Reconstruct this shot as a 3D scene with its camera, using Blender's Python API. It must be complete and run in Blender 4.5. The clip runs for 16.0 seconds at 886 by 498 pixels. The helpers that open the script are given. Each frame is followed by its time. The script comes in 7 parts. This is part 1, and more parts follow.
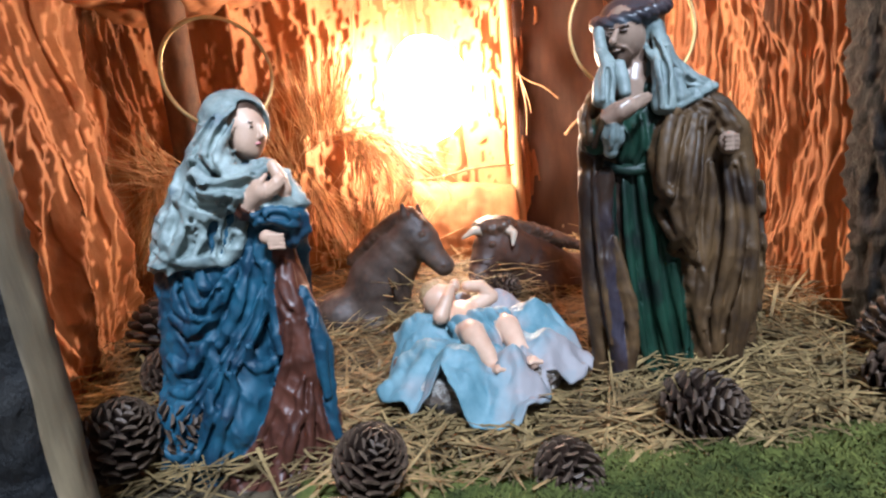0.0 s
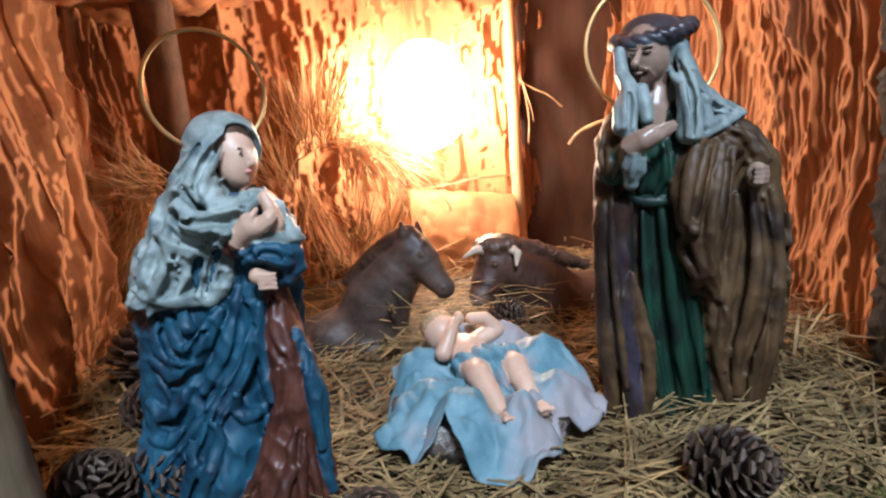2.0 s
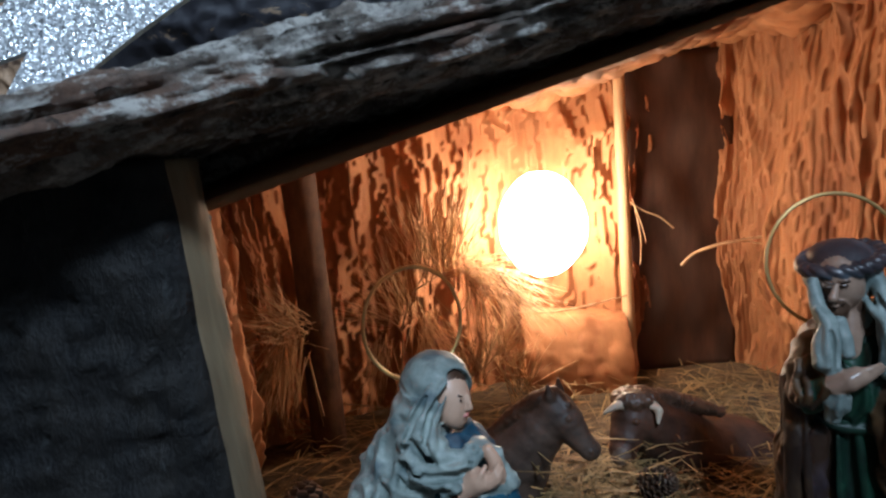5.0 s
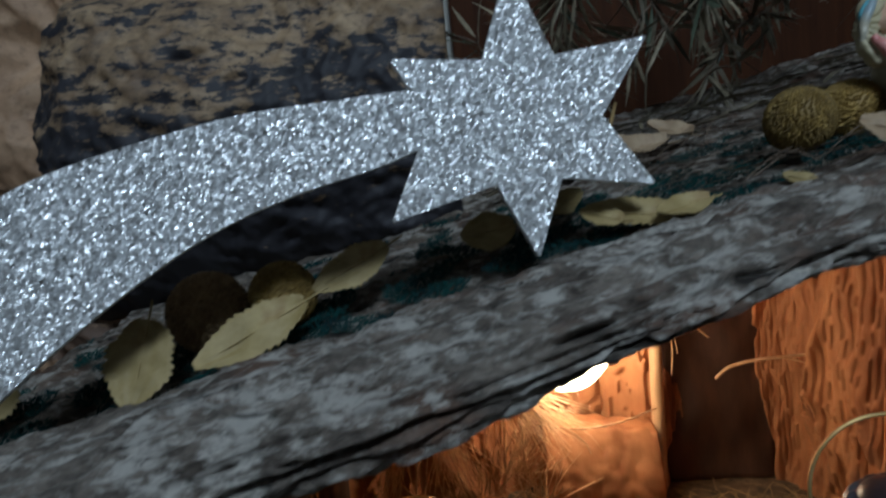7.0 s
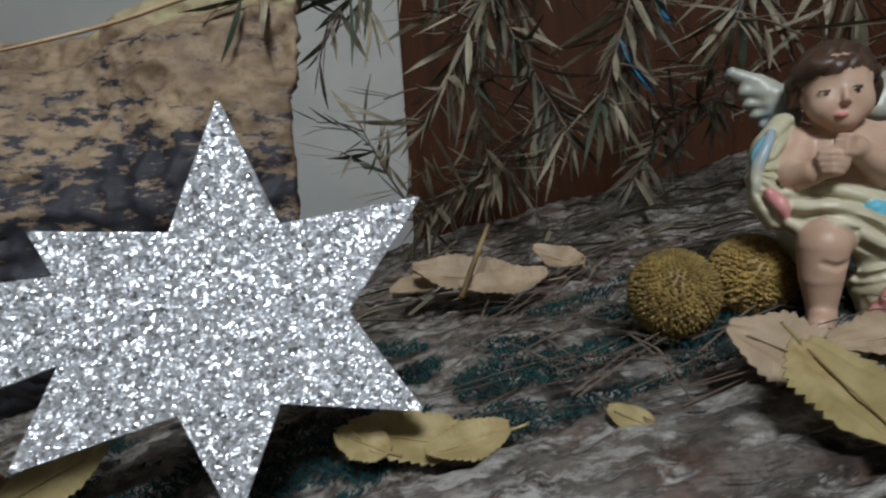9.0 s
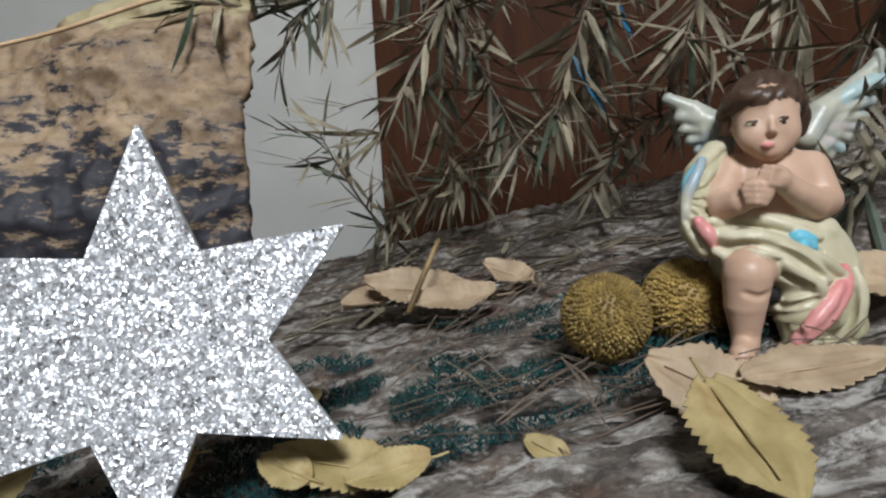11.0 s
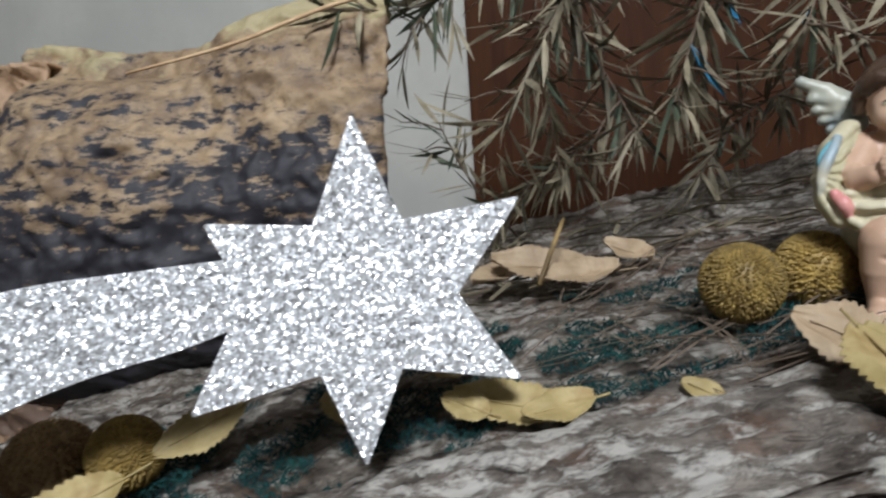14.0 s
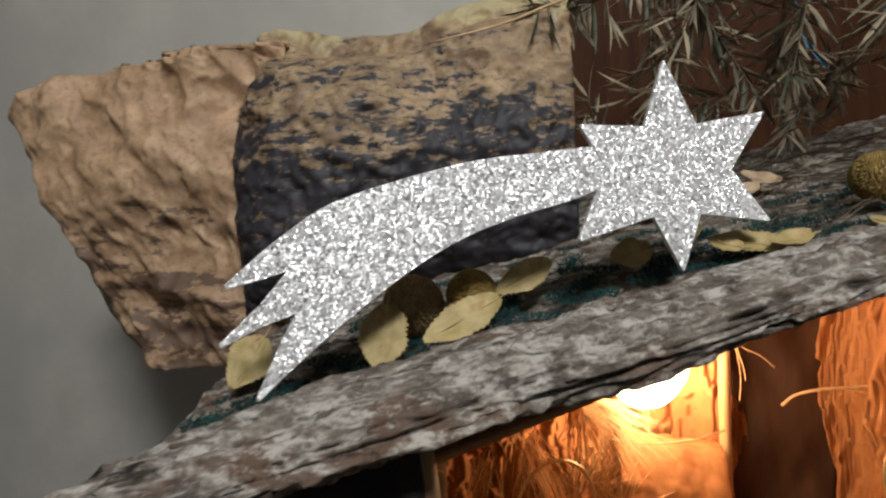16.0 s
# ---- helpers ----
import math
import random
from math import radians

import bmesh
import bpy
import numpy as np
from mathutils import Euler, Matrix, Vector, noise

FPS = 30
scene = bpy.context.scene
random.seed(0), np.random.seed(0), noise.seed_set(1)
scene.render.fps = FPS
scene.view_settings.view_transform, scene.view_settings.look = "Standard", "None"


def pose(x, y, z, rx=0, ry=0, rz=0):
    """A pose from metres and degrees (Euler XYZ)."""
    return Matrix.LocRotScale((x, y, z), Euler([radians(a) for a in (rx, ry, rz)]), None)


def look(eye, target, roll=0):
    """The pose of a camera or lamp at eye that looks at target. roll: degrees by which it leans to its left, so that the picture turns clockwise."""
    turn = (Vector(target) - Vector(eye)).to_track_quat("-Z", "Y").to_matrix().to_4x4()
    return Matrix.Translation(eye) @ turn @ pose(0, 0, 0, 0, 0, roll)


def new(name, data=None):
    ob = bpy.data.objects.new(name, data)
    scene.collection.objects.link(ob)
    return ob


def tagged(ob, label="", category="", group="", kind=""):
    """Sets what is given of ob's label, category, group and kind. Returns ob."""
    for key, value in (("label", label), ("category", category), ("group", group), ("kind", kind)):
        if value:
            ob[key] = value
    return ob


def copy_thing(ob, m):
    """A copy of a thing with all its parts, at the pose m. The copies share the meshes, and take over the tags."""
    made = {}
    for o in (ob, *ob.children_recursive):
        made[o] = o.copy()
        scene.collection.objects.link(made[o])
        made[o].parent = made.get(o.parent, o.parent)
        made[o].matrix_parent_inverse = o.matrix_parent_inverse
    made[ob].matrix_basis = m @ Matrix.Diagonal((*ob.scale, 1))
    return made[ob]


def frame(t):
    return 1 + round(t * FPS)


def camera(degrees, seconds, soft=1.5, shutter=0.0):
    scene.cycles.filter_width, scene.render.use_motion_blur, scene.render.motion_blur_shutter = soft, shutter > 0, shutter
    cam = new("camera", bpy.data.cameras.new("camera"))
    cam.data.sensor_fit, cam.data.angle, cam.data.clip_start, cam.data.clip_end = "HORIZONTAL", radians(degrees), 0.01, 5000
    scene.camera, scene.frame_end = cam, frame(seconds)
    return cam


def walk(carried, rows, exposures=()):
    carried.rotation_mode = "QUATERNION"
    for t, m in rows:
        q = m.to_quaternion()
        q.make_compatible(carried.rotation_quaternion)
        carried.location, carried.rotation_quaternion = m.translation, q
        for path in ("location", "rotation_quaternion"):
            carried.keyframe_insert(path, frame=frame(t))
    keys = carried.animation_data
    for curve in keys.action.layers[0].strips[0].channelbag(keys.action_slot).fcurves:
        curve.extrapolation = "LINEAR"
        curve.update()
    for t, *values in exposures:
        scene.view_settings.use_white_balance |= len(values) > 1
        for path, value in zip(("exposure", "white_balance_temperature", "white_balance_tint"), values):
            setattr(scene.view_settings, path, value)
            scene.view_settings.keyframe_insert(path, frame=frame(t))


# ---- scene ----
cam = camera(72.9, 16.0, soft=2.3, shutter=0.35)
PATH = [
    (0, (0.038, 0.044, 0.196), (0.032, 1.999, -0.227), -6.1),
    (0.5, (0.04, 0.051, 0.2), (0.019, 2.006, -0.225), -6.2),
    (1, (0.039, 0.061, 0.205), (0.024, 2.013, -0.229), -5.9),
    (1.5, (0.033, 0.07, 0.21), (0.048, 2.019, -0.235), -5.5),
    (2, (0.032, 0.079, 0.216), (0.052, 2.028, -0.232), -5.2),
    (2.5, (0.025, 0.086, 0.227), (0.041, 2.039, -0.206), -4.9),
    (3, (0.01, 0.089, 0.247), (0.025, 2.042, -0.184), -4.6),
    (3.5, (-0.004, 0.074, 0.26), (-0.01, 2.037, -0.123), -4.4),
    (4, (-0.032, 0.074, 0.292), (-0.055, 2.045, -0.044), -4.8),
    (4.2, (-0.037, 0.075, 0.304), (-0.092, 2.049, -0.013), -5.3),
    (6.5, (-0.063, 0.124, 0.424), (-0.235, 2.091, 0.106), -5.8),
    (7, (-0.023, 0.14, 0.461), (-0.248, 2.109, 0.195), -5.6),
    (7.5, (0.016, 0.154, 0.486), (-0.274, 2.124, 0.298), -5.4),
    (8, (0.042, 0.189, 0.486), (-0.253, 2.162, 0.343), -5.3),
    (8.5, (0.068, 0.228, 0.498), (-0.249, 2.199, 0.371), -4.8),
    (9, (0.086, 0.249, 0.513), (-0.188, 2.224, 0.356), -3.9),
    (9.5, (0.101, 0.252, 0.515), (-0.156, 2.231, 0.376), -3.7),
    (12, (0.112, 0.253, 0.527), (-0.101, 2.232, 0.331), -2.8),
    (12.5, (0.116, 0.252, 0.527), (-0.117, 2.229, 0.334), -3.3),
    (13, (0.114, 0.248, 0.526), (-0.183, 2.216, 0.335), -3.4),
    (13.5, (0.098, 0.234, 0.52), (-0.261, 2.194, 0.353), -3.3),
    (14, (0.074, 0.21, 0.518), (-0.372, 2.152, 0.338), -3.7),
    (14.5, (0.039, 0.18, 0.504), (-0.447, 2.114, 0.356), -3.7),
    (15, (-0.017, 0.131, 0.496), (-0.423, 2.084, 0.342), -3.4),
    (15.5, (-0.067, 0.083, 0.478), (-0.408, 2.049, 0.344), -3.1),
    (16, (-0.098, 0.024, 0.465), (-0.423, 1.993, 0.326), -3.4),
]
EXPOSURE = [(0, 0.45, 5400, 10), (1.0, 0.32, 5400, 10), (2.6, -0.05, 5400, 9), (3.5, -0.35, 5200, 7), (4.0, -0.6, 5000, 6), (5.0, -1.0, 5200, 4), (6.5, -1.2, 5100, 2), (7.0, -2.0, 5500, 2), (7.6, -1.4, 6100, 4), (8.5, -1.28, 6300, 8), (9.5, -1.0, 6400, 10), (12.0, -0.42, 6500, 12), (13.0, -0.42, 6500, 12), (14.2, -0.5, 6500, 11), (15.0, -0.8, 6400, 9), (16.0, -0.8, 7300, 12)]
walk(cam, [(t, look(eye, target, roll)) for t, eye, target, roll in PATH], EXPOSURE)

# ---- world, lamps, exposure ----
world = bpy.data.worlds.new("world")
scene.world = world
world.use_nodes = True
wn = world.node_tree.nodes
sky = wn.new("ShaderNodeTexSky")
sky.sky_type, sky.sun_disc = "NISHITA", False
sky.sun_elevation, sky.sun_rotation = radians(25), radians(200)
world.node_tree.links.new(sky.outputs[0], wn["Background"].inputs[0])
wn["Background"].inputs[1].default_value = 0.08


def lamp(name, kind, m, energy, colour, size=0.1, size_y=None):
    data = bpy.data.lights.new(name, kind)
    data.energy, data.color = energy, colour
    if kind == "AREA":
        data.shape, data.size, data.size_y = "RECTANGLE", size, size_y or size
    else:
        data.shadow_soft_size = size
    ob = new(name, data)
    ob.matrix_world = m
    return ob


lamp("room_light", "AREA", look((0.30, -0.95, 1.82), (0.0, 0.45, 0.3)), 84, (0.86, 0.93, 1.0), 0.42, 0.32)


# ---- materials ----
def mat(name, c1, c2, scale=60, rough=0.6, bump=0.3, metal=0.0, stretch=(1, 1, 1), c3=None, scale3=9, spec=0.4, dist=0.002, low=0.35, high=0.65, rand=0.0, coat=0.0, cut3=(0.5, 0.65)):
    m = bpy.data.materials.new(name)
    m.use_nodes = True
    nt = m.node_tree
    b = nt.nodes["Principled BSDF"]
    tc = nt.nodes.new("ShaderNodeTexCoord")
    mp = nt.nodes.new("ShaderNodeMapping")
    mp.inputs["Scale"].default_value = stretch
    nt.links.new(tc.outputs["Object"], mp.inputs[0])
    n1 = nt.nodes.new("ShaderNodeTexNoise")
    n1.inputs["Scale"].default_value, n1.inputs["Detail"].default_value = scale, 8
    n1.inputs["Roughness"].default_value = 0.65
    nt.links.new(mp.outputs[0], n1.inputs[0])
    r1 = nt.nodes.new("ShaderNodeValToRGB")
    r1.color_ramp.elements[0].position, r1.color_ramp.elements[1].position = low, high
    r1.color_ramp.elements[0].color, r1.color_ramp.elements[1].color = (*c1, 1), (*c2, 1)
    nt.links.new(n1.outputs[0], r1.inputs[0])
    col = r1.outputs[0]
    if c3:
        n3 = nt.nodes.new("ShaderNodeTexNoise")
        n3.inputs["Scale"].default_value, n3.inputs["Detail"].default_value = scale3, 5
        nt.links.new(mp.outputs[0], n3.inputs[0])
        r3 = nt.nodes.new("ShaderNodeValToRGB")
        r3.color_ramp.elements[0].position, r3.color_ramp.elements[1].position = cut3
        nt.links.new(n3.outputs[0], r3.inputs[0])
        mix = nt.nodes.new("ShaderNodeMix")
        mix.data_type = "RGBA"
        nt.links.new(r3.outputs[0], mix.inputs["Factor"])
        nt.links.new(col, mix.inputs["A"])
        mix.inputs["B"].default_value = (*c3, 1)
        col = mix.outputs["Result"]
    if rand:
        oi = nt.nodes.new("ShaderNodeObjectInfo")
        gi = nt.nodes.new("ShaderNodeNewGeometry")
        ad = nt.nodes.new("ShaderNodeMath")
        ad.operation = "ADD"
        nt.links.new(oi.outputs["Random"], ad.inputs[0])
        nt.links.new(gi.outputs["Random Per Island"], ad.inputs[1])
        mr = nt.nodes.new("ShaderNodeMapRange")
        mr.inputs["From Max"].default_value = 2.0
        mr.inputs["To Min"].default_value, mr.inputs["To Max"].default_value = 1 - rand, 1 + rand
        nt.links.new(ad.outputs[0], mr.inputs[0])
        hs = nt.nodes.new("ShaderNodeHueSaturation")
        nt.links.new(mr.outputs[0], hs.inputs["Value"])
        nt.links.new(col, hs.inputs["Color"])
        col = hs.outputs[0]
    nt.links.new(col, b.inputs["Base Color"])
    b.inputs["Roughness"].default_value, b.inputs["Metallic"].default_value = rough, metal
    b.inputs["Specular IOR Level"].default_value = spec
    b.inputs["Coat Weight"].default_value = coat
    b.inputs["Coat Roughness"].default_value = 0.25
    if bump:
        bp = nt.nodes.new("ShaderNodeBump")
        bp.inputs["Strength"].default_value, bp.inputs["Distance"].default_value = bump, dist
        nt.links.new(n1.outputs[0], bp.inputs["Height"])
        nt.links.new(bp.outputs[0], b.inputs["Normal"])
    return m


M = {}
M["paper"] = mat("crumpled_orange_paper", (0.28, 0.112, 0.042), (0.46, 0.215, 0.088), 12, 0.75, 0.45, stretch=(1.5, 1.5, 0.55), c3=(0.15, 0.05, 0.02), scale3=8, dist=0.003, cut3=(0.60, 0.74))
M["paper_dark"] = mat("plain_dark_brown", (0.045, 0.022, 0.014), (0.085, 0.042, 0.026), 20, 0.8, 0.3, stretch=(2, 2, 0.4))
M["bark_dark"] = mat("dark_bark", (0.004, 0.004, 0.0045), (0.016, 0.014, 0.012), 60, 0.62, 1.0, stretch=(1, 1, 0.5), c3=(0.04, 0.042, 0.042), scale3=80, dist=0.006, spec=0.3, cut3=(0.62, 0.72))
M["cut_wood"] = mat("pale_cut_wood", (0.12, 0.088, 0.05), (0.235, 0.175, 0.098), 40, 0.7, 0.4, stretch=(2, 2, 0.15), c3=(0.04, 0.03, 0.02), scale3=9)
M["post"] = mat("dark_branch_wood", (0.05, 0.025, 0.015), (0.13, 0.07, 0.04), 50, 0.8, 0.5, stretch=(1, 1, 0.5))
M["pole"] = mat("pale_peeled_pole", (0.42, 0.26, 0.13), (0.66, 0.45, 0.25), 40, 0.6, 0.2, stretch=(2, 2, 0.2))
M["straw"] = mat("dry_straw", (0.10, 0.064, 0.025), (0.34, 0.233, 0.096), 30, 0.6, 0.1, rand=0.7)
M["needle"] = mat("dry_pine_needles", (0.42, 0.26, 0.12), (0.66, 0.46, 0.24), 30, 0.6, 0.0, rand=0.4)
M["moss"] = mat("green_moss", (0.045, 0.058, 0.010), (0.15, 0.155, 0.032), 30, 0.9, 0.0, rand=0.5)
M["moss_teal"] = mat("dyed_teal_moss", (0.003, 0.026, 0.032), (0.006, 0.07, 0.06), 60, 0.9, 0.0, rand=0.5)
M["soil"] = mat("dark_litter", (0.03, 0.022, 0.014), (0.14, 0.10, 0.055), 60, 0.9, 0.6, dist=0.004)
M["cone"] = mat("pine_cone_scale", (0.018, 0.010, 0.007), (0.06, 0.034, 0.021), 70, 0.55, 0.2, rand=0.4)
M["cone_tip"] = mat("pine_cone_tip", (0.032, 0.019, 0.012), (0.10, 0.064, 0.04), 90, 0.6, 0.2, rand=0.3)
M["gold_seed"] = mat("golden_seed_ball", (0.14, 0.085, 0.02), (0.36, 0.245, 0.07), 160, 0.55, 0.2, metal=0.1, rand=0.4)
M["seed"] = mat("brown_seed_ball", (0.20, 0.12, 0.055), (0.40, 0.27, 0.135), 160, 0.6, 0.2, rand=0.25)
M["leaf_yellow"] = mat("dry_yellow_leaf", (0.27, 0.20, 0.075), (0.44, 0.34, 0.16), 45, 0.6, 0.25, c3=(0.25, 0.15, 0.05), scale3=30, rand=0.2, cut3=(0.6, 0.72))
M["leaf_tan"] = mat("dry_tan_leaf", (0.27, 0.185, 0.11), (0.43, 0.32, 0.205), 45, 0.6, 0.25, c3=(0.22, 0.12, 0.06), scale3=40, rand=0.15, cut3=(0.62, 0.74))
M["olive"] = mat("dry_olive_leaves", (0.09, 0.075, 0.046), (0.29, 0.245, 0.165), 30, 0.6, 0.1, rand=0.7)
M["olive_green"] = mat("green_olive_leaves", (0.035, 0.05, 0.03), (0.10, 0.12, 0.08), 30, 0.55, 0.1, rand=0.5)
M["twig"] = mat("grey_brown_twig", (0.08, 0.055, 0.04), (0.20, 0.15, 0.105), 60, 0.75, 0.3)
M["root"] = mat("pale_root", (0.40, 0.24, 0.12), (0.62, 0.42, 0.24), 60, 0.6, 0.2)
M["blue_tip"] = mat("blue_painted_leaf", (0.02, 0.16, 0.32), (0.05, 0.28, 0.48), 60, 0.5, 0.0)
M["wall"] = mat("off_white_plaster", (0.49, 0.475, 0.43), (0.56, 0.545, 0.495), 9, 0.85, 0.25, c3=(0.46, 0.45, 0.415), scale3=3)
M["door"] = mat("dark_red_brown_wood", (0.038, 0.0125, 0.005), (0.074, 0.026, 0.0095), 16, 0.65, 0.1, stretch=(4, 4, 0.3), spec=0.12)
M["table"] = mat("dark_table_cloth", (0.05, 0.035, 0.025), (0.09, 0.06, 0.045), 30, 0.8, 0.3)
M["room"] = mat("beige_room_paint", (0.30, 0.29, 0.265), (0.35, 0.34, 0.31), 4, 0.9, 0.05)
M["gold"] = mat("brass_wire", (0.60, 0.43, 0.17), (0.80, 0.60, 0.27), 60, 0.42, 0.0, metal=0.8)
# painted plaster of the figures
M["veil"] = mat("grey_blue_painted_plaster", (0.13, 0.165, 0.155), (0.31, 0.355, 0.325), 60, 0.52, 0.45, c3=(0.085, 0.115, 0.12), scale3=55, dist=0.001, cut3=(0.56, 0.70))
M["scarf"] = mat("teal_grey_painted_plaster", (0.10, 0.13, 0.125), (0.24, 0.28, 0.26), 60, 0.5, 0.45, c3=(0.06, 0.08, 0.08), scale3=50, dist=0.001, cut3=(0.56, 0.70))
M["blue"] = mat("blue_painted_plaster", (0.005, 0.024, 0.048), (0.018, 0.082, 0.128), 46, 0.56, 0.4, c3=(0.035, 0.02, 0.032), scale3=16, dist=0.001, cut3=(0.58, 0.74))
M["dress"] = mat("red_brown_painted_plaster", (0.040, 0.013, 0.008), (0.105, 0.036, 0.022), 40, 0.42, 0.2, dist=0.001)
M["skin"] = mat("flesh_painted_plaster", (0.46, 0.29, 0.195), (0.60, 0.40, 0.285), 26, 0.42, 0.1, dist=0.0005)
M["skin_dark"] = mat("tanned_painted_plaster", (0.20, 0.125, 0.088), (0.34, 0.235, 0.17), 40, 0.33, 0.1, dist=0.0005)
M["green"] = mat("dark_green_painted_plaster", (0.005, 0.019, 0.011), (0.014, 0.050, 0.028), 34, 0.5, 0.25, c3=(0.006, 0.012, 0.009), scale3=26, dist=0.001)
M["brown"] = mat("bronze_brown_painted_plaster", (0.026, 0.013, 0.005), (0.115, 0.064, 0.025), 34, 0.56, 0.4, c3=(0.014, 0.006, 0.003), scale3=24, dist=0.001)
M["violet"] = mat("violet_painted_plaster", (0.018, 0.014, 0.02), (0.06, 0.05, 0.068), 40, 0.4, 0.2, dist=0.001, c3=(0.03, 0.016, 0.01), scale3=26)
M["scarf_band"] = mat("dark_slate_painted_plaster", (0.02, 0.018, 0.022), (0.055, 0.042, 0.045), 60, 0.36, 0.3, c3=(0.07, 0.09, 0.11), scale3=40, dist=0.001)
M["hair"] = mat("dark_brown_painted_hair", (0.035, 0.019, 0.012), (0.10, 0.058, 0.036), 90, 0.4, 0.4, stretch=(1, 1, 0.4), dist=0.001)
M["cloth"] = mat("light_blue_stiff_cloth", (0.075, 0.165, 0.20), (0.18, 0.285, 0.315), 26, 0.6, 0.4, c3=(0.26, 0.235, 0.235), scale3=14, dist=0.001, cut3=(0.48, 0.60))
M["donkey"] = mat("grey_brown_painted_plaster", (0.035, 0.024, 0.018), (0.11, 0.075, 0.055), 30, 0.55, 0.2, dist=0.001)
M["ox"] = mat("dark_brown_painted_plaster", (0.026, 0.013, 0.008), (0.075, 0.036, 0.022), 30, 0.55, 0.2, dist=0.001)
M["horn"] = mat("bone_painted_horn", (0.40, 0.33, 0.24), (0.56, 0.48, 0.37), 60, 0.4, 0.1)
M["cream"] = mat("cream_painted_plaster", (0.46, 0.41, 0.27), (0.61, 0.55, 0.39), 40, 0.38, 0.15, dist=0.0006, c3=(0.40, 0.36, 0.22), scale3=30)
M["pink"] = mat("pink_painted_plaster", (0.60, 0.19, 0.19), (0.70, 0.33, 0.29), 40, 0.38, 0.1, dist=0.0006)
M["sky_blue"] = mat("sky_blue_painted_plaster", (0.10, 0.40, 0.52), (0.22, 0.54, 0.63), 40, 0.38, 0.1, dist=0.0006)
M["wing_blue"] = mat("pale_blue_painted_wing", (0.26, 0.36, 0.36), (0.40, 0.50, 0.48), 50, 0.35, 0.2, dist=0.0006, c3=(0.46, 0.40, 0.36), scale3=30)
M["wing"] = mat("pearly_painted_wing", (0.30, 0.32, 0.27), (0.50, 0.47, 0.37), 50, 0.35, 0.2, dist=0.0006, c3=(0.30, 0.38, 0.42), scale3=40)


def bark_mat(name, dark, light, stain, lichen):
    """Weathered bark: long cracks, coarse plates and a fine grain, with pale crust on the raised parts."""
    m = bpy.data.materials.new(name)
    m.use_nodes = True
    nt = m.node_tree
    b = nt.nodes["Principled BSDF"]
    tc = nt.nodes.new("ShaderNodeTexCoord")

    def tex(kind, scale, stretch, **settings):
        mp = nt.nodes.new("ShaderNodeMapping")
        mp.inputs["Scale"].default_value = stretch
        mp.inputs["Rotation"].default_value = (0, radians(11), radians(-15))
        nt.links.new(tc.outputs["Object"], mp.inputs[0])
        t = nt.nodes.new(kind)
        t.inputs["Scale"].default_value = scale
        for k, v in settings.items():
            t.inputs[k].default_value = v
        nt.links.new(mp.outputs[0], t.inputs[0])
        return t

    def ramp(src, a, b_, c1=(0, 0, 0), c2=(1, 1, 1)):
        r = nt.nodes.new("ShaderNodeValToRGB")
        r.color_ramp.elements[0].position, r.color_ramp.elements[1].position = a, b_
        r.color_ramp.elements[0].color, r.color_ramp.elements[1].color = (*c1, 1), (*c2, 1)
        nt.links.new(src, r.inputs[0])
        return r.outputs[0]

    def mix(fac, a, b_, mode="MIX"):
        x = nt.nodes.new("ShaderNodeMix")
        x.data_type, x.blend_type = "RGBA", mode
        if fac is None:
            x.inputs["Factor"].default_value = 1.0
        else:
            nt.links.new(fac, x.inputs["Factor"])
        for s, k in ((a, "A"), (b_, "B")):
            if isinstance(s, tuple):
                x.inputs[k].default_value = (*s, 1)
            else:
                nt.links.new(s, x.inputs[k])
        return x.outputs["Result"]

    plate = tex("ShaderNodeTexNoise", 44, (0.85, 1.2, 1.2), Detail=9.0, Roughness=0.7)
    grain = tex("ShaderNodeTexNoise", 330, (0.6, 1, 1), Detail=6.0, Roughness=0.75)
    crack = tex("ShaderNodeTexNoise", 30, (0.30, 1.8, 1.8), Detail=9.0, Roughness=0.75, Distortion=1.3)
    patch = tex("ShaderNodeTexNoise", 24, (0.7, 1.2, 1.2), Detail=7.0, Roughness=0.65)
    col = ramp(plate.outputs[0], 0.36, 0.66, dark, light)
    col = mix(ramp(patch.outputs[0], 0.50, 0.64), col, stain)
    col = mix(ramp(grain.outputs[0], 0.46, 0.62), col, mix(None, col, (0.55, 0.55, 0.55), "MULTIPLY"))
    crust = tex("ShaderNodeTexNoise", 84, (0.55, 1, 1), Detail=10.0, Roughness=0.75)
    col = mix(ramp(crust.outputs[0], 0.49, 0.58), col, lichen)
    dip = ramp(crack.outputs[0], 0.36, 0.43)
    col = mix(dip, (0.02, 0.015, 0.012), col)
    nt.links.new(col, b.inputs["Base Color"])
    b.inputs["Roughness"].default_value = 0.85
    h1, h2 = nt.nodes.new("ShaderNodeBump"), nt.nodes.new("ShaderNodeBump")
    h1.inputs["Strength"].default_value, h1.inputs["Distance"].default_value = 1.0, 0.007
    h2.inputs["Strength"].default_value, h2.inputs["Distance"].default_value = 1.0, 0.0026
    nt.links.new(mix(None, dip, plate.outputs[0], "MULTIPLY"), h1.inputs["Height"])
    nt.links.new(grain.outputs[0], h2.inputs["Height"])
    nt.links.new(h1.outputs[0], h2.inputs["Normal"])
    nt.links.new(h2.outputs[0], b.inputs["Normal"])
    return m


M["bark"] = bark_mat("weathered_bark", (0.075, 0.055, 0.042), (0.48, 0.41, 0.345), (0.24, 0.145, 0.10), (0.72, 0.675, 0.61))

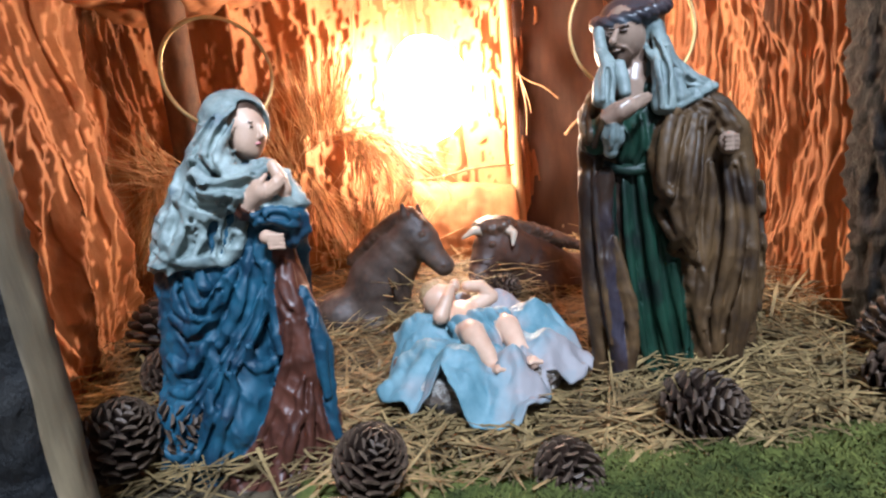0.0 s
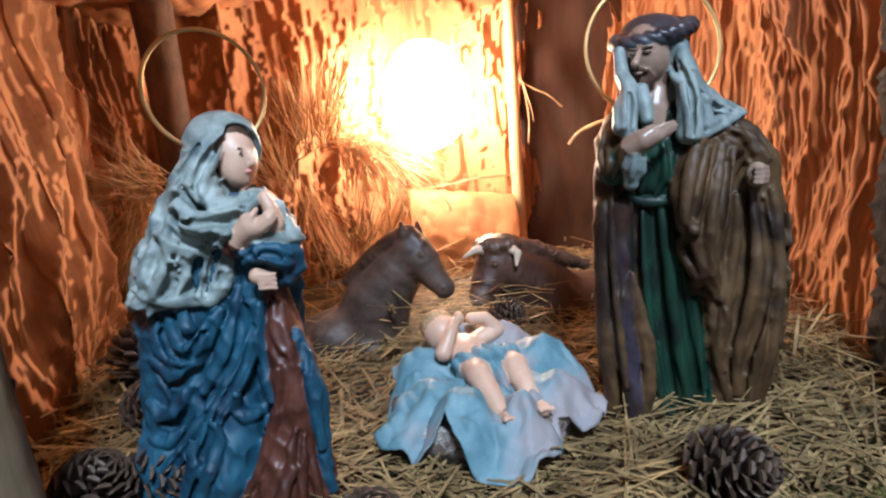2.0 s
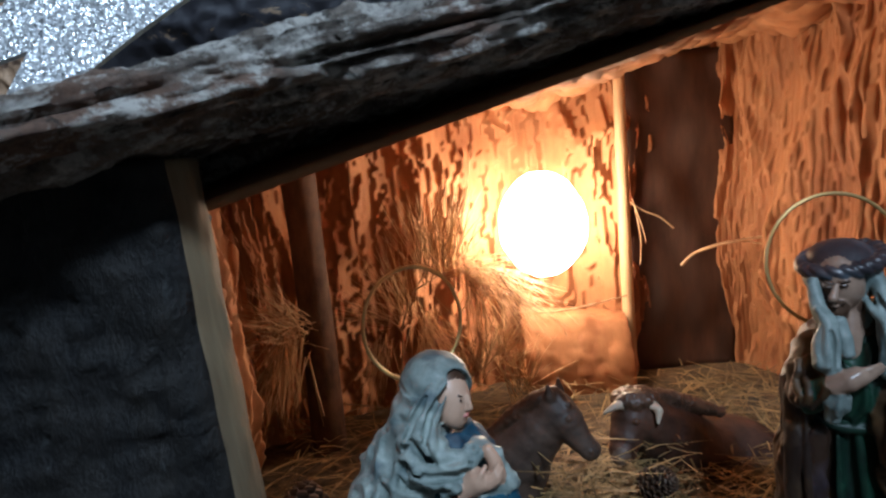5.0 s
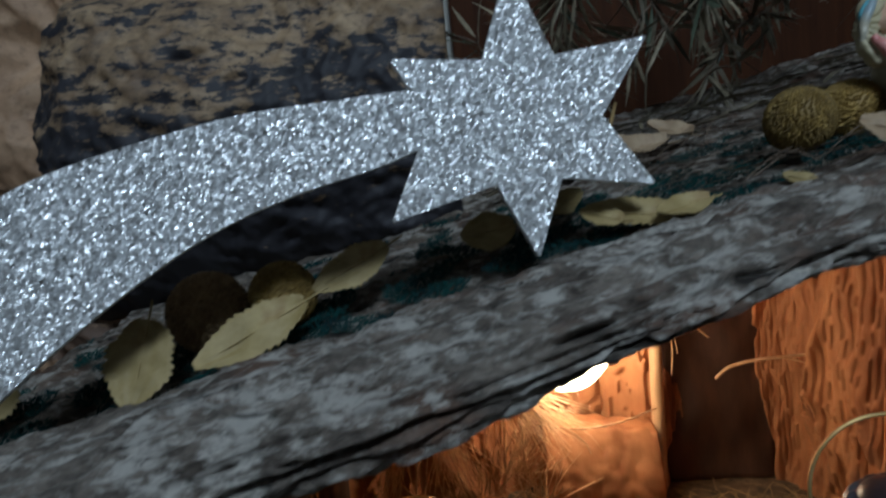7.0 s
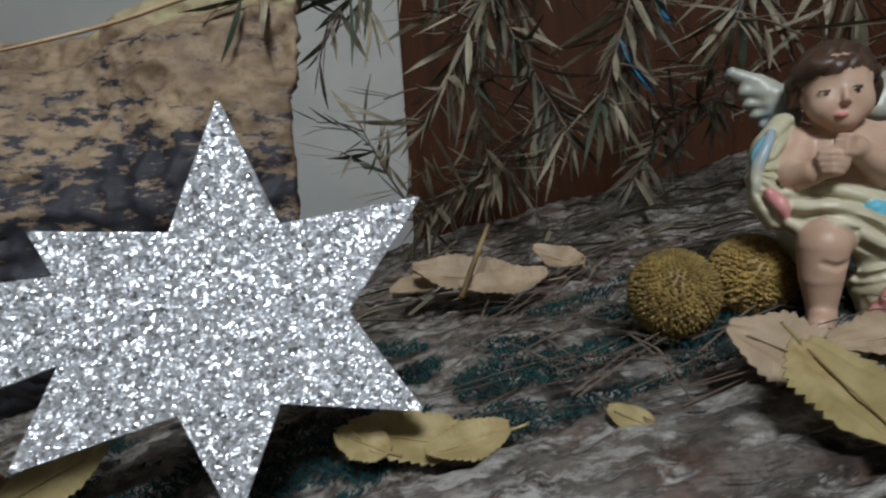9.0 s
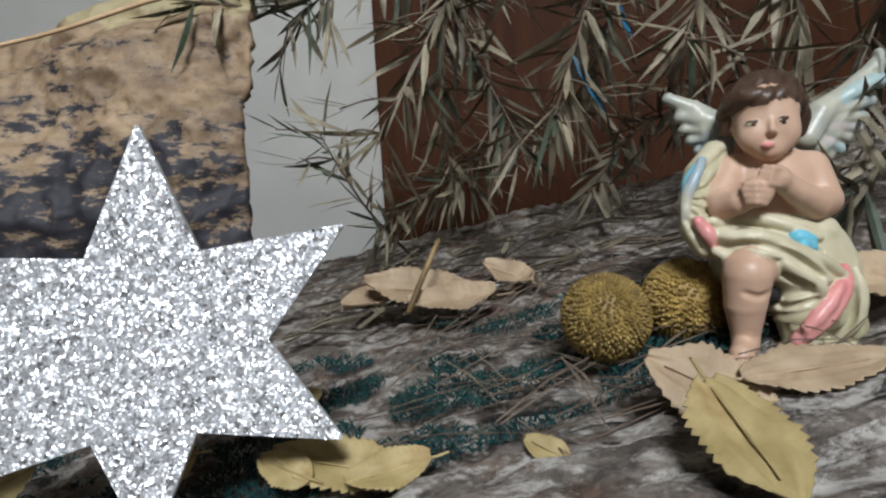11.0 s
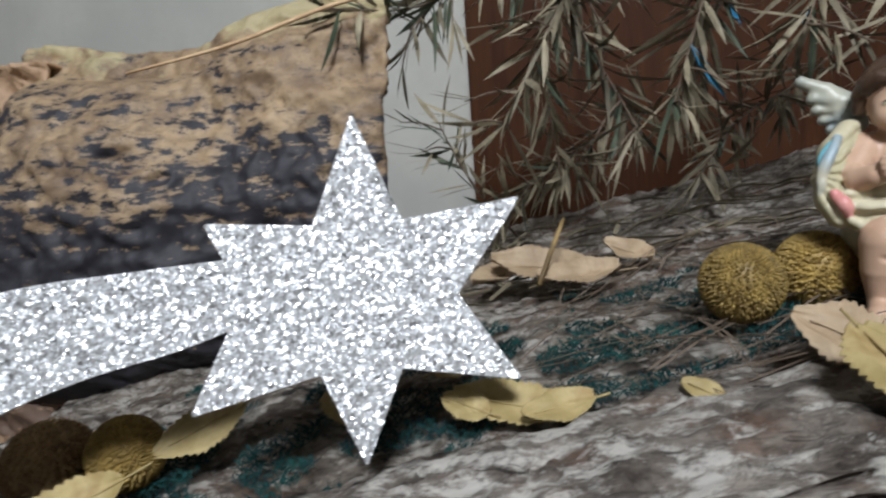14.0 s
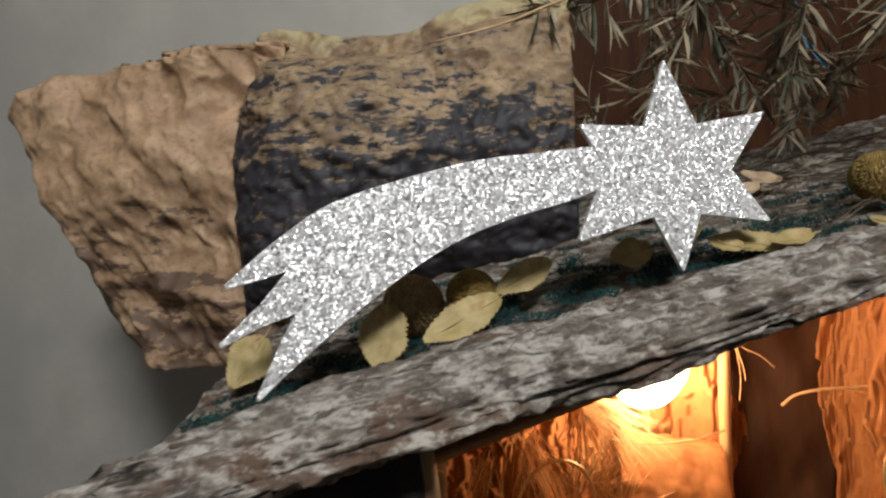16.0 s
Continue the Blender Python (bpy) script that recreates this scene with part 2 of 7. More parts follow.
# the beam's bark in darker tones, the roof's shade put into the colour
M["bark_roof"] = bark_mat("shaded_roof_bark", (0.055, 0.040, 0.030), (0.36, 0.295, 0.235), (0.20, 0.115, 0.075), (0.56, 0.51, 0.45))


def rock_mat(name, c1, c2, ink, bias, slope, scale, crest=None):
    """Printed rock paper: warm paper with crisp inky blotches, thicker towards one height."""
    m = bpy.data.materials.new(name)
    m.use_nodes = True
    nt = m.node_tree
    b = nt.nodes["Principled BSDF"]
    tc = nt.nodes.new("ShaderNodeTexCoord")

    def noise_(scale_, stretch, detail, rough):
        mp = nt.nodes.new("ShaderNodeMapping")
        mp.inputs["Scale"].default_value = stretch
        nt.links.new(tc.outputs["Object"], mp.inputs[0])
        t = nt.nodes.new("ShaderNodeTexNoise")
        t.inputs["Scale"].default_value, t.inputs["Detail"].default_value, t.inputs["Roughness"].default_value = scale_, detail, rough
        nt.links.new(mp.outputs[0], t.inputs[0])
        return t.outputs[0]

    def calc(op, a, c):
        n = nt.nodes.new("ShaderNodeMath")
        n.operation = op
        for k, s in enumerate((a, c)):
            if isinstance(s, (int, float)):
                n.inputs[k].default_value = s
            else:
                nt.links.new(s, n.inputs[k])
        return n.outputs[0]

    def ramp(src, a, c, ca, cb):
        r = nt.nodes.new("ShaderNodeValToRGB")
        r.color_ramp.elements[0].position, r.color_ramp.elements[1].position = a, c
        r.color_ramp.elements[0].color, r.color_ramp.elements[1].color = (*ca, 1), (*cb, 1)
        nt.links.new(src, r.inputs[0])
        return r.outputs[0]

    def mix(fac, a, c):
        x = nt.nodes.new("ShaderNodeMix")
        x.data_type = "RGBA"
        nt.links.new(fac, x.inputs["Factor"])
        for s, k in ((a, "A"), (c, "B")):
            if isinstance(s, tuple):
                x.inputs[k].default_value = (*s, 1)
            else:
                nt.links.new(s, x.inputs[k])
        return x.outputs["Result"]

    sep = nt.nodes.new("ShaderNodeSeparateXYZ")
    nt.links.new(tc.outputs["Object"], sep.inputs[0])
    high = calc("MULTIPLY", calc("SUBTRACT", sep.outputs[2], 0.545), slope)
    big = calc("MULTIPLY", calc("SUBTRACT", noise_(11, (0.6, 1, 2.2), 6, 0.65), 0.5), 0.62)
    spot = noise_(scale, (0.55, 0.8, 1.5), 9, 0.72)
    base = ramp(noise_(24, (1, 1, 1.4), 8, 0.65), 0.36, 0.66, c1, c2)
    base = mix(ramp(noise_(150, (1, 1, 1), 4, 0.6), 0.5, 0.72, (0, 0, 0), (0.6, 0.6, 0.6)), base, tuple(0.5 * k for k in c1))
    worn = calc("ADD", calc("ADD", spot, big), calc("ADD", bias, calc("MULTIPLY", high, -1.0)))
    col = mix(ramp(worn, 0.555, 0.585, (0, 0, 0), (1, 1, 1)), base, ink)
    col = mix(ramp(worn, 0.44, 0.62, (0, 0, 0), (0.45, 0.45, 0.45)), col, tuple(2.2 * k for k in ink))
    if crest:
        top = calc("ADD", calc("MULTIPLY", calc("SUBTRACT", sep.outputs[2], 0.645), 9.0), noise_(40, (1, 1, 1), 5, 0.6))
        col = mix(ramp(top, 0.52, 0.66, (0, 0, 0), (0.7, 0.7, 0.7)), col, crest)
    nt.links.new(col, b.inputs["Base Color"])
    b.inputs["Roughness"].default_value = 0.65
    bp = nt.nodes.new("ShaderNodeBump")
    bp.inputs["Strength"].default_value, bp.inputs["Distance"].default_value = 0.4, 0.002
    nt.links.new(spot, bp.inputs["Height"])
    nt.links.new(bp.outputs[0], b.inputs["Normal"])
    return m


M["rock"] = rock_mat("rock_print_paper", (0.20, 0.128, 0.075), (0.45, 0.315, 0.185), (0.018, 0.017, 0.021), 0.080, 1.30, 76, (0.46, 0.40, 0.22))
M["kraft"] = rock_mat("kraft_rock_paper", (0.33, 0.20, 0.115), (0.52, 0.345, 0.215), (0.085, 0.052, 0.035), -0.10, 0.9, 30)


def glitter(name):
    """Fine flakes turned every way, among them a few larger ones."""
    m = bpy.data.materials.new(name)
    m.use_nodes = True
    nt = m.node_tree
    b = nt.nodes["Principled BSDF"]
    tc = nt.nodes.new("ShaderNodeTexCoord")

    def vec(op, a, c):
        n = nt.nodes.new("ShaderNodeVectorMath")
        n.operation = op
        nt.links.new(a, n.inputs[0])
        if op == "SCALE":
            n.inputs["Scale"].default_value = c
        elif isinstance(c, tuple):
            n.inputs[1].default_value = c
        elif c is not None:
            nt.links.new(c, n.inputs[1])
        return n.outputs[0]

    flakes = []
    for scale in (1500, 560):
        vo = nt.nodes.new("ShaderNodeTexVoronoi")
        vo.inputs["Scale"].default_value = scale
        nt.links.new(tc.outputs["Object"], vo.inputs[0])
        flakes.append(vo.outputs["Color"])
    ge = nt.nodes.new("ShaderNodeNewGeometry")
    tilt = vec("ADD", vec("SCALE", vec("SUBTRACT", flakes[0], (0.5, 0.5, 0.5)), 1.15), vec("SCALE", vec("SUBTRACT", flakes[1], (0.5, 0.5, 0.5)), 0.9))
    nt.links.new(vec("NORMALIZE", vec("ADD", ge.outputs["Normal"], tilt), None), b.inputs["Normal"])
    r = nt.nodes.new("ShaderNodeValToRGB")
    r.color_ramp.elements[0].color, r.color_ramp.elements[1].color = (0.80, 0.82, 0.85, 1), (1.0, 1.0, 1.0, 1)
    nt.links.new(flakes[0], r.inputs[0])
    nt.links.new(r.outputs[0], b.inputs["Base Color"])
    b.inputs["Metallic"].default_value, b.inputs["Roughness"].default_value = 0.60, 0.35
    return m


M["glitter"] = glitter("silver_glitter")
M["star_edge"] = mat("white_foam_edge", (0.55, 0.55, 0.54), (0.66, 0.66, 0.65), 90, 0.7, 0.2)


def glow(name, colour, strength):
    m = bpy.data.materials.new(name)
    m.use_nodes = True
    b = m.node_tree.nodes["Principled BSDF"]
    b.inputs["Base Color"].default_value = (0.9, 0.8, 0.6, 1)
    b.inputs["Emission Color"].default_value = (*colour, 1)
    b.inputs["Emission Strength"].default_value = strength
    return m


M["bulb"] = glow("lit_globe_glass", (1.0, 0.69, 0.42), 78)


# ---- mesh helpers ----
class Mesh:
    """Gathers vertices and faces, with a material for each face."""

    def __init__(self):
        self.v, self.f, self.m, self.mats = [], [], [], []

    def add(self, verts, faces, material, shift=None):
        k = len(self.v)
        if material not in self.mats:
            self.mats.append(material)
        i = self.mats.index(material)
        for p in verts:
            self.v.append(tuple(shift @ Vector(p)) if shift else tuple(p))
        for f in faces:
            self.f.append(tuple(q + k for q in f))
            self.m.append(i)
        return self

    def make(self, name, parent=None, smooth=True):
        me = bpy.data.meshes.new(name)
        me.from_pydata(self.v, [], self.f)
        for m in self.mats:
            me.materials.append(M[m])
        me.polygons.foreach_set("material_index", self.m)
        me.polygons.foreach_set("use_smooth", [smooth] * len(self.f))
        me.update()
        ob = new(name, me)
        if parent:
            ob.parent = parent
        return ob


def spline(keys, n):
    """n rows between the key rows, smoothly (Catmull-Rom)."""
    k = np.array(keys, float)
    k = np.vstack([2 * k[0] - k[1], k, 2 * k[-1] - k[-2]])
    out = []
    for s in np.linspace(0, len(keys) - 1, n):
        i = min(int(s), len(keys) - 2)
        t = s - i
        a, b, c, d = k[i:i + 4]
        out.append(0.5 * (2 * b + (c - a) * t + (2 * a - 5 * b + 4 * c - d) * t * t + (3 * b - a - 3 * c + d) * t ** 3))
    return np.array(out)


def loft(keys, n=24, m=32, fold=None, a0=0.0, a1=360.0, caps=True):
    """Rings through keys (x, y, z, rx, ry): level ellipses. fold(u, angle) gives a factor on the radius. An open arc when a1 - a0 < 360."""
    rows = spline(keys, n)
    full = a1 - a0 >= 359.9
    angles = np.radians(np.linspace(a0, a1, m + (0 if full else 1), endpoint=not full))
    v, f = [], []
    w = len(angles)
    for j, (x, y, z, rx, ry) in enumerate(rows):
        for a in angles:
            k = 1 + (fold(j / (n - 1), a) if fold else 0)
            v.append((x + math.cos(a) * rx * k, y + math.sin(a) * ry * k, z))
    for j in range(n - 1):
        for i in range(w if full else w - 1):
            q = (i + 1) % w
            f.append((j * w + i, j * w + q, (j + 1) * w + q, (j + 1) * w + i))
    if full and caps:
        f.append(tuple(range(w))[::-1])
        f.append(tuple((n - 1) * w + i for i in range(w)))
    return v, f


def tube(points, n=16, m=10, flat=1.0):
    """A tube along points (x, y, z, r)."""
    rows = spline(points, n)
    v, f = [], []
    side = Vector((0, 0, 1))
    for j, (x, y, z, r) in enumerate(rows):
        a, b = rows[max(j - 1, 0)][:3], rows[min(j + 1, n - 1)][:3]
        d = Vector(b - a).normalized()
        if d.length == 0:
            d = Vector((0, 0, 1))
        p = d.cross(side)
        if p.length < 0.2:
            p = d.cross(Vector((0, 1, 0)))
        p.normalize()
        q = d.cross(p)
        for i in range(m):
            t = 2 * math.pi * i / m
            o = p * math.cos(t) * r + q * math.sin(t) * r * flat
            v.append((x + o.x, y + o.y, z + o.z))
    for j in range(n - 1):
        for i in range(m):
            k = (i + 1) % m
            f.append((j * m + i, j * m + k, (j + 1) * m + k, (j + 1) * m + i))
    f.append(tuple(range(m))[::-1])
    f.append(tuple((n - 1) * m + i for i in range(m)))
    return v, f


def ball(c, r, n=12, m=16, turn=None, lump=0.0, seed=0.0):
    """An ellipsoid, with lumps."""
    v, f = [], []
    t = Euler([radians(a) for a in turn]).to_matrix() if turn else None
    for j in range(n + 1):
        la = math.pi * j / n - math.pi / 2
        for i in range(m):
            lo = 2 * math.pi * i / m
            p = Vector((math.cos(la) * math.cos(lo), math.cos(la) * math.sin(lo), math.sin(la)))
            k = 1 + lump * noise.noise(p * 2.5 + Vector((seed, seed, 0)))
            p = Vector((p.x * r[0], p.y * r[1], p.z * r[2])) * k
            if t:
                p = t @ p
            v.append((c[0] + p.x, c[1] + p.y, c[2] + p.z))
    for j in range(n):
        for i in range(m):
            q = (i + 1) % m
            f.append((j * m + i, j * m + q, (j + 1) * m + q, (j + 1) * m + i))
    return v, f


def sheet(fn, nu, nv, thick=0.0):
    """A sheet of nu x nv cells through fn(u, v), given a thickness along its normals when thick is set."""
    p = np.array([[fn(i / nu, j / nv) for i in range(nu + 1)] for j in range(nv + 1)], float)
    w = nu + 1
    v = [tuple(q) for q in p.reshape(-1, 3)]
    f = [(j * w + i, j * w + i + 1, (j + 1) * w + i + 1, (j + 1) * w + i) for j in range(nv) for i in range(nu)]
    if thick:
        du, dv = np.gradient(p, axis=1), np.gradient(p, axis=0)
        nrm = np.cross(du, dv)
        nrm /= np.linalg.norm(nrm, axis=2, keepdims=True) + 1e-12
        back = (p - nrm * thick).reshape(-1, 3)
        k = len(v)
        v += [tuple(q) for q in back]
        f += [tuple(q + k for q in c[::-1]) for c in f[:nu * nv]]
        rim = [i for i in range(w)] + [j * w + nu for j in range(1, nv + 1)] + [nv * w + i for i in range(nu - 1, -1, -1)] + [j * w for j in range(nv - 1, 0, -1)]
        for a, b in zip(rim, rim[1:] + rim[:1]):
            f.append((b, a, a + k, b + k))
    return v, f


def box(x0, y0, z0, x1, y1, z1, bevel=0.0):
    bm = bmesh.new()
    bmesh.ops.create_cube(bm, size=1, matrix=Matrix.LocRotScale(((x0 + x1) / 2, (y0 + y1) / 2, (z0 + z1) / 2), None, (x1 - x0, y1 - y0, z1 - z0)))
    if bevel:
        bmesh.ops.bevel(bm, geom=bm.edges[:], offset=bevel, segments=2, affect="EDGES")
    bm.verts.index_update()
    v, f = [tuple(p.co) for p in bm.verts], [tuple(p.index for p in q.verts) for q in bm.faces]
    bm.free()
    return v, f


def N(x, y, z=0.0):
    return noise.noise(Vector((x, y, z)))


def ridge(x, y, z=0.0):
    """Sharp creases, 0 to 1, as in crumpled paper."""
    s, a, t = 0.0, 1.0, 0.0
    for o in range(4):
        s += a * (1 - abs(noise.noise(Vector((x, y, z + o * 7.3)))) * 2)
        t += a
        x, y, a = x * 2.1, y * 2.1, a * 0.5
    return s / t


def solid(name, v, f, material, smooth=True, parent=None):
    return Mesh().add(v, f, material).make(name, parent, smooth)


rng = random.Random(4)


def roof_z(x, y):
    return 0.408 + 0.2 * (x + 0.01) + 0.17 * (y - 0.43)


# ---- the room ----
def slab(name, v, f, material, label, category, kind="structure", smooth=False):
    return tagged(solid(name, v, f, material, smooth), label, category, kind=kind)


slab("floor", *box(-2.2, -1.9, -0.83, 2.2, 1.4, -0.78), "table", "dark floor of the room", "floor")
slab("wall_north", *box(-2.2, 1.25, -0.78, 2.2, 1.37, 1.9), "wall", "off-white plaster wall behind the crib", "wall")
slab("wall_west", *box(-2.3, -1.8, -0.78, -2.2, 1.37, 1.9), "room", "beige painted side wall", "wall")
slab("wall_east", *box(2.2, -1.8, -0.78, 2.3, 1.37, 1.9), "room", "beige painted side wall", "wall")
for n, b in (("wall_south_a", (-2.2, -1.8, -0.78, -0.55, -1.7, 1.9)), ("wall_south_b", (0.85, -1.8, -0.78, 2.2, -1.7, 1.9)), ("wall_south_c", (-0.55, -1.8, -0.78, 0.85, -1.7, 0.85)), ("wall_south_d", (-0.55, -1.8, 1.88, 0.85, -1.7, 1.9))):
    slab(n, *box(*b), "room", "beige painted wall beside the window", "wall")
slab("ceiling", *box(-2.2, -1.8, 1.9, 2.2, 1.37, 2.0), "room", "beige painted ceiling of the room", "ceiling")
door = tagged(new("door_1"), "dark red-brown wooden door on the plaster wall", "door", kind="structure")
solid("door_leaf", *box(-0.095, 1.215, -0.7, 0.85, 1.247, 1.4, 0.004), "door", False, door)
solid("door_rail", *box(0.02, 1.2, 0.86, 0.75, 1.2145, 0.94, 0.003), "door", False, door)
table = tagged(new("table"), "dark cloth-covered table under the crib", "table")
solid("tabletop", *box(-0.95, -0.25, -0.045, 0.95, 1.15, -0.012, 0.005), "table", False, table)
for sx in (-0.9, 0.84):
    for sy in (-0.2, 1.04):
        solid("leg", *box(sx, sy, -0.779, sx + 0.06, sy + 0.06, -0.0455, 0.004), "table", False, table)


# ---- the crib's walls, roof and frame ----
def run(points):
    """A point along a smooth line through points, by its share of the way."""
    rows = spline(points, 200)
    return lambda u: rows[min(int(u * 199 + 0.5), 199)]


def paper_wall(name, points, top, nu, nv, seed, label, creases=(11, 4), depth=0.024):
    line = run(points)
    length = sum(math.dist(a, b) for a, b in zip(points, points[1:]))

    def fn(u, v):
        x, y = line(u)
        a, b = line(max(u - 0.02, 0)), line(min(u + 0.02, 1))
        nx, ny = b[1] - a[1], a[0] - b[0]
        k = math.hypot(nx, ny) + 1e-9
        z = -0.012 + (min(top(x), roof_z(x, y) - 0.03) + 0.012) * v
        s = u * length
        warp = 0.35 * N(s * 9, z * 7, seed)
        h = depth * (ridge((s + warp * 0.1) * creases[0], z * creases[1], seed) ** 2 - 0.4)
        h += depth * 0.30 * (ridge((s + warp * 0.05) * 36, z * 11 + warp * 3, seed + 3) ** 2 - 0.4)
        h += depth * 0.10 * N((s + 0.3 * z) * 90, z * 30, seed + 6)
        h += 0.028 * N(s * 6, z * 5, seed + 9)
        return (x + nx / k * h, y + ny / k * h, z)

    return slab(name, *sheet(fn, nu, nv, 0.004), "paper", label, "wall", smooth=True)


def ceil_z(x):
    return 0.402 + 0.15 * x


paper_wall("crib_wall_west", [(-0.225, 0.365), (-0.265, 0.47), (-0.30, 0.6), (-0.338, 0.76), (-0.325, 0.82), (-0.27, 0.865), (-0.18, 0.895), (-0.08, 0.925), (0.03, 0.95), (0.15, 0.965), (0.20, 0.975)], lambda x: ceil_z(x) + 0.02, 430, 170, 1.7, "crumpled orange-brown rock paper lining the crib")
paper_wall("crib_wall_east", [(0.295, 0.975), (0.325, 0.92), (0.352, 0.8), (0.362, 0.68), (0.36, 0.6), (0.352, 0.52), (0.345, 0.47)], lambda x: ceil_z(x) + 0.02, 290, 190, 5.2, "crumpled orange-brown rock paper with upright folds", (15, 3), 0.024)


def ridge_y(x):
    return 0.425 + 0.27 * x


def ridge_z(x):
    return 0.416 + 0.2 * (x + 0.01)


def eave(x):
    """The roof's lower outer edge: its y and z."""
    return 0.322 + 0.38 * x, 0.400 + 0.20 * x


def ceiling_fn(u, v):
    x = -0.36 + 0.78 * u
    fy, fz = eave(x)
    w = min(1.0, max(0.0, (x + 0.29) / 0.05))
    front, back = (fy + 0.062) * w + (ridge_y(x) + 0.03) * (1 - w), 1.0
    y = front + (back - front) * v
    h = 0.02 * (ridge(x * 14, y * 14, 2.2) - 0.5) + 0.008 * ridge(x * 40, y * 40, 8.0) + 0.02 * N(x * 6, y * 6, 1)
    k = min(1.0, v * 3)
    return (x, y, min((fz - 0.004) * (1 - k) + ceil_z(x) * k + h * (0.3 + 0.7 * k), roof_z(x, y) - 0.026))


slab("crib_ceiling", *sheet(ceiling_fn, 130, 110, 0.004), "paper", "crumpled rock paper under the crib's roof", "ceiling", smooth=True)


def log_mesh():
    n, m = 420, 76
    v, f = [], []
    for j in range(n):
        x = -0.318 + 0.76 * j / (n - 1)
        e = min(1.0, 0.45 + 7 * (x + 0.318) + 0.12 * N(x * 60, 1, 1), 0.6 + 6 * (0.445 - x))
        fy, fz = eave(x)
        cy, cz = (fy + ridge_y(x)) / 2 + 0.004, (fz + ridge_z(x) - 0.018) / 2 + 0.001
        ln = max(0.042, math.hypot(ridge_y(x) - fy, ridge_z(x) - fz) / 2)
        tilt = math.atan2(ridge_z(x) - 0.018 - fz, ridge_y(x) - fy)
        for i in range(m):
            a = 2 * math.pi * i / m
            c, s = math.cos(a), math.sin(a)
            g = abs(N(x * 11, c * 2.4 + 3, s * 2.4)) * 0.009 + (ridge(x * 6, a * 3.6, 4.4) - 0.5) * 0.009 - max(0, ridge(x * 9 + 0.3 * N(x * 20, a), a * 5, 9.1) - 0.72) * 0.048
            g += (ridge(x * 46, c * 8, s * 8) - 0.5) * 0.0050 + N(x * 130, c * 18, s * 18) * 0.0016
            p, q = math.copysign(abs(c) ** 0.8, c) * (ln + g) * e, s * (0.0130 + g * 0.8) * e
            v.append((x + (0.02 * N(c * 3, s * 3, 5) if j < 3 else 0), cy + p * math.cos(tilt) - q * math.sin(tilt), cz + p * math.sin(tilt) + q * math.cos(tilt) + 0.003 * N(x * 7, 0, 3)))
    for j in range(n - 1):
        for i in range(m):
            q = (i + 1) % m
            f.append((j * m + i, j * m + q, (j + 1) * m + q, (j + 1) * m + i))
    f.append(tuple(range(m))[::-1])
    f.append(tuple((n - 1) * m + i for i in range(m)))
    return v, f


tagged(solid("beam", *log_mesh(), "bark"), "weathered grey bark-covered branch along the roof's edge", "beam")


def roof_fn(u, v):
    x = -0.36 + 0.81 * u
    y = ridge_y(x) - 0.012 + (0.9 - ridge_y(x)) * v
    h = 0.006 * ridge(x * 10, y * 22, 6.6) + 0.006 * ridge(x * 34, y * 50, 1.6) + 0.002 * N(x * 130, y * 130, 2) + 0.008 * N(x * 9, y * 9, 4)
    return (x, y, roof_z(x, y) - 0.016 + h)


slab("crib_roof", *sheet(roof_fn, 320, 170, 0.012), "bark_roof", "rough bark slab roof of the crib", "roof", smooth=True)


def upright(name, base, top, w, d, materials, label, category, seed):
    """A split post between two points: bark outside, pale sawn face on one side."""
    me = Mesh()
    n, m = 120, 56
    v, f, mi = [], [], []
    for j in range(n):
        t = j / (n - 1)
        c = Vector(base).lerp(Vector(top), t)
        for i in range(m):
            a = 2 * math.pi * i / m
            x, y = math.cos(a), math.sin(a)
            k = max(abs(x), abs(y)) ** 0.75
            x, y = x / k, y / k
            g = 0.0 if x > 0.8 else ridge(a * 2, t * 9, seed) * 0.007 + (ridge(a * 6, t * 26, seed + 2) - 0.5) * 0.006 + N(a * 9, t * 60, seed) * 0.002
            v.append((c.x + x * w / 2 + (g * x if x < 0.8 else 0.0015 * N(t * 14, a, 1)), c.y + y * (d / 2 + g), c.z))
    for j in range(n - 1):
        for i in range(m):
            q = (i + 1) % m
            f.append((j * m + i, j * m + q, (j + 1) * m + q, (j + 1) * m + i))
            mi.append(1 if math.cos(2 * math.pi * (i + 0.5) / m) > 0.72 else 0)
    me.add(v, [q for q, k in zip(f, mi) if k == 0], materials[0])
    me.f += [q for q, k in zip(f, mi) if k]
    me.mats.append(materials[1])
    me.m += [1] * sum(mi)
    me.f += [tuple(range(m))[::-1], tuple((n - 1) * m + i for i in range(m))]
    me.m += [0, 1]
    return tagged(me.make(name), label, category)


upright("corner_post", (-0.181, 0.287, -0.012), (-0.207, 0.314, 0.352), 0.10, 0.028, ("bark_dark", "cut_wood"), "dark bark post with a pale sawn edge", "post", 3.0)
upright("corner_post", (0.372, 0.452, -0.012), (0.372, 0.47, 0.44), 0.06, 0.05, ("bark_dark", "bark_dark"), "dark bark post at the crib's open side", "post", 8.0)
tagged(solid("paint_dab", *ball((-0.1452, 0.290, 0.192), (0.0010, 0.003, 0.006), 8, 12, lump=0.5, seed=3.0), "blue_tip"), "dab of light blue paint on the pale wood", "paint")
slab("crib_floor", *sheet(lambda u, v: (-0.42 + 0.86 * u, 0.2 + 0.8 * v, -0.006 + 0.006 * N(u * 14, v * 14, 2)), 60, 60, 0.006), "soil", "dark litter under straw and moss", "floor", smooth=True)
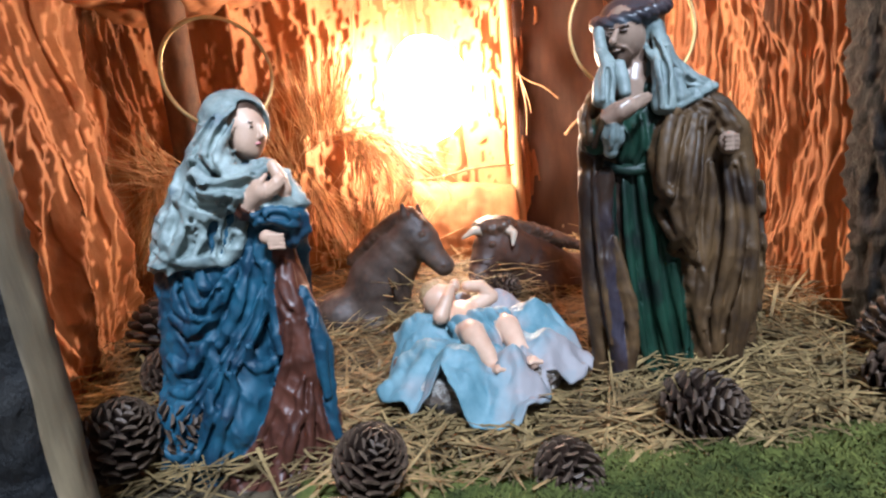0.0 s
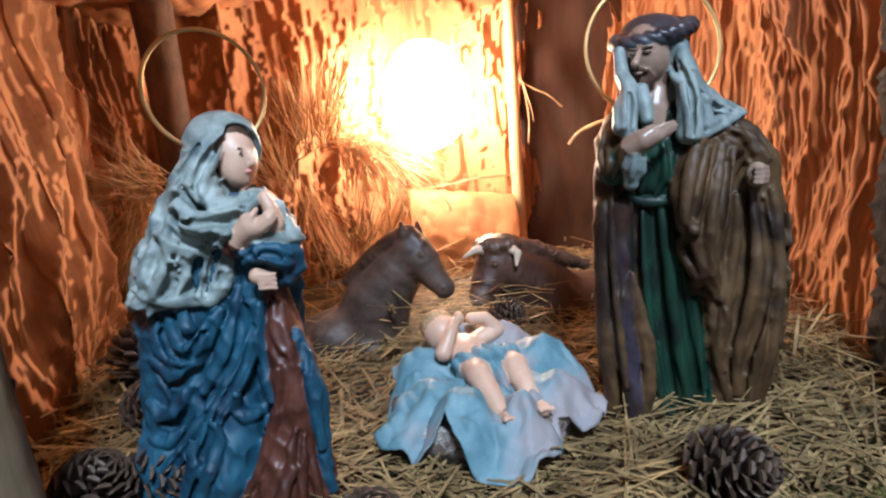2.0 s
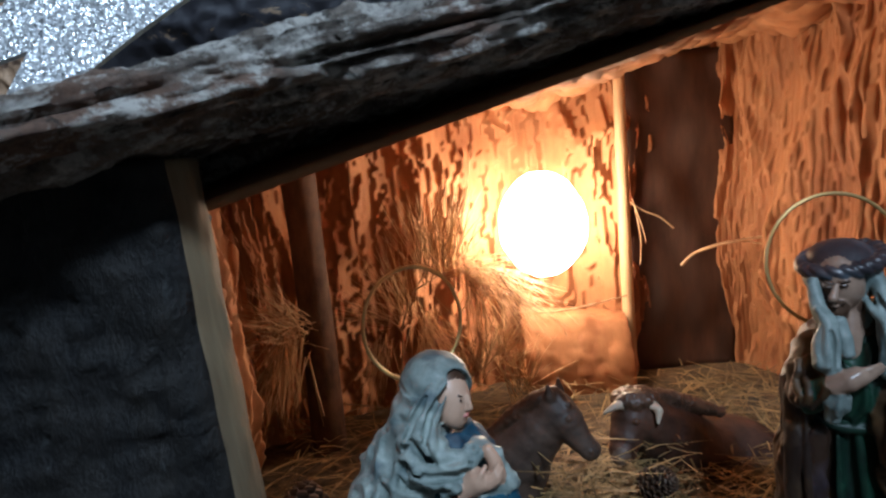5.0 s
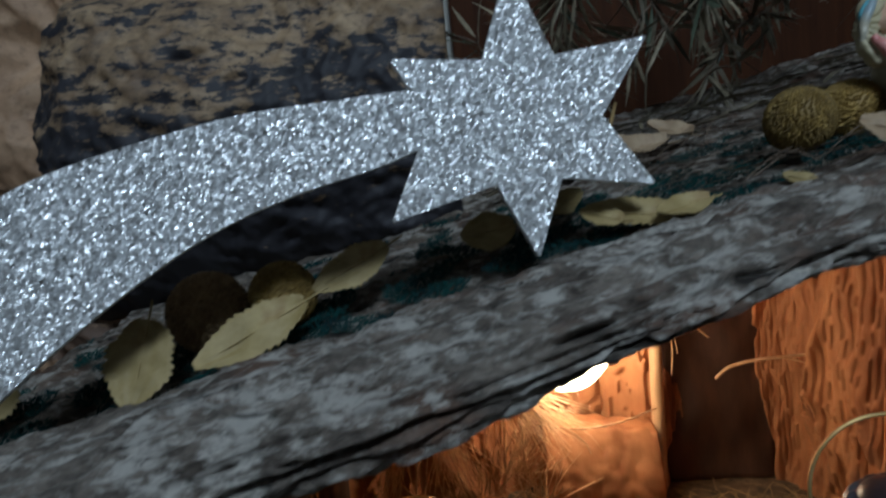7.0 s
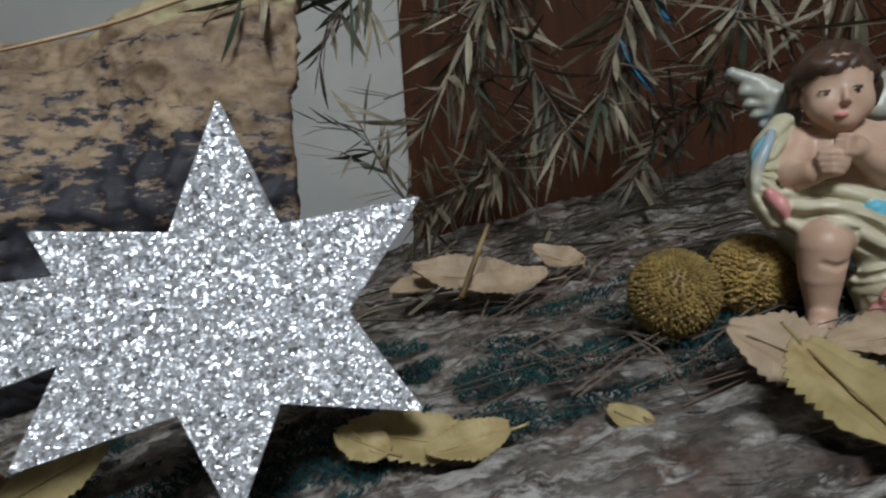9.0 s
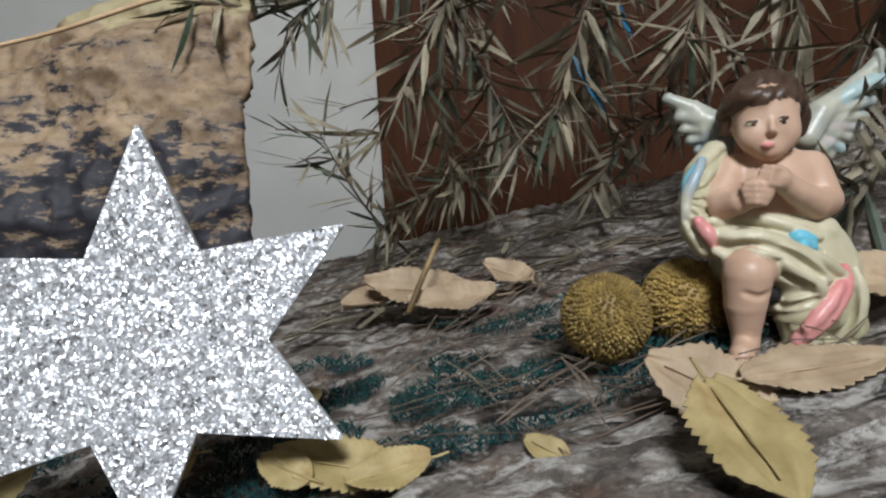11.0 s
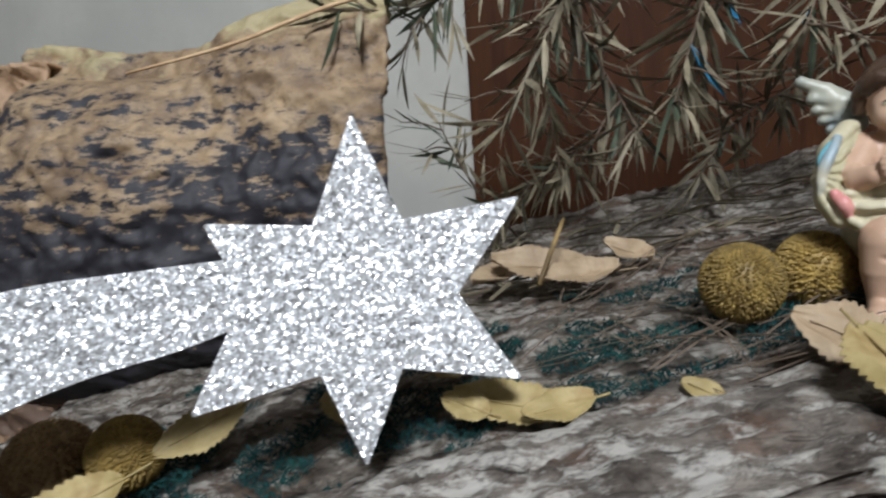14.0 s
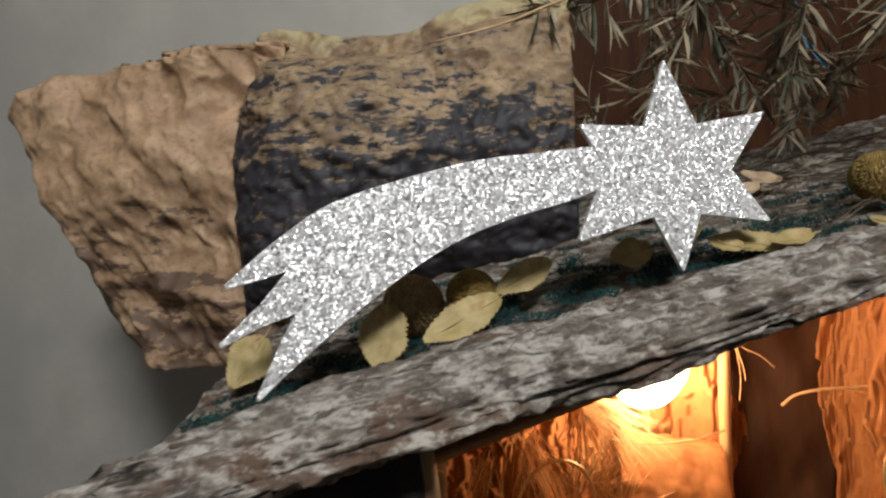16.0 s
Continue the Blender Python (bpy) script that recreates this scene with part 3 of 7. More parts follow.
tagged(solid("branch_post", *tube([(-0.262, 0.79, -0.01, 0.022), (-0.258, 0.79, 0.12, 0.021), (-0.256, 0.79, 0.26, 0.020), (-0.256, 0.79, 0.372, 0.022)], 30, 16), "post"), "dark upright branch with the bark on", "post")
tagged(solid("peeled_pole", *tube([(0.158, 0.945, -0.01, 0.009), (0.158, 0.945, 0.2, 0.0085), (0.16, 0.94, 0.44, 0.008)], 30, 12), "pole"), "pale peeled upright pole by the lamp", "pole")
# dark sheet added where the wall lies in the pole's shadow
tagged(solid("dark_board", *sheet(lambda u, v: (0.168 + 0.15 * u, 0.962 + 0.012 * N(u * 3, v * 6, 2), -0.01 + 0.46 * v), 20, 40, 0.008), "paper_dark"), "dark brown upright sheet standing for the pole's shadow beside the lamp", "board")


def ledge_fn(u, v):
    a = v * math.pi * 0.9
    return (0.0 + 0.15 * u, 0.955 - 0.075 * math.sin(a * 0.6) + 0.006 * ridge(u * 6, v * 6, 3), 0.104 - 0.115 * max(0, v - 0.3) / 0.7 - 0.02 * u + 0.005 * N(u * 9, v * 9, 5))


tagged(solid("paper_ledge", *sheet(ledge_fn, 40, 40, 0.004), "paper"), "paper-covered ledge under the lamp", "ledge")
bulb = tagged(new("light_bulb"), "lit warm bulb in the back of the crib", "lamp")
# glass made larger than the bulb, its glare put into the shape
solid("glass", *ball((0.037, 0.888, 0.236), (0.058, 0.044, 0.070), 28, 40, lump=0.06), "bulb", True, bulb)
solid("socket", *tube([(0.037, 0.928, 0.236, 0.018), (0.037, 0.945, 0.236, 0.018), (0.037, 0.965, 0.236, 0.012)], 8, 14), "paper_dark", True, bulb)


# ---- figures ----
def crease(x, y, z):
    """Creased noise in space, about -0.5 to 0.5."""
    s = 0.0
    for k, a in ((1.0, 0.6), (2.1, 0.28), (4.3, 0.12)):
        s += a * (1 - 2.2 * abs(noise.noise(Vector((x * k, y * k, z * k + k)))))
    return s - 0.45


# ---- modelling the plaster figures as blended solids ----
_gen = np.random.RandomState(11)
_perm = np.concatenate([_gen.permutation(256)] * 3)
_grad = _gen.normal(size=(256, 3)).astype(np.float32)
_grad /= np.linalg.norm(_grad, axis=1, keepdims=True)


def wave(x, y, z):
    """Smooth noise over arrays, about -0.7 to 0.7."""
    x, y, z = np.broadcast_arrays(x, y, z)
    i, j, k = np.floor(x).astype(int), np.floor(y).astype(int), np.floor(z).astype(int)
    fx, fy, fz = x - i, y - j, z - k
    ux, uy, uz = (t * t * t * (t * (t * 6 - 15) + 10) for t in (fx, fy, fz))
    out = 0
    for a in (0, 1):
        for b in (0, 1):
            for c in (0, 1):
                g = _grad[_perm[_perm[_perm[(i + a) & 255] + ((j + b) & 255)] + ((k + c) & 255)]]
                d = g[..., 0] * (fx - a) + g[..., 1] * (fy - b) + g[..., 2] * (fz - c)
                out = out + d * (ux if a else 1 - ux) * (uy if b else 1 - uy) * (uz if c else 1 - uz)
    return out


def pleat(t):
    """Round ridges with sharp valleys between, one to a unit."""
    return np.abs(np.sin(np.pi * t)) - 0.6


class Solid:
    """A solid on a grid of step h, to which round shapes are blended and from which they are cut."""

    def __init__(self, lo, hi, h):
        self.h, self.lo = h, np.array(lo, float)
        n = [int((b - a) / h) + 2 for a, b in zip(lo, hi)]
        self.ax = [np.float32(a) + np.arange(k, dtype=np.float32) * np.float32(h) for a, k in zip(lo, n)]
        self.d = np.full(n, 0.02, np.float32)
        self.m = np.zeros(n, np.int16)
        self.names = []

    def part(self, lo, hi, pad):
        s = []
        for k in range(3):
            a = int(np.clip(np.floor((lo[k] - pad - self.lo[k]) / self.h), 0, len(self.ax[k]) - 1))
            b = int(np.clip(np.ceil((hi[k] + pad - self.lo[k]) / self.h) + 1, a + 1, len(self.ax[k])))
            s.append(slice(a, b))
        s = tuple(s)
        x, y, z = np.meshgrid(*[self.ax[k][s[k]] for k in range(3)], indexing="ij")
        return s, x, y, z

    def put(self, s, d, material, k, cut=False):
        o = self.d[s]
        if cut:
            d = -d
            h = np.clip(0.5 - 0.5 * (o - d) / k, 0, 1)
            self.d[s] = o * (1 - h) + d * h + k * h * (1 - h)
            return
        if material not in self.names:
            self.names.append(material)
        self.m[s] = np.where(d < o, self.names.index(material), self.m[s])
        h = np.clip(0.5 + 0.5 * (o - d) / k, 0, 1)
        self.d[s] = o * (1 - h) + d * h - k * h * (1 - h)

    def chain(self, points, material, k=0.002, fold=None, cut=False):
        """A limb through points (x, y, z, r)."""
        q = np.array(points, float)
        s, x, y, z = self.part((q[:, :3] - q[:, 3:]).min(0), (q[:, :3] + q[:, 3:]).max(0), 0.006)
        d = np.full(x.shape, 1.0, np.float32)
        for (ax, ay, az, ra), (bx, by, bz, rb) in zip(points, points[1:]):
            vx, vy, vz = bx - ax, by - ay, bz - az
            t = np.clip(((x - ax) * vx + (y - ay) * vy + (z - az) * vz) / (vx * vx + vy * vy + vz * vz + 1e-12), 0, 1)
            d = np.minimum(d, np.sqrt((x - ax - t * vx) ** 2 + (y - ay - t * vy) ** 2 + (z - az - t * vz) ** 2) - (ra + (rb - ra) * t))
        if fold:
            m = np.abs(d) < 0.012
            d[m] -= fold(x[m], y[m], z[m])
        self.put(s, d, material, k, cut)
        return self

    def drape(self, material, r, *lines, k=0.0014, sink=0.05, cut=False):
        """Folds laid on the front of the solid along lines of (x, z); cut makes furrows."""
        for line in lines:
            f = spline([(p[0], p[1], 0) for p in line], 14)
            y = np.full(len(f), np.nan)
            for i, p in enumerate(f):
                a = int(round((p[0] - self.lo[0]) / self.h))
                c = int(round((p[1] - self.lo[2]) / self.h))
                if 0 <= a < len(self.ax[0]) and 0 <= c < len(self.ax[2]):
                    col = self.d[a, :, c] < 0
                    if col.any():
                        y[i] = self.ax[1][col.argmax()]
            ok = np.isfinite(y)
            if ok.sum() < 2:
                continue
            a, c = np.flatnonzero(ok)[[0, -1]]
            f, y, ok = f[a:c + 1], y[a:c + 1], ok[a:c + 1]
            t = np.arange(len(y))
            y = np.interp(t, t[ok], y[ok])
            for _ in range(3):
                y[1:-1] = 0.25 * y[:-2] + 0.5 * y[1:-1] + 0.25 * y[2:]
            q = r * (0.4 + 0.6 * np.sin(np.pi * (0.06 + 0.88 * t / (len(t) - 1))) ** 0.6)
            self.chain([(p[0], b + (-0.3 if cut else sink) * c, p[1], c) for p, b, c in zip(f, y, q)], material, k, cut=cut)
        return self

    def egg(self, c, r, material="", k=0.002, turn=(0, 0, 0), fold=None, cut=False):
        """An ellipsoid; cut takes it away."""
        q = max(r)
        s, x, y, z = self.part([c[i] - q for i in range(3)], [c[i] + q for i in range(3)], 0.006)
        e = np.array(Euler([radians(a) for a in turn]).to_matrix().inverted(), float)
        px, py, pz = x - c[0], y - c[1], z - c[2]
        u = [(e[i, 0] * px + e[i, 1] * py + e[i, 2] * pz) / r[i] for i in range(3)]
        n = np.sqrt(u[0] ** 2 + u[1] ** 2 + u[2] ** 2)
        g = np.sqrt((u[0] / r[0]) ** 2 + (u[1] / r[1]) ** 2 + (u[2] / r[2]) ** 2) + 1e-9
        d = n * (n - 1) / g
        if fold:
            m = np.abs(d) < 0.012
            d[m] -= fold(x[m], y[m], z[m])
        self.put(s, d, material, k, cut)
        return self

    def column(self, keys, material, k=0.002, fold=None, keep=None):
        """An upright mass of level ellipses (z, x, y, rx, ry). keep: a distance that limits it."""
        a = np.array(keys, float)
        s, x, y, z = self.part([(a[:, 1] - a[:, 3]).min(), (a[:, 2] - a[:, 4]).min(), a[0, 0]], [(a[:, 1] + a[:, 3]).max(), (a[:, 2] + a[:, 4]).max(), a[-1, 0]], 0.010)
        f = spline(a, 80)
        cx, cy, rx, ry = (np.interp(z, f[:, 0], f[:, i]) for i in (1, 2, 3, 4))
        d = (np.sqrt(((x - cx) / rx) ** 2 + ((y - cy) / ry) ** 2) - 1) * np.minimum(rx, ry)
        if fold:
            m = np.abs(d) < 0.014
            d[m] -= fold(x[m], y[m], z[m])
        d = np.maximum(d, np.maximum(a[0, 0] - z, z - a[-1, 0]))
        if keep:
            d = np.maximum(d, keep(x, y, z))
        self.put(s, d.astype(np.float32), material, k)
        return self

    def spot(self, p, rx, rz, material):
        """A flat dab of paint on the front of the solid at p, (x, z)."""
        a, c = int(round((p[0] - self.lo[0]) / self.h)), int(round((p[1] - self.lo[2]) / self.h))
        col = self.d[a, :, c] < 0
        if col.any():
            self.egg((p[0], self.ax[1][col.argmax()] + 0.0006, p[1]), (rx, 0.0016, rz), material, 0.0003)

    def crisp(self, materials, reach=4, amount=1.5):
        """Stands folds further out and cuts the furrows between them deeper."""
        soft = self.d.copy()
        for axis in range(3):
            soft = sum(np.roll(soft, k, axis) for k in range(-reach, reach + 1)) / (2 * reach + 1)
        near = np.abs(self.d) < 0.006
        near &= np.isin(self.m, [self.names.index(k) for k in materials])
        self.d[near] += np.clip(amount * (self.d - soft), -0.0022, 0.0022)[near]
        return self

    def crimp(self, materials, fold):
        """Fine creases over the finished surface of some materials."""
        near = np.abs(self.d) < 0.008
        near &= np.isin(self.m, [self.names.index(k) for k in materials])
        i, j, k = np.nonzero(near)
        self.d[i, j, k] -= fold(self.ax[0][i], self.ax[1][j], self.ax[2][k]).astype(np.float32)
        return self

    def mesh(self):
        """The surface, with a material for each face."""
        d = np.pad(self.d, 1, constant_values=0.02)
        m = np.pad(self.m, 1, mode="edge")
        lo = self.lo - self.h
        inside = d < 0
        n = np.array(d.shape) - 1
        cnt = np.zeros(n, np.float32)
        pos = np.zeros((*n, 3), np.float32)
        corner = lambda i, j, k: (slice(i, i + n[0]), slice(j, j + n[1]), slice(k, k + n[2]))
        for axis in range(3):
            for a in (0, 1):
                for b in (0, 1):
                    o = [a, b]
                    o.insert(axis, 0)
                    e = list(o)
                    e[axis] = 1
                    p, q = corner(*o), corner(*e)
                    hit = inside[p] != inside[q]
                    t = np.where(hit, d[p] / np.where(hit, d[p] - d[q], 1), 0)
                    cnt += hit
                    for c in range(3):
                        pos[..., c] += np.where(hit, (t if c == axis else o[c]), 0)
        live = cnt > 0
        idx = np.full(n, -1, int)
        idx[live] = np.arange(live.sum())
        cells = np.argwhere(live)
        v = lo + (cells + pos[live] / cnt[live][:, None]) * self.h
        faces, mats = [], []
        for axis in range(3):
            b, c = [k for k in range(3) if k != axis]
            p = [slice(0, None)] * 3
            q = list(p)
            p[axis], q[axis] = slice(0, -1), slice(1, None)
            hit = np.argwhere(inside[tuple(p)] != inside[tuple(q)])
            hit = hit[(hit[:, b] > 0) & (hit[:, c] > 0) & (hit[:, b] < n[b]) & (hit[:, c] < n[c]) & (hit[:, axis] < n[axis])]
            quad = []
            for ob, oc in ((-1, -1), (0, -1), (0, 0), (-1, 0)):
                w = hit.copy()
                w[:, b] += ob
                w[:, c] += oc
                quad.append(idx[w[:, 0], w[:, 1], w[:, 2]])
            quad = np.stack(quad, 1)
            flip = inside[hit[:, 0], hit[:, 1], hit[:, 2]] ^ (axis == 1)
            quad = np.where(flip[:, None], quad, quad[:, ::-1])
            e = hit.copy()
            out = ~inside[hit[:, 0], hit[:, 1], hit[:, 2]]
            e[:, axis] += out
            faces.append(quad)
            mats.append(m[e[:, 0], e[:, 1], e[:, 2]])
        faces, mats = np.concatenate(faces), np.concatenate(mats)
        good = (faces >= 0).all(1)
        return v, faces[good], mats[good]

    def make(self, name):
        v, f, mt = self.mesh()
        me = bpy.data.meshes.new(name)
        me.from_pydata(v.tolist(), [], f.tolist())
        for k in self.names:
            me.materials.append(M[k])
        me.polygons.foreach_set("material_index", mt.astype(np.int32))
        me.polygons.foreach_set("use_smooth", np.ones(len(f), bool))
        me.update()
        return new(name, me)


def mary():
    s = Solid((-0.070, -0.078, -0.002), (0.085, 0.055, 0.236), 0.00088)
    rough = lambda x, y, z: 0.0050 * (0.2 - np.abs(wave(x * 50 + z * 16, y * 50, z * 22))) + 0.0008 * wave(x * 120, y * 120, z * 90)
    soft = lambda x, y, z: 0.0006 * wave(x * 120, y * 120, z * 90)
    veil = lambda x, y, z: np.clip((0.222 - z) / 0.03, 0.1, 1) * (0.0085 * (0.2 - np.abs(wave(x * 38 + z * 20, y * 40, z * 44 - x * 16))) + 0.0007 * wave(x * 130, y * 130, z * 110))
    # kneeling body in the mantle
    s.column([(-0.0243, -0.0127, 0.0000, 0.0495, 0.0420), (0.0139, -0.0052, 0.0000, 0.0516, 0.0410), (0.0541, -0.0004, 0.0000, 0.0476, 0.0380), (0.0890, 0.0028, 0.0000, 0.0467, 0.0360), (0.1224, 0.0070, 0.0000, 0.0465, 0.0330), (0.1472, 0.0139, 0.0000, 0.0417, 0.0290), (0.1713, 0.0199, 0.0000, 0.0326, 0.0240), (0.1850, 0.0222, 0.0000, 0.0187, 0.0160)], "blue", 0.003, rough)
    s.chain([(-0.0238, -0.0240, 0.0330, 0.022), (-0.0266, -0.0300, 0.0134, 0.020), (-0.0199, -0.0340, 0.0003, 0.014)], "blue", 0.008, rough)
    s.chain([(0.0150, -0.0300, 0.0617, 0.017), (0.0096, -0.0380, 0.0366, 0.018), (-0.0032, -0.0440, 0.0116, 0.014)], "blue", 0.006, rough)
    # dress over the raised knee
    s.chain([(0.0410, -0.0180, 0.1301, 0.011), (0.0447, -0.0240, 0.1102, 0.012), (0.0506, -0.0310, 0.0906, 0.0135), (0.0528, -0.0340, 0.0701, 0.0140), (0.0462, -0.0360, 0.0462, 0.0165), (0.0391, -0.0390, 0.0188, 0.021), (0.0320, -0.0420, 0.0001, 0.022)], "dress", 0.004, soft)
    s.chain([(0.0522, -0.0340, 0.0296, 0.014), (0.0560, -0.0380, 0.0086, 0.013), (0.0592, -0.0400, -0.0005, 0.010)], "dress", 0.006, soft)
    s.egg((0.0275, -0.0500, 0.0020), (0.040, 0.018, 0.010), "dress", 0.006, (0, 0, -6), rough)
    s.drape("dress", 0.0032,
            [(0.0464, 0.1282), (0.0463, 0.1152), (0.0497, 0.1030)], [(0.0498, 0.1251), (0.0503, 0.1113), (0.0540, 0.1004)],
            [(0.0476, 0.0941), (0.0418, 0.0660), (0.0289, 0.0377), (0.0059, 0.0096)],
            [(0.0520, 0.0612), (0.0434, 0.0323), (0.0268, 0.0072), (0.0124, -0.0069)],
            [(0.0555, 0.0571), (0.0518, 0.0275), (0.0463, 0.0049)], [(0.0575, 0.0420), (0.0590, 0.0190), (0.0638, 0.0029)], [(0.0493, 0.0429), (0.0383, 0.0175), (0.0326, -0.0013)], k=0.002)
    # the mantle's open edge on the far side
    s.drape("blue", 0.0046,
            [(0.0615, 0.1407), (0.0576, 0.1242), (0.0563, 0.1072), (0.0617, 0.0940), (0.0644, 0.0657), (0.0621, 0.0407), (0.0657, 0.0213)],
            [(0.0636, 0.1371), (0.0617, 0.1204), (0.0611, 0.1032), (0.0628, 0.0782), (0.0633, 0.0488)])
    s.drape("blue", 0.0040, [(0.0378, 0.1365), (0.0371, 0.1162), (0.0383, 0.0951), (0.0407, 0.0763)], [(0.0349, 0.1267), (0.0315, 0.1029), (0.0340, 0.0814), (0.0339, 0.0596)])
    # long falls and the swags at the hip
    s.drape("blue", 0.0056,
            [(0.0355, 0.1381), (0.0311, 0.1203), (0.0243, 0.0999), (0.0071, 0.0714), (-0.0094, 0.0526), (-0.0363, 0.0254)],
            [(0.0388, 0.1263), (0.0322, 0.1029), (0.0187, 0.0831), (0.0095, 0.0697), (-0.0045, 0.0453), (-0.0128, 0.0235)],
            [(0.0276, 0.1343), (0.0234, 0.1177), (0.0145, 0.0978), (0.0054, 0.0846)],
            [(-0.0230, 0.1020), (-0.0164, 0.0949), (-0.0090, 0.0948), (0.0003, 0.1008), (0.0098, 0.1123), (0.0182, 0.1258)])
    s.drape("blue", 0.0042,
            [(-0.0092, 0.1247), (-0.0079, 0.1143), (-0.0033, 0.1068), (0.0053, 0.1100), (0.0129, 0.1223)],
            [(-0.0176, 0.1222), (-0.0184, 0.1085), (-0.0125, 0.1008), (-0.0043, 0.1013)],
            [(-0.0021, 0.1308), (-0.0007, 0.1204), (0.0032, 0.1165)],
            [(0.0109, 0.0695), (0.0110, 0.0548), (0.0050, 0.0443), (-0.0020, 0.0480), (-0.0019, 0.0599)],
            [(-0.0018, 0.0488), (-0.0100, 0.0270), (-0.0204, 0.0088)], [(0.0077, 0.0477), (-0.0045, 0.0225), (-0.0184, 0.0007)],
            [(-0.0307, 0.0742), (-0.0213, 0.0695), (-0.0113, 0.0756), (-0.0039, 0.0856)],
            [(-0.0316, 0.0559), (-0.0208, 0.0547), (-0.0126, 0.0612)], [(-0.0382, 0.0264), (-0.0273, 0.0213), (-0.0174, 0.0286)], [(-0.0329, 0.0103), (-0.0232, 0.0130), (-0.0141, 0.0236)],
            [(0.0220, 0.0827), (0.0209, 0.0720), (0.0290, 0.0675), (0.0372, 0.0716)])
    s.drape("blue", 0.0034,
            [(0.0316, 0.1271), (0.0243, 0.1037), (0.0134, 0.0837), (-0.0015, 0.0621), (-0.0223, 0.0398)],
            [(0.0345, 0.1165), (0.0277, 0.0963), (0.0148, 0.0763), (0.0009, 0.0522)],
            [(-0.0157, 0.1151), (-0.0104, 0.1048), (-0.0004, 0.1044), (0.0092, 0.1165)],
            [(-0.0244, 0.0951), (-0.0176, 0.0886), (-0.0071, 0.0903), (0.0023, 0.0970)],
            [(-0.0011, 0.0412), (-0.0093, 0.0231), (-0.0198, 0.0048)],
            [(-0.0254, 0.0663), (-0.0167, 0.0653), (-0.0099, 0.0719)], [(0.0605, 0.1341), (0.0587, 0.1138), (0.0615, 0.0926)], cut=True, k=0.0012)
    # veil over head, shoulders and back
    s.column([(0.1291, -0.0134, 0.0000, 0.0256, 0.0360), (0.1390, -0.0105, 0.0000, 0.0258, 0.0370), (0.1597, -0.0026, 0.0000, 0.0252, 0.0340), (0.1796, 0.0074, 0.0000, 0.0229, 0.0280), (0.1956, 0.0120, 0.0000, 0.0169, 0.0240), (0.2090, 0.0193, 0.0000, 0.0161, 0.0215)], "veil", 0.003, veil, lambda x, y, z: (x - 0.0185 - np.maximum(z - 0.120, 0) * 0.72) * 0.8 - 0.002)
    s.egg((0.0229, 0.0000, 0.2100), (0.0205, 0.0200, 0.0190), "veil", 0.004, fold=soft)
    s.chain([(0.0183, -0.0180, 0.1996, 0.0064), (0.0192, -0.0280, 0.1892, 0.0062), (0.0268, -0.0340, 0.1813, 0.0060), (0.0368, -0.0340, 0.1802, 0.0054), (0.0450, -0.0280, 0.1826, 0.0044)], "veil", 0.003)
    s.chain([(0.0074, -0.0260, 0.1884, 0.0056), (0.0119, -0.0340, 0.1759, 0.0056), (0.0233, -0.0370, 0.1700, 0.0052), (0.0347, -0.0360, 0.1724, 0.0044)], "veil", 0.003)
    s.drape("veil", 0.0042,
            [(0.0454, 0.1815), (0.0318, 0.1772), (0.0171, 0.1775), (0.0084, 0.1854)],
            [(0.0340, 0.1712), (0.0202, 0.1662), (0.0078, 0.1688), (-0.0003, 0.1768)],
            [(0.0292, 0.2155), (0.0191, 0.2049), (0.0145, 0.1942), (0.0186, 0.1856)],
            [(-0.0224, 0.1411), (-0.0084, 0.1355), (0.0062, 0.1326), (0.0184, 0.1346), (0.0251, 0.1499), (0.0297, 0.1652)],
            [(0.0323, 0.1688), (0.0192, 0.1604), (0.0061, 0.1599), (-0.0063, 0.1690)])
    s.drape("veil", 0.0030,
            [(0.0357, 0.2167), (0.0263, 0.2066), (0.0206, 0.1961), (0.0217, 0.1884)], [(0.0228, 0.2150), (0.0129, 0.2025), (0.0074, 0.1899)],
            [(0.0279, 0.1621), (0.0200, 0.1505), (0.0143, 0.1371)],
            [(0.0174, 0.1580), (0.0133, 0.1459), (0.0094, 0.1356)], [(0.0075, 0.1571), (0.0036, 0.1470), (-0.0021, 0.1375)],
            [(-0.0029, 0.1635), (-0.0053, 0.1512), (-0.0115, 0.1399)], [(-0.0104, 0.1649), (-0.0149, 0.1523), (-0.0188, 0.1427)],
            [(0.0293, 0.1736), (0.0206, 0.1720), (0.0134, 0.1779)], [(0.0053, 0.1826), (-0.0016, 0.1705), (-0.0015, 0.1574)])
    s.drape("veil", 0.0030,
            [(0.0406, 0.1794), (0.0282, 0.1750), (0.0153, 0.1745), (0.0048, 0.1801)],
            [(0.0284, 0.1686), (0.0184, 0.1631), (0.0056, 0.1639)],
            [(0.0237, 0.1606), (0.0171, 0.1488), (0.0121, 0.1360)], [(0.0125, 0.1559), (0.0081, 0.1465), (0.0042, 0.1362)], [(0.0012, 0.1578), (-0.0021, 0.1476), (-0.0078, 0.1388)],
            [(0.0316, 0.2153), (0.0220, 0.2040), (0.0173, 0.1920)], [(0.0192, 0.2123), (0.0104, 0.1990), (0.0040, 0.1859)], cut=True, k=0.0012)
    # face in the opening of the veil, in profile to the child
    s.egg((0.0362, -0.0120, 0.2034), (0.0150, 0.0135, 0.0180), cut=True, k=0.0018, turn=(0, -14, -30))
    s.drape("veil", 0.0016, [(0.0401, 0.2179), (0.0350, 0.2158), (0.0276, 0.2076), (0.0209, 0.1956)])
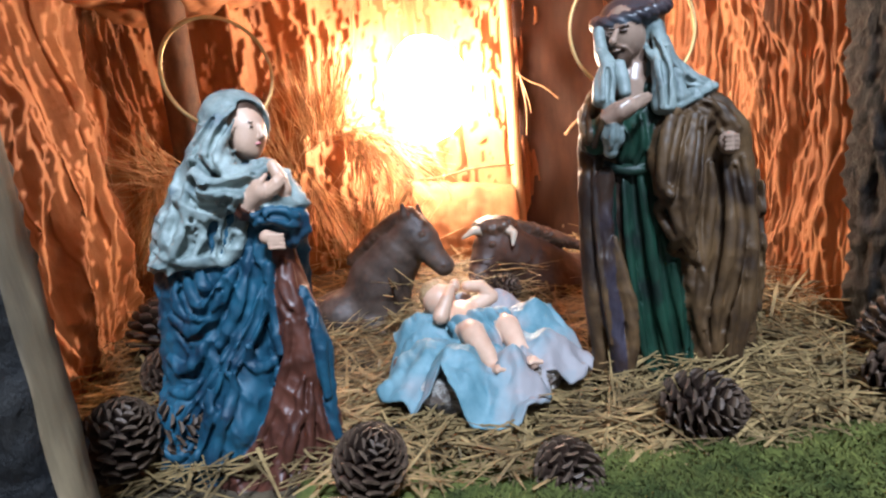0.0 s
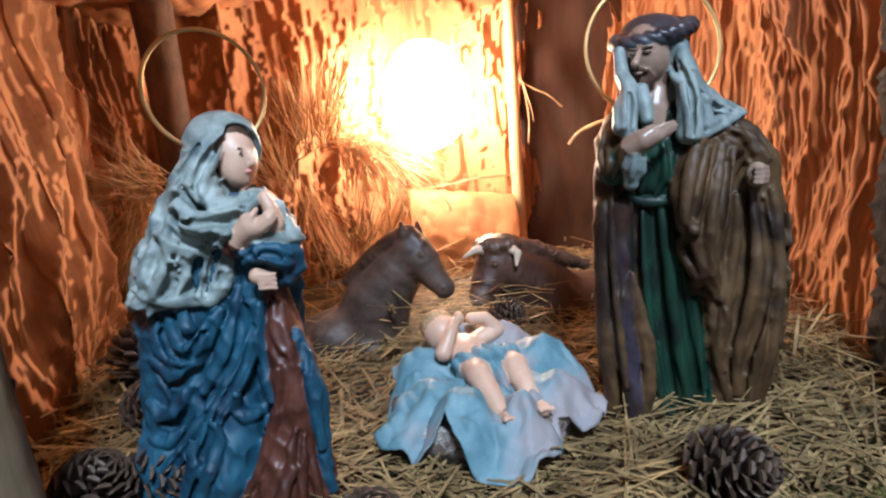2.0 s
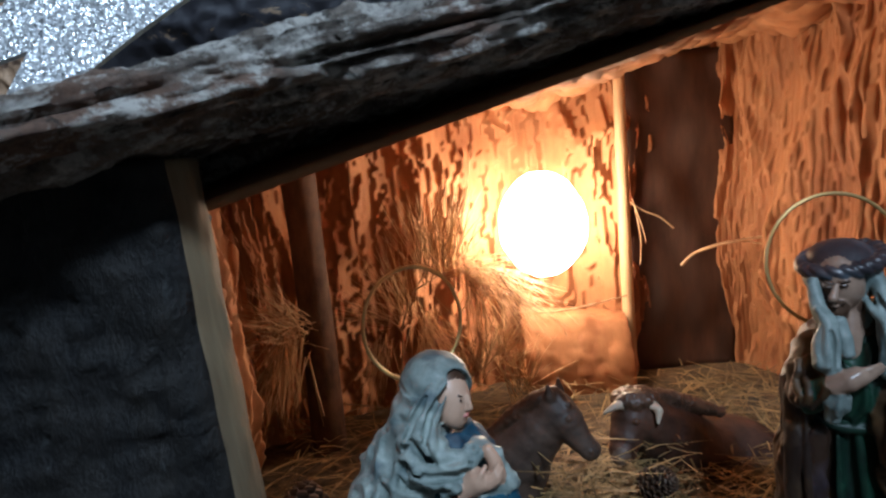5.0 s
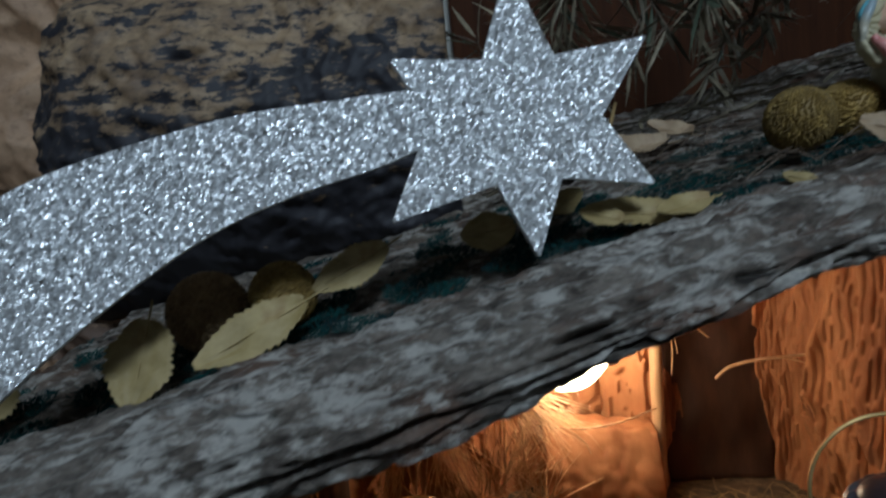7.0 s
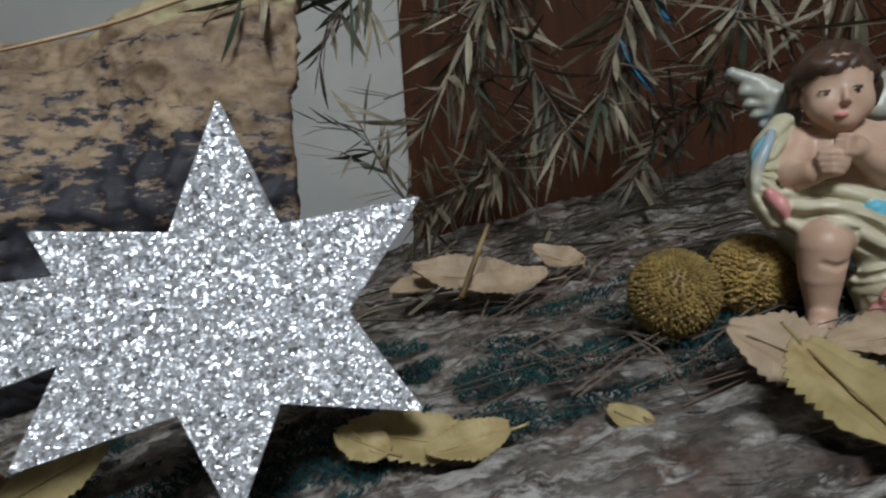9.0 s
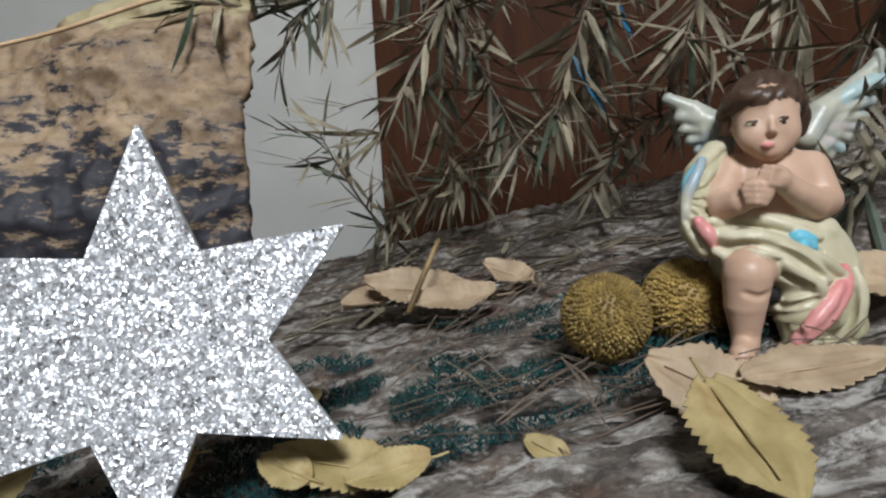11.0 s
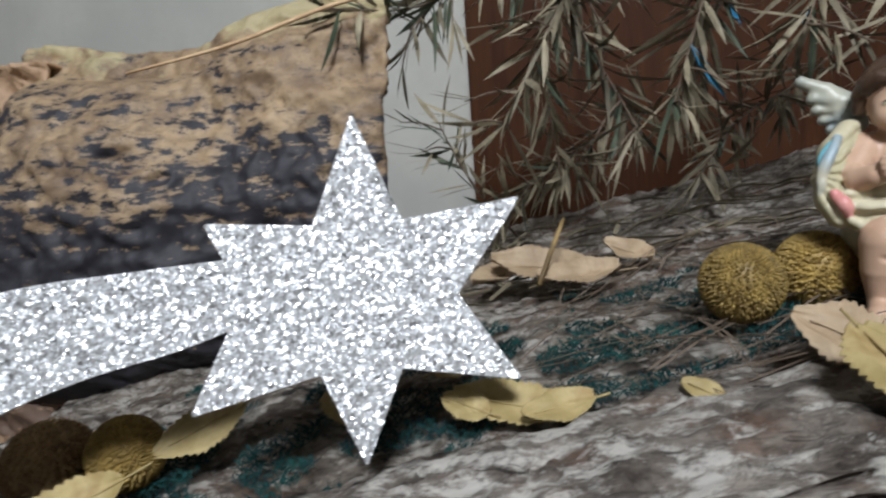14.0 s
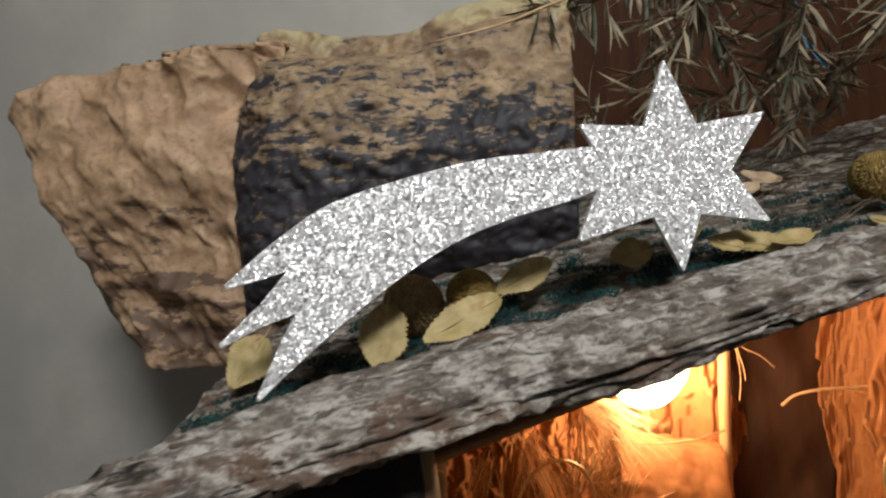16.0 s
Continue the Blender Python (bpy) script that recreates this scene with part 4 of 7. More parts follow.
    s.chain([(0.0197, -0.0040, 0.1848, 0.0085), (0.0250, -0.0050, 0.1938, 0.0080)], "skin", 0.002)
    s.egg((0.0286, -0.0040, 0.2081), (0.0128, 0.0128, 0.0150), "hair", 0.0008)
    s.egg((0.0309, -0.0075, 0.2039), (0.0118, 0.0120, 0.0165), "skin", 0.0006, (0, -10, -38))
    s.egg((0.0342, -0.0120, 0.1918), (0.0046, 0.0046, 0.0044), "skin", 0.003)
    s.egg((0.0319, -0.0150, 0.1962), (0.0050, 0.0046, 0.0060), "skin", 0.004)
    s.chain([(0.0414, -0.0135, 0.2062, 0.0011), (0.0425, -0.0150, 0.2002, 0.0016), (0.0413, -0.0150, 0.1994, 0.0014)], "skin", 0.0014)
    s.egg((0.0395, -0.0150, 0.1960), (0.0018, 0.0022, 0.0007), "pink", 0.0006, (0, 0, -38))
    s.egg((0.0376, -0.0178, 0.2056), (0.0019, 0.0008, 0.0005), "hair", 0.0003, (0, -8, -30))
    s.egg((0.0378, -0.0176, 0.2085), (0.0022, 0.0008, 0.0004), "hair", 0.0010, (0, 6, -30))
    # hands held at the breast, cuff and sleeve
    s.chain([(0.0308, -0.0340, 0.1604, 0.0060), (0.0348, -0.0370, 0.1637, 0.0056)], "dress", 0.002)
    s.chain([(0.0359, -0.0380, 0.1649, 0.0056), (0.0438, -0.0400, 0.1707, 0.0066)], "skin", 0.002)
    s.chain([(0.0487, -0.0430, 0.1730, 0.0019), (0.0530, -0.0430, 0.1762, 0.0017), (0.0551, -0.0400, 0.1788, 0.0013)], "skin", 0.0006)
    s.chain([(0.0493, -0.0440, 0.1711, 0.0019), (0.0541, -0.0440, 0.1743, 0.0017), (0.0566, -0.0410, 0.1769, 0.0013)], "skin", 0.0006)
    s.chain([(0.0490, -0.0440, 0.1693, 0.0019), (0.0541, -0.0440, 0.1719, 0.0017), (0.0568, -0.0410, 0.1744, 0.0013)], "skin", 0.0006)
    s.chain([(0.0478, -0.0430, 0.1675, 0.0018), (0.0524, -0.0430, 0.1691, 0.0016), (0.0550, -0.0410, 0.1711, 0.0012)], "skin", 0.0006)
    s.chain([(0.0433, -0.0440, 0.1724, 0.0022), (0.0459, -0.0440, 0.1764, 0.0018), (0.0482, -0.0420, 0.1791, 0.0013)], "skin", 0.001)
    s.chain([(0.0540, -0.0340, 0.1695, 0.0050), (0.0533, -0.0340, 0.1766, 0.0042), (0.0504, -0.0330, 0.1837, 0.0030)], "skin", 0.0015)
    s.chain([(0.0475, -0.0260, 0.1816, 0.0040), (0.0530, -0.0260, 0.1752, 0.0050), (0.0563, -0.0260, 0.1677, 0.0052), (0.0587, -0.0280, 0.1631, 0.0052)], "veil", 0.002, soft)
    s.chain([(0.0610, -0.0260, 0.1600, 0.0040), (0.0560, -0.0320, 0.1607, 0.0052), (0.0497, -0.0360, 0.1632, 0.0050), (0.0439, -0.0380, 0.1634, 0.0036)], "veil", 0.002, soft)
    s.chain([(0.0396, -0.0340, 0.1556, 0.0066), (0.0488, -0.0340, 0.1572, 0.0080), (0.0571, -0.0310, 0.1532, 0.0076), (0.0588, -0.0290, 0.1461, 0.0060), (0.0544, -0.0310, 0.1403, 0.0036)], "blue", 0.003)
    s.drape("blue", 0.0028,
            [(0.0375, 0.1578), (0.0481, 0.1593), (0.0604, 0.1547)], [(0.0409, 0.1548), (0.0505, 0.1538), (0.0558, 0.1460), (0.0561, 0.1399)],
            [(0.0460, 0.1582), (0.0541, 0.1521), (0.0595, 0.1489)], [(0.0379, 0.1525), (0.0344, 0.1436), (0.0321, 0.1338)])
    s.drape("blue", 0.0020, [(0.0425, 0.1566), (0.0527, 0.1555), (0.0584, 0.1503)], [(0.0483, 0.1521), (0.0527, 0.1470), (0.0538, 0.1415)], cut=True, k=0.0015)
    s.chain([(0.0426, -0.0400, 0.1447, 0.0042), (0.0471, -0.0390, 0.1427, 0.0040)], "skin", 0.002)
    for k in range(4):
        s.chain([(0.0442, -0.0430, 0.1461 - 0.0024 * k, 0.0012), (0.0516, -0.0405, 0.1451 - 0.0024 * k, 0.0011)], "skin", 0.0006)
    s.crimp(("blue", "dress"), lambda x, y, z: 0.0030 * (0.16 - np.abs(wave(x * 74 + z * 46, y * 74, z * 26 - x * 30))) + 0.0011 * (0.16 - np.abs(wave(x * 150, y * 150, z * 70))))
    s.crimp(("veil",), lambda x, y, z: np.clip((0.214 - z) / 0.02, 0.25, 1) * (0.0040 * (0.16 - np.abs(wave(x * 52 - z * 44, y * 52, z * 66 + x * 34))) + 0.0012 * (0.16 - np.abs(wave(x * 150, y * 150, z * 130)))))
    s.crisp(("blue", "dress", "veil"), 4, 1.1)
    return tagged(s.make("statue"), "painted plaster statue in grey-blue veil and blue mantle, kneeling on straw", "statue")


ma = mary()
ma.matrix_world = pose(-0.1083, 0.4294, -0.0105, 0, 0, 0) @ Matrix.Scale(1.038, 4)


def joseph():
    s = Solid((-0.085, -0.064, -0.004), (0.062, 0.048, 0.282), 0.00088)
    rough = lambda x, y, z: 0.0048 * (0.2 - np.abs(wave(x * 48, y * 48, z * 15))) + 0.0008 * wave(x * 130, y * 130, z * 80)
    shawl = lambda x, y, z: 0.0010 * wave(x * 60, y * 60, z * 60) + 0.0006 * wave(x * 130, y * 130, z * 110)
    # cloak round back and sides, open in front
    s.column([(-0.0107, -0.0026, 0.0060, 0.0524, 0.0320), (0.0246, -0.0022, 0.0060, 0.0595, 0.0340), (0.0917, -0.0014, 0.0060, 0.0609, 0.0340), (0.1374, -0.0023, 0.0060, 0.0591, 0.0330), (0.1682, -0.0041, 0.0060, 0.0553, 0.0320), (0.1856, -0.0093, 0.0060, 0.0449, 0.0300), (0.1996, -0.0140, 0.0060, 0.0342, 0.0260), (0.2108, -0.0144, 0.0060, 0.0256, 0.0220), (0.2227, -0.0159, 0.0060, 0.0152, 0.0160)], "brown", 0.003, rough)
    # hollow between the cloak's edges, then the tunic standing back in it
    for k in range(14):
        s.egg((-0.0320 + 0.0014 * k, -0.036, 0.168 - 0.0126 * k), (0.0215, 0.020, 0.014), cut=True, k=0.003)
    s.column([(-0.0088, -0.0099, -0.0060, 0.0261, 0.0210), (0.0293, -0.0118, -0.0060, 0.0261, 0.0210), (0.0806, -0.0183, -0.0060, 0.0232, 0.0210), (0.1294, -0.0240, -0.0060, 0.0201, 0.0210), (0.1529, -0.0271, -0.0060, 0.0183, 0.0200), (0.1754, -0.0255, -0.0060, 0.0227, 0.0240), (0.1936, -0.0233, -0.0060, 0.0232, 0.0210), (0.2080, -0.0214, -0.0040, 0.0164, 0.0130)], "green", 0.002, rough)
    s.drape("green", 0.0036,
            [(-0.0410, 0.1520), (-0.0401, 0.1195), (-0.0374, 0.0693), (-0.0313, 0.0242), (-0.0194, 0.0045)],
            [(-0.0309, 0.1509), (-0.0283, 0.1183), (-0.0230, 0.0717), (-0.0164, 0.0308), (-0.0092, 0.0033)],
            [(-0.0468, 0.1526), (-0.0471, 0.1277), (-0.0449, 0.0897), (-0.0409, 0.0578)],
            [(-0.0120, 0.0899), (-0.0088, 0.0622), (-0.0048, 0.0335), (0.0002, 0.0039)])
    s.drape("green", 0.0032,
            [(-0.0360, 0.1507), (-0.0342, 0.1189), (-0.0299, 0.0685), (-0.0235, 0.0233), (-0.0139, 0.0038)],
            [(-0.0439, 0.1516), (-0.0437, 0.1199), (-0.0418, 0.0737), (-0.0359, 0.0247)],
            [(-0.0212, 0.1100), (-0.0169, 0.0710), (-0.0102, 0.0301), (-0.0053, 0.0045)], cut=True)
    s.drape("green", 0.0040, [(-0.0523, 0.1589), (-0.0409, 0.1552), (-0.0236, 0.1548)])
    s.drape("green", 0.0024, [(-0.0439, 0.1870), (-0.0401, 0.1740), (-0.0421, 0.1607)], [(-0.0311, 0.1884), (-0.0302, 0.1729), (-0.0342, 0.1592)])
    # turned-out lining and the open edge of the cloak
    s.chain([(-0.0541, -0.0240, 0.1528, 0.0050), (-0.0568, -0.0270, 0.1208, 0.0056), (-0.0559, -0.0300, 0.0792, 0.0060), (-0.0541, -0.0330, 0.0443, 0.0064), (-0.0523, -0.0340, 0.0143, 0.0066)], "violet", 0.003, rough)
    s.chain([(-0.0589, -0.0120, 0.1753, 0.0075), (-0.0626, -0.0160, 0.1462, 0.0066), (-0.0647, -0.0200, 0.1050, 0.0062), (-0.0645, -0.0240, 0.0624, 0.0062), (-0.0622, -0.0260, 0.0176, 0.0060)], "brown", 0.003, rough)
    s.chain([(-0.0526, -0.0310, 0.1098, 0.0026), (-0.0487, -0.0340, 0.0834, 0.0036), (-0.0443, -0.0360, 0.0602, 0.0044), (-0.0452, -0.0360, 0.0364, 0.0046), (-0.0497, -0.0360, 0.0174, 0.0040)], "brown", 0.003)
    s.drape("brown", 0.0022, [(-0.0588, 0.1724), (-0.0613, 0.1367), (-0.0613, 0.0915), (-0.0583, 0.0436)], [(-0.0521, 0.1133), (-0.0460, 0.0820), (-0.0412, 0.0594)], k=0.001)
    # near arm bent to the breast
    s.chain([(-0.0485, -0.0060, 0.2013, 0.0095), (-0.0565, -0.0140, 0.1897, 0.0100), (-0.0595, -0.0200, 0.1771, 0.0095)], "brown", 0.004, rough)
    s.chain([(-0.0588, -0.0210, 0.1749, 0.0085), (-0.0577, -0.0300, 0.1807, 0.0080), (-0.0541, -0.0360, 0.1874, 0.0070)], "green", 0.003, rough)
    s.drape("brown", 0.0024,
            [(-0.0575, 0.1994), (-0.0623, 0.1889), (-0.0651, 0.1759)],
            [(-0.0542, 0.1943), (-0.0589, 0.1858), (-0.0616, 0.1734)], [(-0.0625, 0.1972), (-0.0660, 0.1851), (-0.0675, 0.1698)])
    s.chain([(-0.0526, -0.0380, 0.1872, 0.0066), (-0.0530, -0.0380, 0.1791, 0.0062), (-0.0535, -0.0360, 0.1700, 0.0040)], "scarf", 0.002)
    s.drape("scarf", 0.0016, [(-0.0532, 0.1852), (-0.0545, 0.1727)], [(-0.0476, 0.1846), (-0.0488, 0.1728)], k=0.001)
    s.chain([(-0.0538, -0.0400, 0.1900, 0.0056), (-0.0484, -0.0430, 0.1931, 0.0062), (-0.0435, -0.0430, 0.1953, 0.0058)], "skin_dark", 0.002)
    s.chain([(-0.0432, -0.0445, 0.1982, 0.0017), (-0.0377, -0.0455, 0.2006, 0.0016), (-0.0312, -0.0435, 0.2019, 0.0011)], "skin_dark", 0.0006)
    s.chain([(-0.0430, -0.0445, 0.1959, 0.0017), (-0.0368, -0.0455, 0.1985, 0.0016), (-0.0296, -0.0435, 0.2001, 0.0011)], "skin_dark", 0.0006)
    s.chain([(-0.0430, -0.0445, 0.1939, 0.0017), (-0.0372, -0.0455, 0.1962, 0.0016), (-0.0303, -0.0435, 0.1979, 0.0011)], "skin_dark", 0.0006)
    s.chain([(-0.0441, -0.0445, 0.1920, 0.0017), (-0.0393, -0.0455, 0.1941, 0.0016), (-0.0331, -0.0435, 0.1955, 0.0011)], "skin_dark", 0.0006)
    s.chain([(-0.0492, -0.0460, 0.1955, 0.0022), (-0.0444, -0.0460, 0.1983, 0.0018), (-0.0406, -0.0450, 0.1999, 0.0014)], "skin_dark", 0.001)
    # cloak gathered over the far arm: a pointed fold in front and a long fall below the hand
    s.chain([(0.0112, -0.0060, 0.1951, 0.0130), (0.0209, -0.0140, 0.1831, 0.0130), (0.0276, -0.0200, 0.1716, 0.0120)], "brown", 0.006, rough)
    s.chain([(0.0017, -0.0160, 0.1886, 0.0120), (-0.0116, -0.0300, 0.1745, 0.0125), (-0.0179, -0.0360, 0.1579, 0.0110), (-0.0190, -0.0380, 0.1426, 0.0075)], "brown", 0.006, rough)
    s.chain([(0.0063, -0.0220, 0.1831, 0.0120), (-0.0054, -0.0350, 0.1565, 0.0115), (-0.0111, -0.0390, 0.1325, 0.0090), (-0.0090, -0.0400, 0.1143, 0.0070), (-0.0035, -0.0400, 0.0997, 0.0035)], "brown", 0.005, rough)
    s.chain([(0.0322, -0.0180, 0.1616, 0.0110), (0.0314, -0.0210, 0.1330, 0.0130), (0.0286, -0.0220, 0.0953, 0.0150), (0.0246, -0.0220, 0.0559, 0.0150), (0.0229, -0.0220, 0.0189, 0.0120)], "brown", 0.006, rough)
    s.egg((0.0101, -0.0400, 0.1635), (0.0066, 0.014, 0.018), cut=True, k=0.004)
    s.egg((0.0020, -0.0460, 0.1142), (0.0052, 0.022, 0.042), cut=True, k=0.004, turn=(0, 4, 0))
    s.egg((-0.0039, -0.0440, 0.0389), (0.0040, 0.020, 0.034), cut=True, k=0.004)
    s.drape("brown", 0.0042,
            [(-0.0055, 0.1913), (-0.0156, 0.1847), (-0.0217, 0.1685), (-0.0244, 0.1502), (-0.0203, 0.1403)],
            [(-0.0203, 0.1403), (-0.0215, 0.1257), (-0.0131, 0.1091), (-0.0110, 0.0990), (0.0037, 0.0909)],
            [(0.0008, 0.1851), (-0.0067, 0.1669), (-0.0108, 0.1422), (-0.0085, 0.1161), (-0.0014, 0.0957)],
            [(0.0037, 0.0913), (0.0041, 0.1148), (0.0030, 0.1408), (0.0069, 0.1619), (0.0135, 0.1768)],
            [(0.0140, 0.1540), (0.0146, 0.1359), (0.0106, 0.1065), (0.0050, 0.0764), (0.0032, 0.0489), (0.0098, 0.0229)],
            [(0.0219, 0.1568), (0.0240, 0.1275), (0.0209, 0.0940), (0.0147, 0.0596), (0.0137, 0.0274)],
            [(0.0327, 0.1556), (0.0357, 0.1262), (0.0351, 0.0925), (0.0314, 0.0497), (0.0268, 0.0135)])
    s.drape("brown", 0.0030,
            [(-0.0020, 0.1874), (-0.0123, 0.1746), (-0.0170, 0.1573), (-0.0181, 0.1430)],
            [(0.0050, 0.1812), (-0.0018, 0.1593), (-0.0044, 0.1342), (-0.0020, 0.1079)],
            [(0.0284, 0.1525), (0.0306, 0.1194), (0.0276, 0.0856), (0.0223, 0.0508), (0.0198, 0.0184)],
            [(0.0044, 0.1943), (0.0136, 0.1893), (0.0227, 0.1793)], [(0.0022, 0.1898), (0.0114, 0.1840), (0.0184, 0.1742)], [(0.0136, 0.1941), (0.0220, 0.1863), (0.0291, 0.1751)],
            [(0.0066, 0.0840), (0.0087, 0.0682), (0.0062, 0.0445)])
    s.drape("brown", 0.0032,
            [(-0.0092, 0.1861), (-0.0175, 0.1674), (-0.0209, 0.1477)],
            [(0.0013, 0.1766), (-0.0056, 0.1525), (-0.0075, 0.1272), (-0.0043, 0.1044)],
            [(0.0183, 0.1536), (0.0196, 0.1243), (0.0149, 0.0908), (0.0086, 0.0603)],
            [(0.0270, 0.1491), (0.0291, 0.1158), (0.0246, 0.0820), (0.0176, 0.0432)],
            [(0.0072, 0.1913), (0.0135, 0.1858), (0.0199, 0.1761)], cut=True, k=0.0012)
    s.egg((0.0210, -0.0350, 0.1670), (0.0064, 0.0060, 0.0074), "skin_dark", 0.002)
    s.chain([(0.0169, -0.0405, 0.1718, 0.0015), (0.0196, -0.0420, 0.1719, 0.0016), (0.0251, -0.0380, 0.1712, 0.0013)], "skin_dark", 0.0006)
    s.chain([(0.0172, -0.0405, 0.1690, 0.0015), (0.0200, -0.0420, 0.1691, 0.0016), (0.0255, -0.0380, 0.1684, 0.0013)], "skin_dark", 0.0006)
    s.chain([(0.0172, -0.0405, 0.1662, 0.0015), (0.0200, -0.0420, 0.1664, 0.0016), (0.0255, -0.0380, 0.1656, 0.0013)], "skin_dark", 0.0006)
    s.chain([(0.0169, -0.0405, 0.1635, 0.0015), (0.0196, -0.0420, 0.1636, 0.0016), (0.0251, -0.0380, 0.1629, 0.0013)], "skin_dark", 0.0006)
    # feet
    s.egg((-0.0071, -0.0380, 0.0068), (0.008, 0.012, 0.006), "skin_dark", 0.002)
    # open neck, head scarf with its tails, and the shawl's square corner on the far shoulder
    s.column([(0.1932, -0.0176, 0.0020, 0.0183, 0.0180), (0.2045, -0.0195, 0.0020, 0.0190, 0.0180), (0.2163, -0.0195, 0.0030, 0.0144, 0.0160), (0.2251, -0.0200, 0.0040, 0.0109, 0.0140)], "scarf", 0.003, shawl)
    s.egg((-0.0242, 0.0040, 0.2435), (0.0212, 0.0188, 0.0205), "scarf", 0.004, fold=shawl)
    s.egg((-0.0366, -0.0180, 0.2390), (0.0158, 0.0150, 0.0215), cut=True, k=0.0015, turn=(10, -6, -18))
    s.egg((-0.0339, -0.0240, 0.2116), (0.0105, 0.014, 0.0200), cut=True, k=0.002, turn=(0, -8, 0))
    s.chain([(-0.0237, 0.0000, 0.2323, 0.0105), (-0.0252, -0.0030, 0.2193, 0.0100), (-0.0281, -0.0060, 0.2086, 0.0110), (-0.0298, -0.0080, 0.2008, 0.0100)], "skin_dark", 0.003)
    s.drape("skin_dark", 0.0016, [(-0.0306, 0.2230), (-0.0337, 0.2139), (-0.0368, 0.2055)], k=0.002)
    # tail hanging flat in front
    s.chain([(-0.0144, -0.0120, 0.2430, 0.0040), (-0.0152, -0.0210, 0.2304, 0.0044), (-0.0175, -0.0290, 0.2164, 0.0052), (-0.0188, -0.0340, 0.2027, 0.0064), (-0.0190, -0.0350, 0.1939, 0.0066)], "scarf", 0.003)
    s.chain([(-0.0103, -0.0120, 0.2323, 0.0050), (-0.0049, -0.0140, 0.2191, 0.0052), (0.0042, -0.0160, 0.2082, 0.0050), (0.0186, -0.0130, 0.2034, 0.0030)], "scarf", 0.004, shawl)
    s.chain([(-0.0084, -0.0240, 0.2090, 0.0056), (-0.0053, -0.0280, 0.1975, 0.0050), (0.0067, -0.0250, 0.1988, 0.0042), (0.0192, -0.0180, 0.2016, 0.0022)], "scarf", 0.003, shawl)
    s.chain([(-0.0504, -0.0120, 0.2433, 0.0028), (-0.0505, -0.0180, 0.2310, 0.0036), (-0.0497, -0.0260, 0.2206, 0.0048), (-0.0535, -0.0300, 0.2099, 0.0062), (-0.0564, -0.0340, 0.2012, 0.0056), (-0.0520, -0.0370, 0.1960, 0.0040)], "scarf", 0.003, shawl)
    s.chain([(-0.0422, -0.0220, 0.2202, 0.0040), (-0.0416, -0.0260, 0.2123, 0.0040), (-0.0411, -0.0300, 0.2039, 0.0030)], "scarf", 0.002)
    s.drape("scarf", 0.0022,
            [(-0.0219, 0.2366), (-0.0202, 0.2232), (-0.0213, 0.2066), (-0.0224, 0.1930)],
            [(-0.0171, 0.2328), (-0.0154, 0.2194), (-0.0157, 0.2060), (-0.0161, 0.1924)],
            [(-0.0131, 0.2291), (-0.0106, 0.2156), (-0.0102, 0.2020), (-0.0104, 0.1925)],
            [(-0.0124, 0.2291), (-0.0043, 0.2156), (0.0060, 0.2071), (0.0151, 0.2035)],
            [(-0.0099, 0.2155), (-0.0003, 0.2071), (0.0137, 0.2023)],
            [(-0.0083, 0.1922), (0.0023, 0.1959), (0.0151, 0.2008)],
            [(-0.0550, 0.2354), (-0.0522, 0.2225), (-0.0555, 0.2115), (-0.0574, 0.2015)],
            [(-0.0488, 0.2195), (-0.0506, 0.2103), (-0.0525, 0.1996)])
    s.drape("scarf", 0.0020,
            [(-0.0192, 0.2344), (-0.0178, 0.2197), (-0.0185, 0.2063), (-0.0196, 0.1934)],
            [(-0.0145, 0.2280), (-0.0127, 0.2158), (-0.0126, 0.2057), (-0.0132, 0.1934)],
            [(-0.0092, 0.2188), (-0.0016, 0.2099), (0.0102, 0.2040)],
            [(-0.0523, 0.2192), (-0.0535, 0.2099), (-0.0553, 0.2012)], cut=True, k=0.0012)
    # face turned down to one side, beard, hair and head band
    s.egg((-0.0322, -0.0065, 0.2401), (0.0130, 0.0132, 0.0180), "skin_dark", 0.001, (12, -8, -22))
    s.chain([(-0.0411, -0.0192, 0.2420, 0.0014), (-0.0448, -0.0222, 0.2353, 0.0026)], "skin_dark", 0.0016)
    s.egg((-0.0449, -0.0176, 0.2410), (0.0026, 0.0014, 0.0009), "hair", 0.0004, (0, 0, -22))
    s.egg((-0.0448, -0.0176, 0.2436), (0.0036, 0.0016, 0.0008), "hair", 0.0008, (0, 8, -22))
    s.egg((-0.0369, -0.0193, 0.2413), (0.0026, 0.0014, 0.0009), "hair", 0.0004, (0, 0, -22))
    s.egg((-0.0368, -0.0193, 0.2439), (0.0036, 0.0016, 0.0008), "hair", 0.0008, (0, -8, -22))
    s.egg((-0.0378, -0.0110, 0.2262), (0.0082, 0.0070, 0.0088), "hair", 0.002, (12, -6, -22), lambda x, y, z: 0.0010 * wave(x * 300, y * 300, z * 200))
    s.chain([(-0.0459, -0.0172, 0.2319, 0.0014), (-0.0432, -0.0200, 0.2327, 0.0016), (-0.0371, -0.0186, 0.2309, 0.0014)], "hair", 0.001)
    s.egg((-0.0424, -0.0196, 0.2300), (0.0028, 0.0014, 0.0010), "skin_dark", 0.0006, (0, 0, -22))
    s.chain([(-0.0463, -0.0080, 0.2448, 0.0030), (-0.0465, -0.0100, 0.2363, 0.0032), (-0.0440, -0.0100, 0.2284, 0.0028)], "hair", 0.002)
